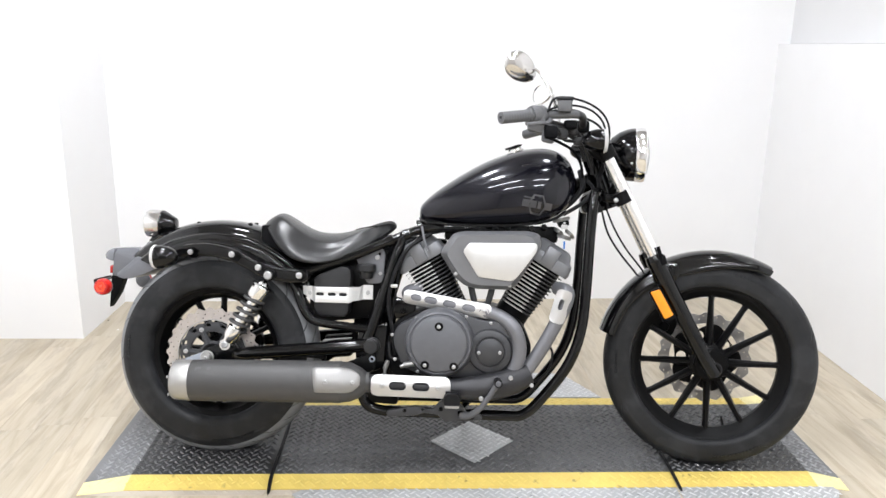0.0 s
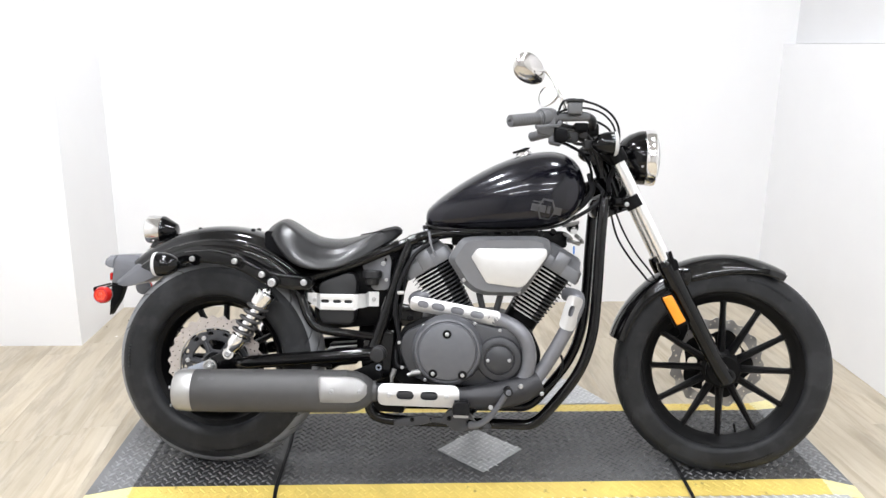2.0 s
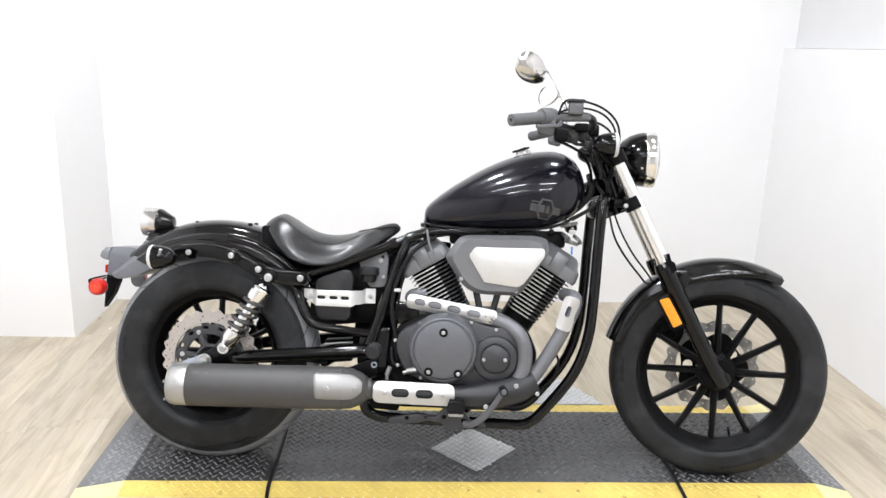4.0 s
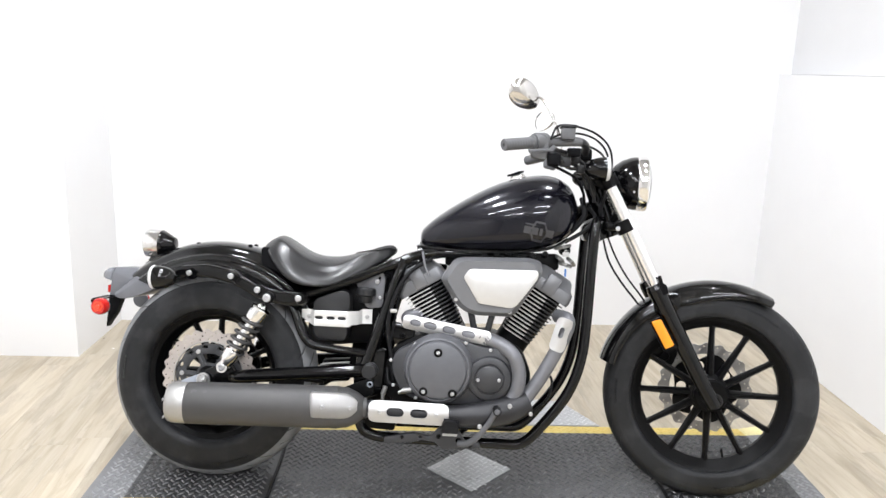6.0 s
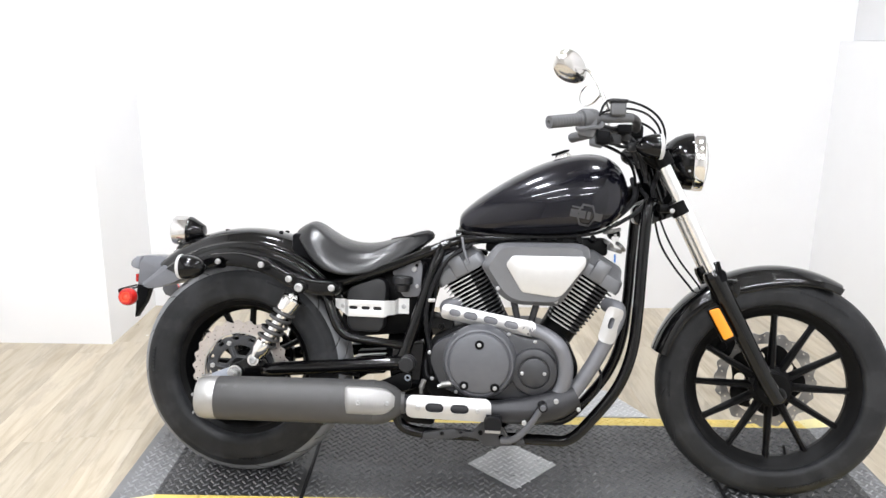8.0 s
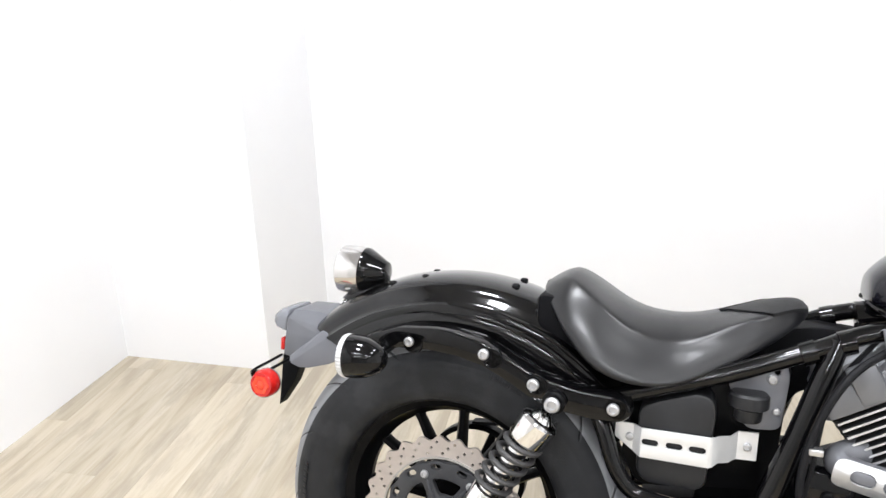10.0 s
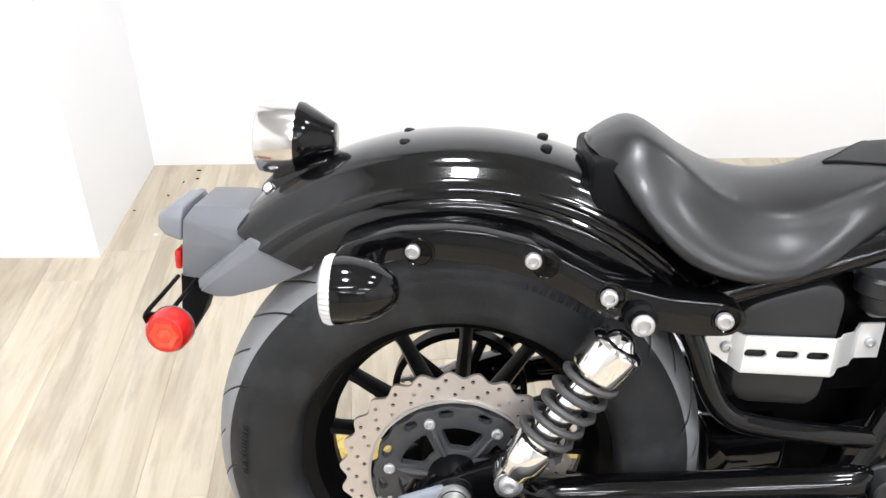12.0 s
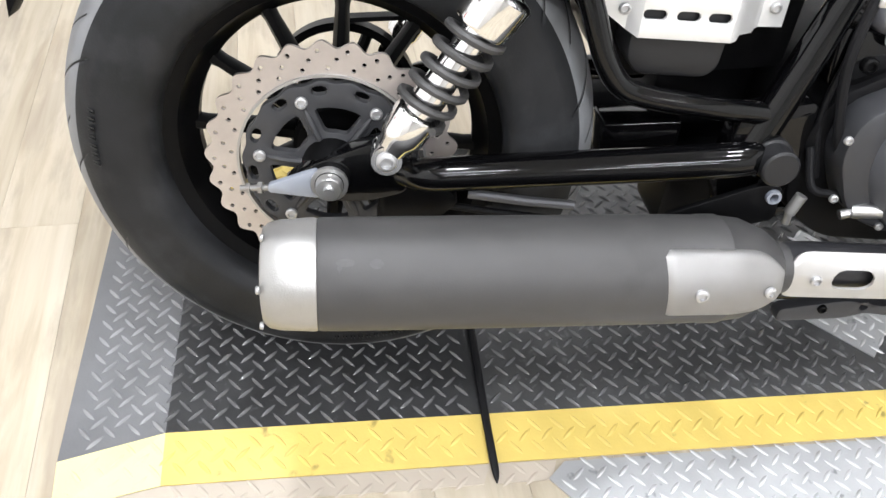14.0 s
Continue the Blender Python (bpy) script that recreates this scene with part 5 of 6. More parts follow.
xs = [-0.497, -0.468, -0.455, -0.352, -0.345, -0.338, -0.322, -0.316, -0.310, -0.280]
ys = [-0.114, -0.116, -0.127, -0.127, -0.124, -0.114, -0.106, -0.098, -0.092, -0.088]
top = [0.5465, 0.5465, 0.545, 0.546, 0.5465, 0.5465, 0.5465, 0.549, 0.5525, 0.5525]
low = [0.522, 0.503, 0.497, 0.497, 0.499, 0.503, 0.504, 0.506, 0.507, 0.507]
rows = []
for x, y, zt, zb in zip(xs, ys, top, low):
    rows.append([(x, y, zb), (x, y, zt), (x, y + 0.004, zt), (x, y + 0.004, zb)])
loft(bm, rows[:3])
loft(bm, rows[3:])
face = [(-0.456, 0.497), (-0.351, 0.497), (-0.351, 0.546), (-0.456, 0.545)]
slab(bm, rounded(face, 0.002, 2), -0.1265, -0.122, [slot(-0.405 + dx, 0.523, 0.026, 0.0105) for dx in (-0.036, 0.001, 0.036)], 0.0008)
strap = part("cover_strap", bm, BRIGHT_ALU, bike, "brushed aluminium strap with three slots across the battery cover")
bolt(strap, (-0.473, -0.119, 0.526), 0.0075)
bolt(strap, (-0.295, -0.092, 0.529), 0.0075)

# rear brake reservoir and its bracket
bm = bmesh.new()
slab(bm, rounded([(-0.345, 0.655), (-0.255, 0.675), (-0.243, 0.65), (-0.25, 0.56), (-0.30, 0.555)], 0.014), -0.082, -0.076, [circle(-0.262, 0.652, 0.005, 10)], 0.001)
plate = part("reservoir_bracket", bm, PIPE, bike, "dark grey bracket plate")
bolt(plate, (-0.268, -0.084, 0.640), 0.009)
bolt(plate, (-0.258, -0.084, 0.590), 0.0065)
bm = bmesh.new()
lathe(bm, [(0, 0.0), (0.018, 0.0), (0.021, 0.004), (0.022, 0.02), (0.030, 0.024), (0.030, 0.042), (0.026, 0.046), (0, 0.047)], (-0.300, -0.098, 0.574), (0, 0, 1), 30)
part("brake_reservoir", bm, COVER_GREY, bike, "black plastic brake-fluid reservoir")

# exhaust: muffler, shields, pipes
ax = Vector((1, 0.075, 0.009)).normalized()
o = Vector((-0.847, -0.2722, 0.2675))
bm = bmesh.new()
lathe(bm, [(0.0598, 0.058), (0.0608, 0.062), (0.0613, 0.10), (0.062, 0.25), (0.0622, 0.44), (0.0614, 0.48), (0.0624, 0.482), (0.0624, 0.50), (0.0608, 0.502), (0.058, 0.528), (0.046, 0.556), (0.034, 0.572), (0.030, 0.575), (0.030, 0.585)], o, ax, 64)
muffler = part("muffler", bm, MUFFLER, bike, "large dark grey coated muffler can")
bm = bmesh.new()
lathe(bm, [(0.022, 0.03), (0.024, 0.004), (0.040, 0.0), (0.051, 0.002), (0.056, 0.008), (0.0588, 0.02), (0.0608, 0.054), (0.0598, 0.0575)], o, ax, 64)
endcap = part("end_cap", bm, ALU_CAST, muffler, "brushed aluminium end cap")
for k in range(6):
    a = math.tau * k / 6 + 0.35
    p = o + Vector((0.004, -0.054 * math.cos(a), 0.054 * math.sin(a)))
    bolt(endcap, p, 0.0048, (-1, 0, 0))
bm = bmesh.new()
for x0, x1, a0, a1 in ((-0.768, -0.748, 42, 50), (-0.766, -0.761, 36, 46), (-0.734, -0.720, 40, 50)):
    ring = [[(x, -0.2722 + 0.075 * (x + 0.847) - 0.0618 * math.cos(radians(a)), 0.2683 + 0.0618 * math.sin(radians(a))) for a in (a0 + d, (a0 + a1) / 2, a1 - d)] for x, d in ((x0, 4), (x0 + 0.003, 1), ((x0 + x1) / 2, 0), (x1 - 0.003, 1), (x1, 4))]
    loft(bm, ring, cap=False, wrap=False)
part("burnt_mark", bm, WORN, muffler, "small dark burnt mark")
# shield wrapped on the muffler's front
bm = bmesh.new()
rings = []
for k in range(23):
    t = k / 22
    x = -0.421 + 0.136 * t
    r = 0.0655 if x < -0.345 else 0.0655 - 0.010 * ((x + 0.345) / 0.06) ** 1.3
    taper = 1.0 if t < 0.72 else 1 - 0.62 * ((t - 0.72) / 0.28) ** 2.2
    taper *= min(1.0, 0.90 + 2.5 * t)
    ring = []
    for q in range(17):
        a = (q / 16 - 0.5) * 2 * 0.66 * taper + radians(17)
        rr = r - (0.004 if q in (0, 16) or k in (0, 22) else 0.0008 if q in (1, 15) or k in (1, 21) else 0)
        ring.append((x - 0.008 * math.sin(a - 0.28) * (1 - t), -0.2722 + 0.075 * (x + 0.847) - rr * math.cos(a), 0.2722 + rr * math.sin(a)))
    rings.append(ring)
loft(bm, rings, cap=False, wrap=False)
bmesh.ops.solidify(bm, geom=bm.faces[:], thickness=-0.003)
shield = part("muffler_shield", bm, ALU, bike, "brushed aluminium heat shield on the muffler", angle=50)
bolt(shield, (-0.383, -0.3025, 0.283), 0.0085)
bolt(shield, (-0.304, -0.2925, 0.283), 0.0075, (0.25, -1, 0))
# hanger
bm = bmesh.new()
slab(bm, rounded([(-0.392, 0.298), (-0.282, 0.346), (-0.257, 0.346), (-0.254, 0.30), (-0.30, 0.285)], 0.010), -0.168, -0.160, [circle(-0.266, 0.332, 0.006, 12)], 0.002)
hanger = part("muffler_hanger", bm, SATIN_BLACK, bike)
bm = bmesh.new()
lathe(bm, [(0.0055, 0.173), (0.0085, 0.173), (0.0095, 0.170), (0.0095, 0.160), (0.0055, 0.160)], (-0.266, 0, 0.332), (0, -1, 0), 24, closed=True)
part("bush", bm, ZINC, hanger)

# lower pipe and its slotted shield
bm = bmesh.new()
tube(bm, [(-0.275, -0.224, 0.270), (-0.235, -0.208, 0.266), (-0.15, -0.203, 0.262), (-0.02, -0.194, 0.257), (0.04, -0.19, 0.258), (0.10, -0.185, 0.264), (0.165, -0.175, 0.282), (0.215, -0.165, 0.305)], [0.025, 0.026, 0.027, 0.029, 0.036, 0.041, 0.041, 0.033], 26, 6)
collector = part("collector_pipe", bm, COLLECTOR, bike, "dark coated exhaust collector")
bolt(collector, (0.158, -0.223, 0.300), 0.008)
bolt(collector, (0.072, -0.224, 0.235), 0.008)
bolt(collector, (0.222, -0.198, 0.275), 0.007)


def curved_shield(name, line, half, slots, label, parent, rad=0.032, side=Vector((0, -1, 0))):
    """A round-edged strip that wraps a pipe, with slots cut through it."""
    bm = bmesh.new()
    a, b = Vector(line[0]), Vector(line[1])
    d = b - a
    L = d.length
    tilt = math.atan2(d.z, d.x)
    outline = rounded([(-L / 2, -half), (L / 2, -half), (L / 2, half), (-L / 2, half)], half * 0.75, 6)
    holes = [slot(u * L, w, sl, sh, 0, 5) for u, w, sl, sh in slots]
    slab(bm, outline, -0.0018, 0.0018, holes)
    bmesh.ops.triangulate(bm, faces=bm.faces[:])
    bmesh.ops.subdivide_edges(bm, edges=[e for e in bm.edges if e.calc_length() > 0.03], cuts=2, use_grid_fill=False)
    mid = (a + b) / 2
    yaw = math.atan2(d.y, math.hypot(d.x, d.z))
    for v in bm.verts:
        ang = v.co.z / rad
        r = rad - v.co.y
        v.co.z, v.co.y = r * math.sin(ang), -(r * math.cos(ang) - rad)
    ob = part(name, bm, ALU, parent, label, angle=40)
    ob.matrix_basis = Matrix.Translation(mid) @ pose(0, 0, 0, 0, -math.degrees(tilt), 0) @ pose(0, 0, 0, 0, 0, math.degrees(yaw))
    return ob


sh = curved_shield("pipe_shield", ((-0.258, -0.242, 0.266), (-0.020, -0.236, 0.264)), 0.034, [(-0.165, 0.001, 0.052, 0.026), (0.13, 0.001, 0.052, 0.026)], "brushed aluminium heat shield with two slots", bike, 0.05)
bolt(sh, (-0.085, -0.0025, 0), 0.008)
bolt(sh, (0.082, -0.0025, 0.0), 0.008)
bm = bmesh.new()
tube(bm, [(-0.13, -0.07, 0.545), (-0.165, -0.09, 0.535), (-0.15, -0.107, 0.523), (-0.05, -0.122, 0.508), (0.07, -0.145, 0.488), (0.125, -0.158, 0.472), (0.165, -0.178, 0.442), (0.183, -0.178, 0.39), (0.178, -0.175, 0.335), (0.155, -0.172, 0.29)], 0.0212, 20, 6)
part("rear_header", bm, PIPE, bike, "grey coated rear-cylinder exhaust header")
sh = curved_shield("header_shield", ((-0.178, -0.128, 0.5255), (0.094, -0.170, 0.4875)), 0.0235, [(-0.355, 0.002, 0.035, 0.021), (-0.185, 0.002, 0.042, 0.022), (0.03, 0.001, 0.042, 0.022), (0.25, 0.0, 0.042, 0.022)],
                   "brushed aluminium heat shield with four slots", bike, 0.028)
bolt(sh, (0.118, -0.002, 0.0), 0.005)
bm = bmesh.new()
tube(bm, [(0.30, -0.08, 0.56), (0.325, -0.13, 0.555), (0.322, -0.15, 0.525), (0.298, -0.152, 0.47), (0.262, -0.155, 0.40), (0.225, -0.16, 0.34), (0.195, -0.165, 0.30)], 0.0212, 20, 6)
part("front_header", bm, PIPE, bike, "grey coated front-cylinder exhaust header")
sh = curved_shield("header_shield", ((0.290, -0.178, 0.462), (0.318, -0.178, 0.562)), 0.027, [(0.06, 0.002, 0.034, 0.015)], "short brushed aluminium heat shield with one slot", bike, 0.028)

# engine: crankcase, covers, cylinders, heads
bm = bmesh.new()
slab(bm, rounded([(-0.235, 0.36), (-0.21, 0.44), (-0.13, 0.485), (0.10, 0.49), (0.19, 0.455), (0.225, 0.38), (0.20, 0.29), (0.12, 0.245), (-0.16, 0.25), (-0.22, 0.29)], 0.025), -0.125, 0.14, (), 0.006)
engine = part("engine", bm, ENGINE_DARK, bike, "dark grey air-cooled V-twin engine")
bm = bmesh.new()
slab(bm, rounded([(-0.205, 0.385), (-0.195, 0.437), (-0.145, 0.462), (-0.10, 0.488), (-0.02, 0.492), (0.03, 0.474), (0.07, 0.462), (0.135, 0.462), (0.178, 0.43), (0.19, 0.37), (0.16, 0.305), (0.10, 0.285), (-0.10, 0.285), (-0.17, 0.31)], 0.03), -0.172, -0.126, (), 0.006)
part("side_cover", bm, ENGINE_MID, engine, "dark grey crankcase side cover")
bm = bmesh.new()
lathe(bm, [(0.106, 0.15), (0.106, 0.172), (0.102, 0.185), (0.098, 0.196), (0.096, 0.202), (0.091, 0.2045), (0.088, 0.2025), (0.086, 0.2045), (0.083, 0.2105), (0.077, 0.213), (0, 0.2145)], (-0.0595, 0, 0.391), (0, -1, 0), 72)
clutch = part("clutch_cover", bm, ENGINE, engine, "round dark grey clutch cover")
for x, z in ((-0.0605, 0.4445), (-0.100, 0.327), (-0.013, 0.325)):
    bm = bmesh.new()
    lathe(bm, [(0.0, 0.2155), (0.0125, 0.2155), (0.0135, 0.212)], (x, 0, z), (0, -1, 0), 24)
    part("boss", bm, ENGINE_DARK, clutch)
    bolt(clutch, (x, -0.2145, z), 0.0068)
bm = bmesh.new()
lathe(bm, [(0.068, 0.15), (0.068, 0.175), (0.064, 0.183), (0.056, 0.186), (0.046, 0.187), (0.045, 0.180), (0.041, 0.180), (0.040, 0.190), (0.036, 0.1925), (0, 0.193)], (0.0945, 0, 0.370), (0, -1, 0), 60)
cover2 = part("crank_cover", bm, ENGINE_MID, engine, "smaller round dark grey crank cover")
for x, z in ((0.061, 0.367), (0.124, 0.369)):
    bolt(cover2, (x, -0.1935, z), 0.0062)
for x, z in ((-0.205, 0.41), (-0.132, 0.463), (-0.06, 0.487), (0.02, 0.473), (0.095, 0.455), (0.150, 0.435), (0.18, 0.37), (0.165, 0.315), (-0.195, 0.335), (-0.125, 0.30)):
    bolt(engine, (x, -0.173, z), 0.006)
bm = bmesh.new()
slab(bm, rounded([(-0.225, 0.52), (-0.14, 0.51), (-0.145, 0.455), (-0.22, 0.45)], 0.01), -0.115, -0.085, (), 0.003)
mount = part("engine_mount", bm, FRAME_BLACK, engine)
bolt(mount, (-0.178, -0.116, 0.478), 0.011, me=BOLT_DARK)


def fin_mesh(w, d):
    bm = bmesh.new()
    ring = rounded([(-w, -d), (w, -d), (w, d), (-w, d)], min(w, d) * 0.45, 4)
    slab(bm, ring, -0.0017, 0.0017)
    for v in bm.verts:
        v.co = Vector((v.co.x, v.co.z, v.co.y))
    return bm


def cylinder(base, lean, label):
    """One finned cylinder with its head and rocker cover, leaning from the crankcase."""
    m = Matrix.Translation(base) @ pose(0, 0, 0, 0, lean, 0)
    bm = bmesh.new()
    lathe(bm, [(0.054, -0.05), (0.054, 0.05), (0.064, 0.2), (0.064, 0.225)], (0, 0, 0), (0, 0, 1), 40)
    cyl = part("cylinder", bm, ENGINE_DARK, engine, label)
    cyl.matrix_basis = m
    n = 13
    for k in range(n):
        t = k / (n - 1)
        w = 0.050 + 0.021 * t
        d = 0.084 + 0.010 * t
        ob = part("cooling_fin", fin_mesh(w, d), FIN_MAT, cyl, smooth=False)
        ob.matrix_basis = pose(0, 0, 0.055 + 0.0124 * k)
    bm = bmesh.new()
    rings = []
    for h, w, d in ((0.213, 0.078, 0.096), (0.225, 0.081, 0.098), (0.252, 0.076, 0.094), (0.262, 0.066, 0.084), (0.282, 0.058, 0.070), (0.290, 0.048, 0.056)):
        rings.append([(x, y, h) for x, y in rounded([(-w, -d), (w, -d), (w, d), (-w, d)], 0.02, 4)])
    loft(bm, rings)
    head = part("rocker_cover", bm, AIR_GREY, cyl, "satin dark grey rocker cover", angle=28)
    bm = bmesh.new()
    box(bm, -0.022, 0.022, -0.101, -0.06, 0.214, 0.278, 0.006)
    part("cover_block", bm, AIR_GREY, head)
    return cyl


def fin_material():
    m = material("machined_fin_edge", (0.05, 0.05, 0.052), 0.35, vary=0.15, scale=60, metal=0.3)
    return m


FIN_MAT = fin_material()
FIN_EDGE = material("machined_fin_face", (0.72, 0.72, 0.72), 0.3, metal=0.6, vary=0.25, scale=60)
rear_cyl = cylinder((-0.012, 0.0, 0.445), -31, "finned rear cylinder with bright machined fin edges")
front_cyl = cylinder((0.148, 0.0, 0.445), 31, "finned front cylinder with bright machined fin edges")
# machined fin faces on the right side
for cyl in (rear_cyl, front_cyl):
    for k in range(13):
        t = k / 12
        w = 0.046 + 0.021 * t
        d = 0.0845 + 0.010 * t
        lo, hi = (-0.97, 0.30) if cyl is rear_cyl else (-0.97, 0.42 - 0.25 * t)
        bm = bmesh.new()
        box(bm, w * lo, w * hi, -d - 0.0008, -d + 0.002, -0.0015, 0.0015)
        ob = part("fin_edge", bm, FIN_EDGE, cyl, "bright machined edge", smooth=False)
        ob.matrix_basis = pose(0, 0, 0.055 + 0.0124 * k)
bm = bmesh.new()
for x0, z0, x1, z1 in ((0.052, 0.47, 0.03, 0.56), (0.075, 0.47, 0.10, 0.57)):
    tube(bm, [(x0, -0.10, z0), (x1, -0.10, z1)], 0.010, 16, 0)
part("pushrod_tube", bm, ENGINE_MID, engine, "dark oil tubes between the cylinders")

# air cleaner
AIR = [(-0.068, 0.664), (-0.028, 0.724), (0.0, 0.731), (0.205, 0.737), (0.238, 0.728), (0.243, 0.697), (0.238, 0.682), (0.168, 0.568), (0.150, 0.556), (0.045, 0.556), (0.01, 0.566), (-0.018, 0.588)]
bm = bmesh.new()
slab(bm, rounded(AIR, 0.014, 4), -0.158, -0.06, (), 0.012)
air = part("air_cleaner", bm, AIR_GREY, bike, "dark grey angular air-cleaner cover with a silver insert")
inner_air = []
c = Vector((0.09, 0.655))
for p in rounded(AIR, 0.014, 4):
    v = Vector(p)
    inner_air.append(tuple(c + (v - c) * 0.86))
bm = bmesh.new()
outer = rounded(AIR, 0.014, 4)
loft(bm, [[(p[0], -0.157, p[1]) for p in [tuple(c + (Vector(q) - c) * 0.965) for q in outer]], [(p[0], -0.178 - 0.05 * (p[1] - 0.64), p[1]) for p in inner_air]], cap=True)
part("bevelled_face", bm, AIR_GREY, air, angle=20)
bm = bmesh.new()
slab(bm, rounded([(0.004, 0.672), (0.022, 0.6975), (0.224, 0.7015), (0.2285, 0.690), (0.2255, 0.674), (0.168, 0.594), (0.150, 0.584), (0.052, 0.595)], 0.008, 4), -0.184, -0.176, (), 0.002, lambda x, z: -0.05 * (z - 0.64))
part("insert_plate", bm, INSERT, air, "plain silver insert plate")
for x, z in ((-0.027, 0.691), (0.189, 0.711), (-0.016, 0.602), (0.148, 0.5715)):
    bolt(air, (x, -0.1685, z), 0.007, me=BOLT if z < 0.65 else BOLT_DARK)
bm = bmesh.new()
box(bm, 0.02, 0.20, -0.07, 0.05, 0.60, 0.74, 0.01)
part("throttle_body", bm, ENGINE_DARK, air)

# front fork
FORK_TOP, FORK_MID = (0.431, 0.985), (0.594, 0.660)
for s in (-1, 1):
    y = s * 0.108
    bm = bmesh.new()
    tube(bm, [(FORK_TOP[0], y, FORK_TOP[1]), (FORK_MID[0] + 0.03, y, FORK_MID[1] - 0.055)], 0.0192, 24, 0)
    leg = part("fork_leg", bm, HARD_CHROME, bike, "telescopic fork leg with a chrome tube and black slider")
    if s > 0:
        leg.matrix_basis = pose(0.021, 0.0, 0.004)
    bm = bmesh.new()
    tube(bm, [(0.583, y, 0.672), (0.592, y, 0.657), (0.60, y, 0.642), (0.640, y, 0.569), (0.70, y, 0.459), (0.755, y, 0.358), (0.785, y, 0.310)], [0.0235, 0.028, 0.0275, 0.0265, 0.0245, 0.023, 0.021], 24, 4)
    slider = part("slider", bm, FRAME_BLACK, leg, "gloss black fork slider")
    bm = bmesh.new()
    lathe(bm, [(0.024, 0.085), (0.024, 0.112), (0.02, 0.115), (0, 0.115)], (0.784, 0, 0.326), (0, s, 0), 24)
    part("axle_lug", bm, FRAME_BLACK, slider)
    if s < 0:
        bolt(slider, (0.784, -0.114, 0.326), 0.0115)
        bm = bmesh.new()
        slab(bm, rounded([(0.577, 0.561), (0.604, 0.571), (0.6485, 0.494), (0.6225, 0.480)], 0.005, 3), -0.140, -0.130, (), 0.002)
        refl = part("amber_reflector", bm, AMBER, leg, "amber fork reflector")
        bm = bmesh.new()
        slab(bm, rounded([(0.572, 0.561), (0.606, 0.577), (0.66, 0.485), (0.622, 0.470)], 0.005, 3), -0.1298, -0.122)
        part("reflector_bracket", bm, SATIN_BLACK, refl)
    bm = bmesh.new()
    slab(bm, rounded([(0.595, 0.685), (0.618, 0.675), (0.625, 0.648), (0.60, 0.64)], 0.006), s * 0.134, s * 0.125)
    tube(bm, [(0.595, s * 0.13, 0.70), (0.61, s * 0.13, 0.655)], 0.006, 8, 0)
    part("fork_guard", bm, PLASTIC, leg)
for z0, z1, x0, name in ((0.862, 0.83, 0.487, "lower_clamp"), (0.992, 0.970, 0.436, "upper_clamp")):
    bm = bmesh.new()
    d = Vector((0.188, 0, -0.345)).normalized()
    for s in (-1, 1):
        p = Vector((x0, s * 0.108, (z0 + z1) / 2))
        tube(bm, [p - d * 0.019, p + d * 0.019], 0.0265, 24, 0)
    box(bm, x0 - 0.05, x0 + 0.008, -0.085, 0.085, z1 + 0.004, z0 - 0.004, 0.006)
    part(name, bm, SATIN_BLACK, bike, "satin black fork clamp")
bolt(bike, (0.465, -0.130, 0.838), 0.008)

# front fender
profile_half = 0.062
half = [(0.0, 0.3595), (0.015, 0.3585), (0.03, 0.3555), (0.043, 0.350), (0.053, 0.342), (0.059, 0.333), (0.061, 0.325), (0.062, 0.316)]
bm = bmesh.new()
arc_fender(bm, FRONT_AXLE, mirrored(half), 61, 165, 56, 0.003, lambda t: (0.018 * (1 - min(1, abs(t - 0.42) / 0.35)) * -1.0 + (0.016 * max(0, 0.3 - t) / 0.3), 1.0))
front_fender = part("front_fender", bm, FENDER_BLACK, bike, "gloss black front fender")
TURN = Matrix.Translation(FRONT_AXLE) @ STEER @ Matrix.Translation(-FRONT_AXLE)
front_fender.matrix_basis = TURN
bm = bmesh.new()
slab(bm, rounded([(0.60, 0.63), (0.635, 0.652), (0.682, 0.652), (0.684, 0.612), (0.668, 0.590), (0.645, 0.60)], 0.012), -0.076, -0.063, (), 0.003)
mountp = part("fender_mount", bm, FENDER_BLACK, front_fender)
bolt(mountp, (0.655, -0.077, 0.64), 0.007, me=BOLT_DARK)

# front brake caliper on the left leg
bm = bmesh.new()
slab(bm, rounded([(0.60, 0.50), (0.66, 0.52), (0.71, 0.45), (0.69, 0.40), (0.62, 0.42)], 0.015), 0.05, 0.10, (), 0.006)
cal = part("brake_caliper", bm, SATIN_BLACK, bike, "satin black front brake caliper")
for x, z in ((0.64, 0.475), (0.665, 0.435)):
    bm = bmesh.new()
    lathe(bm, [(0.0, 0.0), (0.014, 0.0), (0.016, -0.004), (0.016, -0.02)], (x, 0.046, z), (0, -1, 0), 20)
    part("piston_cap", bm, PLASTIC, cal)

# headlight
bm = bmesh.new()
o = Vector((0.0, 0, 0.0))
HEADM = Matrix.Translation((0.537, -0.004, 0.987)) @ STEER
lathe(bm, [(0.0845, 0.0), (0.0845, -0.008), (0.082, -0.022), (0.072, -0.048), (0.056, -0.07), (0.034, -0.084), (0.012, -0.089), (0, -0.09)], o, (1, 0, 0), 56)
head = part("headlight", bm, FRAME_BLACK, bike, "round headlight with a black shell and chrome rim")
head.matrix_basis = HEADM
bm = bmesh.new()
lathe(bm, [(0.0848, 0.0005), (0.087, 0.004), (0.087, 0.026), (0.0855, 0.031), (0.081, 0.034), (0.078, 0.031)], o, (1, 0, 0), 56)
part("rim", bm, CHROME, head, "chrome rim")
bm = bmesh.new()
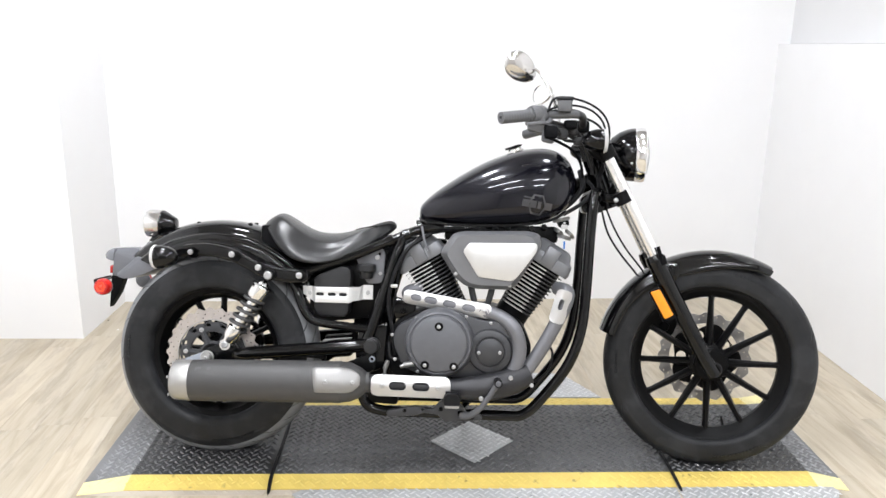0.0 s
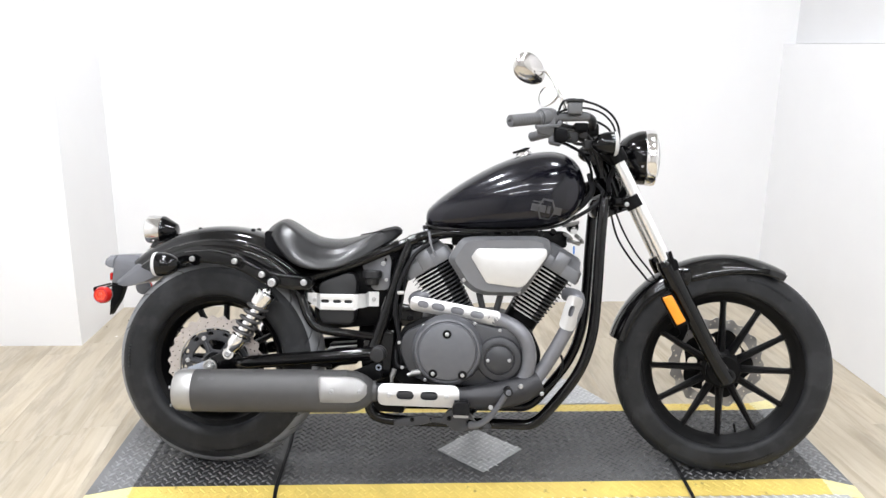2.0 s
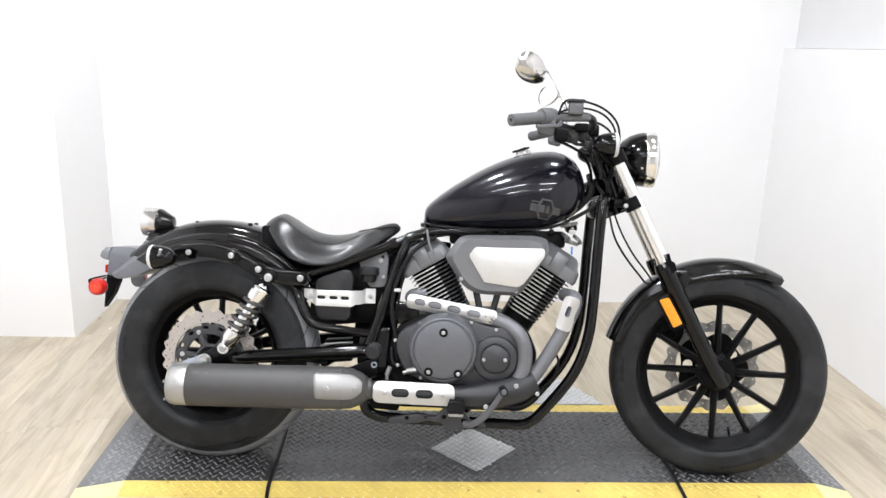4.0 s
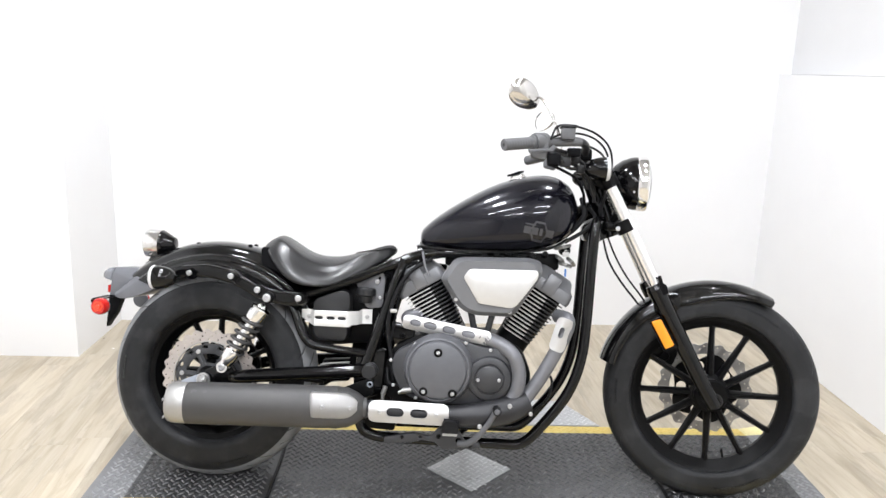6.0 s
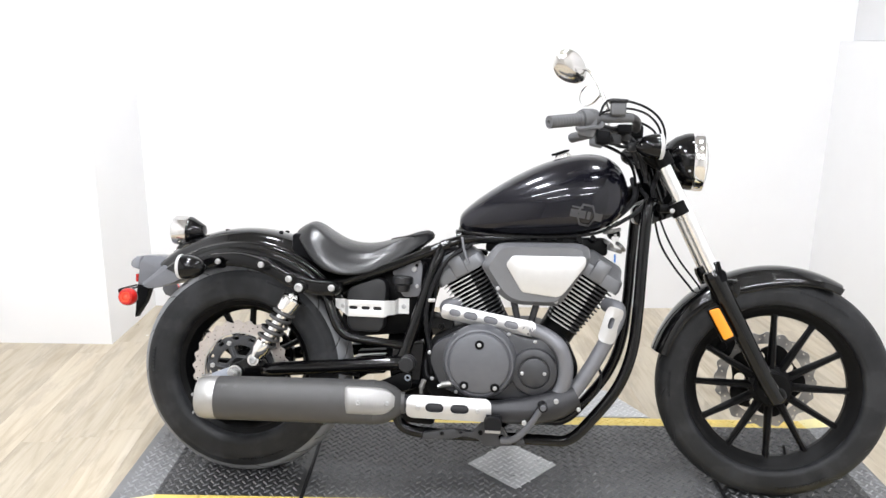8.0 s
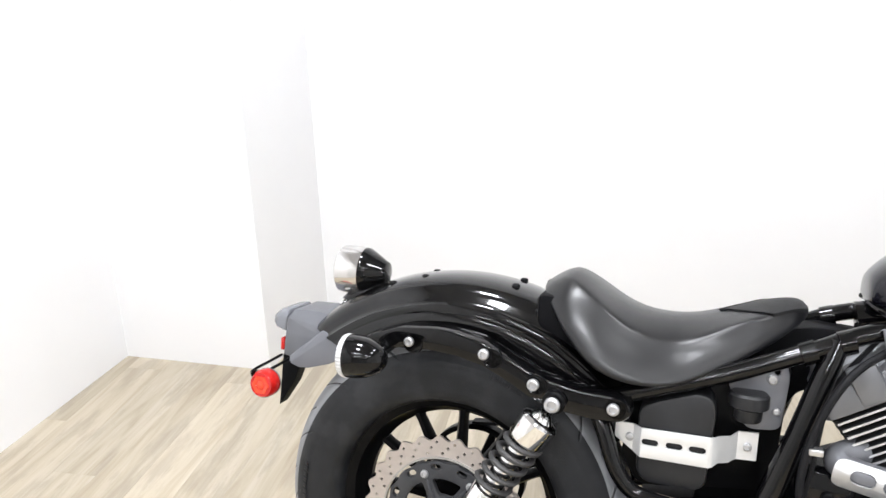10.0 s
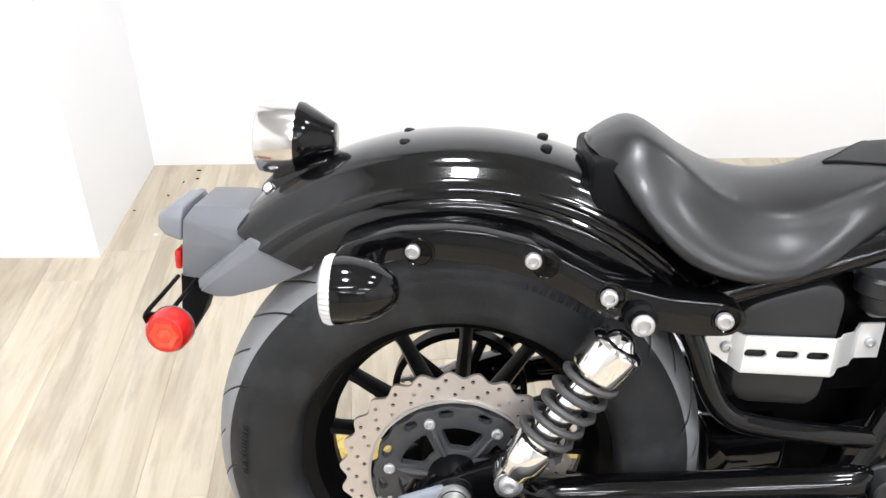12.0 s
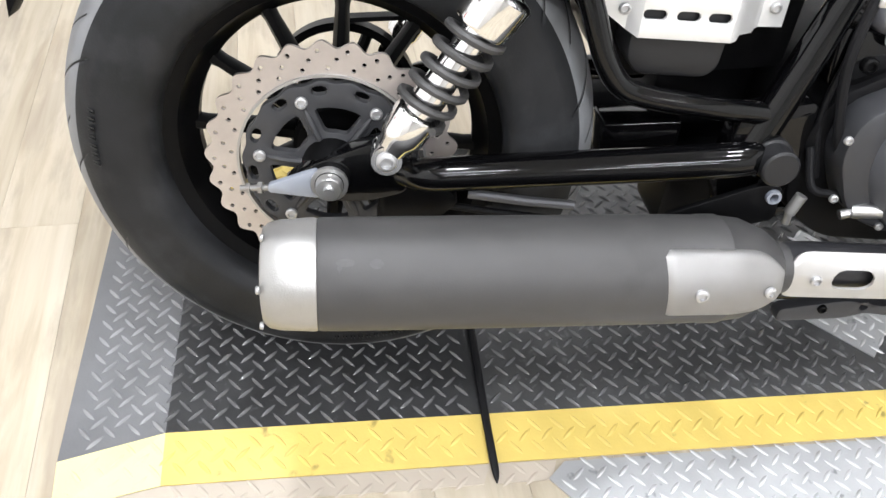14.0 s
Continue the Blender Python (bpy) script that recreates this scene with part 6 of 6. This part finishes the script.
lathe(bm, [(0.079, 0.03), (0.06, 0.04), (0.03, 0.046), (0, 0.048)], o, (1, 0, 0), 48)
part("lens", bm, CLEAR, head, "clear glass lens")
bolt(head, (-0.012, -0.0795, -0.028), 0.004, (0, -1, 0))
bm = bmesh.new()
for s in (-1, 1):
    tube(bm, [(-0.04, s * 0.05, -0.055), (-0.05, s * 0.04, -0.09), (-0.07, s * 0.03, -0.12)], 0.012, 12, 4)
part("headlight_mount", bm, SATIN_BLACK, head)

# front turn signals beside the headlight, lenses forward
for s in (-1, 1):
    bm = bmesh.new()
    o, ax = Vector((0.415, s * 0.165, 1.014)), (-1, 0, -0.01)
    lathe(bm, BULLET, o, ax, 40)
    body = part("turn_signal", bm, FRAME_BLACK, bike, "gloss black bullet turn signal with a clear lens")
    signal_lens(o, ax, body)
    bm = bmesh.new()
    tube(bm, [(0.380, s * 0.150, 0.998), (0.388, s * 0.125, 0.985), (0.425, s * 0.10, 0.965)], 0.0115, 14, 4)
    part("stem", bm, SATIN_BLACK, body)
    bolt(body, (0.367, s * 0.186, 1.016), 0.004, (0, s, 0))

# handlebar with grips, switchgear, levers and mirrors
bm = bmesh.new()
tube(bm, [(0.152, -0.279, 1.064), (0.228, -0.232, 1.079), (0.315, -0.180, 1.092), (0.355, -0.12, 1.09), (0.365, -0.06, 1.075), (0.367, 0, 1.072), (0.365, 0.06, 1.075), (0.355, 0.12, 1.09), (0.345, 0.19, 1.10), (0.288, 0.27, 1.100), (0.243, 0.33, 1.094)], 0.0125, 16, 6)
bar = part("handlebar", bm, COVER_GREY, bike, "black swept-back handlebar")
bm = bmesh.new()
for y in (-0.035, 0.035):
    tube(bm, [(0.385, y, 1.0), (0.370, y, 1.04), (0.367, y, 1.075)], 0.010, 16, 4)
part("riser", bm, SATIN_BLACK, bar)
for s, a, b in ((-1, (0.105, -0.308, 1.057), (0.192, -0.251, 1.074)), (1, (0.206, 0.370, 1.088), (0.272, 0.295, 1.099))):
    d = (Vector(a) - Vector(b)).normalized()
    bm = bmesh.new()
    L = (Vector(a) - Vector(b)).length
    prof = [(0.0125, 0.0), (0.020, 0.0), (0.0215, 0.006), (0.0165, 0.01)]
    for k in range(10):
        h = 0.014 + (L - 0.022) * k / 9
        prof += [(0.0165, h), (0.0172, h + 0.002), (0.0172, h + 0.006)]
    prof += [(0.0175, L - 0.006), (0.0165, L), (0.006, L + 0.001), (0.0045, L - 0.004), (0, L - 0.004)]
    lathe(bm, prof, b, d, 28)
    part("grip", bm, GRIP, bar, "ribbed black rubber grip")
    bm = bmesh.new()
    lathe(bm, [(0.013, -0.05), (0.023, -0.048), (0.026, -0.04), (0.027, -0.01), (0.025, 0.0), (0.013, 0.002)], b, d, 22)
    sw = part("switch_housing", bm, GRIP, bar, "black plastic switch housing")
    bm = bmesh.new()
    p = Vector(b) - d * 0.02
    slab(bm, rounded([(-0.025, -0.045), (0.018, -0.055), (0.028, -0.02), (0.02, 0.024), (-0.02, 0.026)], 0.01, 3), -0.018, 0.018, (), 0.005)
    blk = part("switch_block", bm, GRIP, sw)
    blk.matrix_basis = Matrix.Translation(p)
    bm = bmesh.new()
    p = Vector(b) - d * 0.03
    tube(bm, [p + Vector((0.035, 0, -0.012)), p + d * 0.03 + Vector((0.05, 0, -0.02)), p + d * 0.06 + Vector((0.054, 0, -0.018)), p + d * 0.095 + Vector((0.050, 0, -0.018)), p + d * 0.105 + Vector((0.048, 0, -0.018))], [0.007, 0.0065, 0.0055, 0.0055, 0.007], 12, 5, squash=0.7)
    part("lever", bm, GRIP, bar, "dark grey control lever")
# brake master cylinder
bm = bmesh.new()
box(bm, 0.272, 0.312, -0.245, -0.205, 1.088, 1.122, 0.004)
mc = part("master_cylinder", bm, GRIP, bar, "black square brake master cylinder")
bm = bmesh.new()
box(bm, 0.268, 0.316, -0.249, -0.201, 1.122, 1.131, 0.003)
part("lid", bm, COVER_GREY, mc)
bm = bmesh.new()
tube(bm, [(0.235, -0.232, 1.078), (0.335, -0.185, 1.088)], 0.012, 14, 0)
part("pump_body", bm, GRIP, mc)
bm = bmesh.new()
box(bm, 0.232, 0.272, -0.262, -0.226, 1.008, 1.045, 0.008)
box(bm, 0.295, 0.335, -0.20, -0.17, 1.045, 1.07, 0.006)
tube(bm, [(0.25, -0.24, 1.01), (0.29, -0.19, 1.0), (0.33, -0.13, 0.985), (0.36, -0.08, 0.95), (0.37, -0.06, 0.91)], 0.0045, 10, 5)
part("cable_guide", bm, PLASTIC, bar)


# clamp, wiring and connectors between the bars and the steering head
bm = bmesh.new()
box(bm, 0.335, 0.388, -0.055, 0.055, 1.048, 1.088, 0.008)
part("bar_clamp", bm, SATIN_BLACK, bar, "black handlebar clamp")
for pts, r in (([(0.235, -0.24, 1.045), (0.275, -0.19, 1.035), (0.32, -0.13, 1.03), (0.37, -0.08, 1.0), (0.395, -0.06, 0.94)], 0.007),
               ([(0.25, -0.23, 1.06), (0.30, -0.17, 1.055), (0.35, -0.11, 1.035), (0.39, -0.07, 0.985), (0.40, -0.05, 0.92)], 0.006),
               ([(0.27, -0.21, 1.04), (0.30, -0.16, 1.015), (0.345, -0.11, 1.01), (0.375, -0.07, 0.96)], 0.005)):
    bm = bmesh.new()
    tube(bm, pts, r, 10, 5)
    part("wiring_loom", bm, COVER_GREY, bar, "dark wiring loom")
for x, y, z, w in ((0.292, -0.175, 1.030, 0.016), (0.325, -0.135, 1.045, 0.015), (0.345, -0.115, 1.015, 0.013)):
    bm = bmesh.new()
    box(bm, x - w, x + w, y - w * 0.8, y + w * 0.8, z - w, z + w, 0.004)
    part("connector", bm, COVER_GREY, bar)


def mirror(s, centre, base, yaw, tilt, label, turn=0):
    """An oval mirror: shell, glass and stem."""
    c = Vector(centre)
    m = Matrix.Translation(c) @ pose(0, 0, 0, 0, 0, yaw) @ pose(0, 0, 0, turn, tilt, 0)
    bm = bmesh.new()
    rings = []
    for k in range(9):
        t = k / 8
        f = math.cos(t * math.pi / 2 * 0.96) ** 0.7
        rings.append([(0.026 * t, 0.059 * f * math.cos(a), 0.041 * f * math.sin(a) * (1 + 0.16 * s * math.cos(a))) for a in (math.tau * q / 36 for q in range(36))])
    loft(bm, rings)
    shell = part("mirror", bm, BEZEL, bike, label)
    shell.matrix_basis = m
    bm = bmesh.new()
    lathe(bm, [(1.0, 0.0), (1.0, 0.003), (0.93, 0.004), (0.93, 0.001), (0, 0.001)], (0, 0, 0), (-1, 0, 0), 36)
    for v in bm.verts:
        v.co = Vector((v.co.x, v.co.y * 0.056, v.co.z * 0.039 * (1 + 0.16 * s * v.co.y)))
    g = part("mirror_glass", bm, MIRROR, shell, "mirror glass")
    bm = bmesh.new()
    inv = m.inverted()
    tube(bm, [inv @ Vector(base), inv @ (Vector(base) * 0.55 + (c + Vector((0.05, 0, -0.02))) * 0.45 + Vector((0.004, 0, 0.012))), inv @ (c + Vector((0.05, 0.01, -0.006))), Vector((0.022, 0, 0.0))], [0.0055, 0.0045, 0.004, 0.006], 12, 6)
    part("stem", bm, CHROME if s > 0 else BEZEL, shell)
    return shell


mirror(-1, (0.161, -0.205, 1.220), (0.268, -0.21, 1.10), -62, 20, "chrome oval mirror on the throttle side", -28)
mirror(1, (0.270, 0.47, 1.254), (0.325, 0.30, 1.108), 35, 8, "chrome oval mirror on the clutch side")

# cables
CABLES = [
    ([(0.24, -0.25, 1.085), (0.262, -0.22, 1.128), (0.315, -0.16, 1.140), (0.385, -0.11, 1.128), (0.432, -0.08, 1.095), (0.449, -0.06, 1.045), (0.44, -0.05, 0.98), (0.42, -0.04, 0.90)], 0.0034),
    ([(0.22, -0.26, 1.075), (0.27, -0.21, 1.105), (0.34, -0.15, 1.118), (0.40, -0.11, 1.10), (0.434, -0.08, 1.05), (0.43, -0.05, 0.95)], 0.0032),
    ([(0.24, 0.27, 1.09), (0.29, 0.22, 1.135), (0.36, 0.14, 1.13), (0.44, 0.07, 1.08), (0.45, 0.05, 0.98)], 0.0038),
    ([(0.445, 0.06, 0.83), (0.475, 0.09, 0.74), (0.52, 0.10, 0.67), (0.57, 0.10, 0.61), (0.615, 0.09, 0.55)], 0.0034),
    ([(0.45, 0.03, 0.84), (0.487, 0.05, 0.76), (0.53, 0.06, 0.69), (0.57, 0.06, 0.64), (0.60, 0.05, 0.60)], 0.003),
    ([(0.365, -0.03, 0.93), (0.37, -0.07, 0.88), (0.345, -0.07, 0.84), (0.30, -0.06, 0.80)], 0.009),
    ([(0.385, -0.05, 0.90), (0.40, -0.09, 0.87), (0.37, -0.10, 0.83), (0.31, -0.09, 0.79)], 0.006),
    ([(0.44, -0.02, 0.95), (0.42, -0.06, 0.90), (0.43, -0.05, 0.86)], 0.007),
    ([(-0.10, -0.09, 0.72), (-0.165, -0.125, 0.675), (-0.205, -0.14, 0.60), (-0.222, -0.145, 0.51), (-0.212, -0.145, 0.44), (-0.19, -0.15, 0.37), (-0.17, -0.16, 0.325)], 0.0062),
    ([(-0.12, -0.07, 0.73), (-0.185, -0.10, 0.64), (-0.205, -0.12, 0.52), (-0.215, -0.12, 0.42), (-0.20, -0.13, 0.34)], 0.004),
    ([(-0.22, -0.13, 0.38), (-0.21, -0.15, 0.335), (-0.17, -0.155, 0.33), (-0.155, -0.15, 0.30)], 0.005),
    ([(0.25, -0.10, 0.40), (0.285, -0.13, 0.37), (0.275, -0.13, 0.31), (0.235, -0.12, 0.27)], 0.004),
]
for pts, r in CABLES:
    bm = bmesh.new()
    tube(bm, pts, r, 10, 7)
    part("cable", bm, RUBBER, bike, "black cable or hose")
# cable clip and spark lead
bm = bmesh.new()
tube(bm, [(-0.128, -0.105, 0.742), (-0.118, -0.115, 0.70), (-0.105, -0.118, 0.668)], 0.0038, 8, 4)
part("plug_lead", bm, PIPE, bike, "grey spark plug lead")
bm = bmesh.new()
box(bm, -0.216, -0.196, -0.152, -0.135, 0.552, 0.562, 0.002)
part("cable_clip", bm, STEEL, bike)

# ignition switch and key by the neck
bm = bmesh.new()
lathe(bm, [(0, 0.0), (0.015, 0.0), (0.017, -0.006), (0.017, -0.05)], (0.315, -0.075, 0.765), (0, -1, 0), 24)
ign = part("ignition_switch", bm, SATIN_BLACK, bike, "ignition switch under the tank with its key")
bm = bmesh.new()
box(bm, 0.312, 0.318, -0.098, -0.075, 0.762, 0.767)
slab(bm, rounded([(0.305, 0.745), (0.325, 0.745), (0.325, 0.76), (0.305, 0.76)], 0.004), -0.092, -0.089)
part("key", bm, STEEL, ign)
bm = bmesh.new()
slab(bm, rounded([(0.3135, 0.684), (0.3185, 0.684), (0.3185, 0.708), (0.3135, 0.708)], 0.0015), -0.093, -0.090)
part("key_tag", bm, BLUE, ign, "small blue key tag")
bm = bmesh.new()
for p, q in (((0.29, 0.745), (0.31, 0.73)), ((0.30, 0.725), (0.335, 0.715)), ((0.285, 0.77), (0.33, 0.78)), ((0.325, 0.74), (0.345, 0.72))):
    tube(bm, [(p[0], -0.06, p[1]), ((p[0] + q[0]) / 2, -0.085, (p[1] + q[1]) / 2), (q[0], -0.06, q[1])], 0.006, 10, 3)
part("wiring", bm, ALU_CAST, bike, "wiring connectors below the tank")
bm = bmesh.new()
box(bm, -0.06, 0.30, -0.05, 0.05, 0.70, 0.752, 0.01)
for k in range(9):
    x = -0.05 + 0.038 * k
    lathe(bm, [(0, 0.016), (0.009, 0.016), (0.01, 0.0)], (x, -0.05, 0.735 + 0.006 * (k % 3)), (0, -1, 0.3), 12)
part("fuel_rail", bm, SATIN_BLACK, bike)

# foot pegs, brake pedal on the right; side stand on the left
for s in (-1, 1):
    bm = bmesh.new()
    ring = rounded([(-0.024, -0.018), (0.024, -0.018), (0.026, 0.010), (0.016, 0.021), (-0.016, 0.021), (-0.026, 0.010)], 0.007, 3)
    loft(bm, [[(-0.014 + x * f, s * y, 0.234 + z * f) for x, z in ring] for y, f in ((0.178, 0.6), (0.184, 0.9), (0.225, 0.96), (0.258, 1.0), (0.264, 0.9))])
    peg = part("foot_peg", bm, RUBBER, bike, "black rubber foot peg")
    bm = bmesh.new()
    for y in (0.195, 0.212, 0.229, 0.246):
        box(bm, -0.034, 0.006, s * y - 0.003, s * y + 0.003, 0.252, 0.258, 0.001)
    part("peg_rib", bm, RUBBER, peg)
    bm = bmesh.new()
    slab(bm, rounded([(-0.035, 0.212), (0.008, 0.212), (0.008, 0.219), (-0.035, 0.219)], 0.003, 2), s * 0.266, s * 0.18)
    part("peg_plate", bm, ALU_CAST, peg, "bright metal underside of the peg")
    bm = bmesh.new()
    slab(bm, rounded([(-0.215, 0.178), (-0.13, 0.196), (-0.075, 0.188), (-0.048, 0.218), (-0.020, 0.224), (0.012, 0.206), (0.030, 0.178), (0.072, 0.176), (0.078, 0.160), (-0.036, 0.150), (-0.060, 0.172), (-0.10, 0.176), (-0.13, 0.166), (-0.215, 0.158)], 0.008),
         s * 0.186, s * 0.168, [circle(0.010, 0.178, 0.009, 12), circle(-0.105, 0.186, 0.005, 10)], 0.003)
    bracket_plate = part("peg_bracket", bm, ENGINE_MID, peg, "dark grey forged peg bracket")
    for x, z, r in ((-0.160, 0.182, 0.007), (-0.050, 0.190, 0.008), (0.045, 0.168, 0.008)):
        bolt(bracket_plate, (x, s * 0.187, z), r, (0, s, 0), BOLT_DARK)
bm = bmesh.new()
tube(bm, [(0.010, -0.186, 0.172), (0.036, -0.196, 0.176), (0.067, -0.220, 0.203), (0.095, -0.235, 0.244), (0.117, -0.243, 0.283)], [0.011, 0.010, 0.009, 0.0085, 0.0085], 14, 5, squash=0.8)
pedal = part("brake_pedal", bm, ENGINE, bike, "dark grey forged brake pedal")
bm = bmesh.new()
tube(bm, [(0.119, -0.232, 0.290), (0.121, -0.272, 0.291)], 0.0125, 18, 0)
pad = part("pedal_pad", bm, RUBBER, pedal)
bm = bmesh.new()
lathe(bm, [(0, 0.002), (0.006, 0.002), (0.0085, 0.0), (0.0085, -0.004)], (0.121, -0.273, 0.291), (0, -1, 0), 18)
part("pad_cap", bm, ENGINE, pad)

bm = bmesh.new()
tube(bm, [(0.05, 0.13, 0.165), (0.02, 0.22, 0.12), (-0.005, 0.305, 0.078)], 0.012, 14, 4)
stand = part("side_stand", bm, FRAME_BLACK, bike, "black side stand")
bm = bmesh.new()
slab(bm, rounded([(-0.03, 0.0), (0.03, 0.0), (0.03, 0.05), (-0.03, 0.05)], 0.012), -0.004, 0.004)
foot = part("stand_foot", bm, SATIN_BLACK, stand)
foot.matrix_basis = Matrix.Translation((-0.01, 0.30, 0.0715)) @ pose(0, 0, 0, 90 + BIKE_LEAN, 0, 0)

# small fittings by the swingarm pivot and under the gearbox
bm = bmesh.new()
tube(bm, [(-0.165, -0.17, 0.318), (-0.135, -0.18, 0.325)], 0.009, 14, 0)
tube(bm, [(-0.178, -0.17, 0.312), (-0.165, -0.17, 0.316)], 0.006, 12, 0)
part("brake_light_switch", bm, STEEL, bike, "bright metal brake-light switch")
bm = bmesh.new()
tube(bm, [(-0.228, -0.15, 0.30), (-0.22, -0.15, 0.325)], 0.0075, 12, 0)
tube(bm, [(-0.228, -0.15, 0.285), (-0.228, -0.15, 0.30)], 0.005, 12, 0)
part("hose_fitting", bm, ALU_CAST, bike)
bm = bmesh.new()
tube(bm, [(-0.66, -0.07, 0.305), (-0.60, -0.1, 0.315), (-0.50, -0.11, 0.325), (-0.42, -0.11, 0.32)], 0.006, 10, 5)
part("brake_hose", bm, RUBBER, bike, "black rear brake hose")
bm = bmesh.new()
slab(bm, rounded([(-0.73, 0.305), (-0.65, 0.31), (-0.63, 0.285), (-0.66, 0.255), (-0.73, 0.25)], 0.01), -0.135, -0.075, (), 0.005)
part("rear_caliper", bm, SATIN_BLACK, bike, "satin black rear brake caliper")
bm = bmesh.new()
slab(bm, rounded([(-0.45, 0.60), (-0.40, 0.64), (-0.30, 0.69), (-0.20, 0.71), (-0.05, 0.70), (-0.1, 0.62), (-0.22, 0.60), (-0.28, 0.46), (-0.44, 0.46)], 0.02), 0.02, 0.085, (), 0.004)
part("electrics_box", bm, PLASTIC, bike, "black plastic electrics box inside the frame")

bm = bmesh.new()
slab(bm, rounded([(-0.458, 0.366), (-0.452, 0.350), (-0.395, 0.318), (-0.33, 0.310), (-0.235, 0.30), (-0.235, 0.47), (-0.352, 0.47), (-0.366, 0.374)], 0.006), 0.035, 0.08, (), 0.003)
inner = part("inner_mudguard", bm, PLASTIC, bike, "black plastic inner mudguard ahead of the wheel")
bm = bmesh.new()
slab(bm, rounded([(-0.452, 0.362), (-0.35, 0.372), (-0.35, 0.318), (-0.405, 0.312), (-0.448, 0.285)], 0.006), -0.057, 0.0, (), 0.004)
part("swingarm_bridge", bm, FRAME_BLACK, bike, "black cross-member of the swingarm")
bm = bmesh.new()
slab(bm, rounded([(-0.338, 0.31), (-0.342, 0.20), (-0.305, 0.165), (-0.20, 0.16), (-0.20, 0.31)], 0.012), -0.03, 0.07, (), 0.004)
part("lower_mount", bm, SATIN_BLACK, bike, "black lower engine mount")
for pts, r, mat in (([(-0.66, -0.10, 0.262), (-0.58, -0.115, 0.262), (-0.50, -0.12, 0.258), (-0.44, -0.12, 0.252), (-0.36, -0.12, 0.256)], 0.005, RUBBER),
                    ([(-0.62, -0.12, 0.290), (-0.55, -0.13, 0.289), (-0.49, -0.13, 0.286)], 0.006, PIPE), ([(-0.60, -0.09, 0.245), (-0.50, -0.10, 0.238), (-0.40, -0.10, 0.236), (-0.32, -0.11, 0.25)], 0.004, RUBBER)):
    bm = bmesh.new()
    tube(bm, pts, r, 10, 5)
    part("brake_hose", bm, mat, bike, "dark hose beside the swingarm")

# crumbs of dirt on the floor by the column
for k, (u, v, w) in enumerate(((-1.497, 1.549, 0.008), (-1.49, 1.495, 0.007), (-1.526, 1.471, 0.005), (-1.552, 1.39, 0.007), (-1.625, 1.302, 0.004), (-1.531, 1.173, 0.006))):
    bm = bmesh.new()
    lathe(bm, [(0, 0.0035), (w * 0.5, 0.003), (w, 0.001), (w * 0.9, 0.0)], (0, 0, 0), (0, 0, 1), 7)
    for q in bm.verts:
        q.co.y *= 0.45
    crumb = new("dirt_crumb", mesh_from(bm, "dirt_crumb", RUBBER if k < 5 else PAINT))
    crumb.matrix_basis = ROOM @ pose(u, v, 0.0003, 0, 0, 40 * k)
    tagged(crumb, "small dark crumb of dirt lying on the laminate floor" if k < 5 else "small white flake of paint lying on the laminate floor", "dirt", "crumbs on the floor")

# ---------------------------------------------------------------- floor planks, laid last
PLANK_W = 0.128


def plank_mesh(length):
    bm = bmesh.new()
    w, c = PLANK_W / 2, 0.0003
    lo = [bm.verts.new(p) for p in ((-w, 0, -0.0034), (w, 0, -0.0034), (w, length, -0.0034), (-w, length, -0.0034))]
    hi = [bm.verts.new(p) for p in ((-w + c, c, 0), (w - c, c, 0), (w - c, length - c, 0), (-w + c, length - c, 0))]
    bm.faces.new(hi)
    for i in range(4):
        bm.faces.new((lo[i], lo[(i + 1) % 4], hi[(i + 1) % 4], hi[i]))
    return mesh_from(bm, "plank", OAK, False)


PLANKS = {}
PLANK_TURN = 3.2      # the boards run a little askew to the mats
LAY = pose(-1.334, 0.287, 0, 0, 0, PLANK_TURN)
rng = random.Random(5)
for i in range(-8, 27):
    v = -2.1 - rng.uniform(0, 1.1)
    if i == 0:
        v = -2.21          # so that a butt joint falls where the column of boards beside the mat has one
    while v < 1.5:
        length = rng.choice((0.9, 1.1, 1.22)) if i else 1.105
        if v + length > 1.40:
            length = round(1.55 - v, 3)
        where = LAY @ pose((i + 0.5) * PLANK_W, v, 0)
        mid = LAY @ Vector(((i + 0.5) * PLANK_W, v + length / 2, 0))
        if LEFT - 0.04 < mid.x < RIGHT + 0.10:
            if length not in PLANKS:
                PLANKS[length] = plank_mesh(length)
            shared("plank", PLANKS[length], floor, where)
        v += length
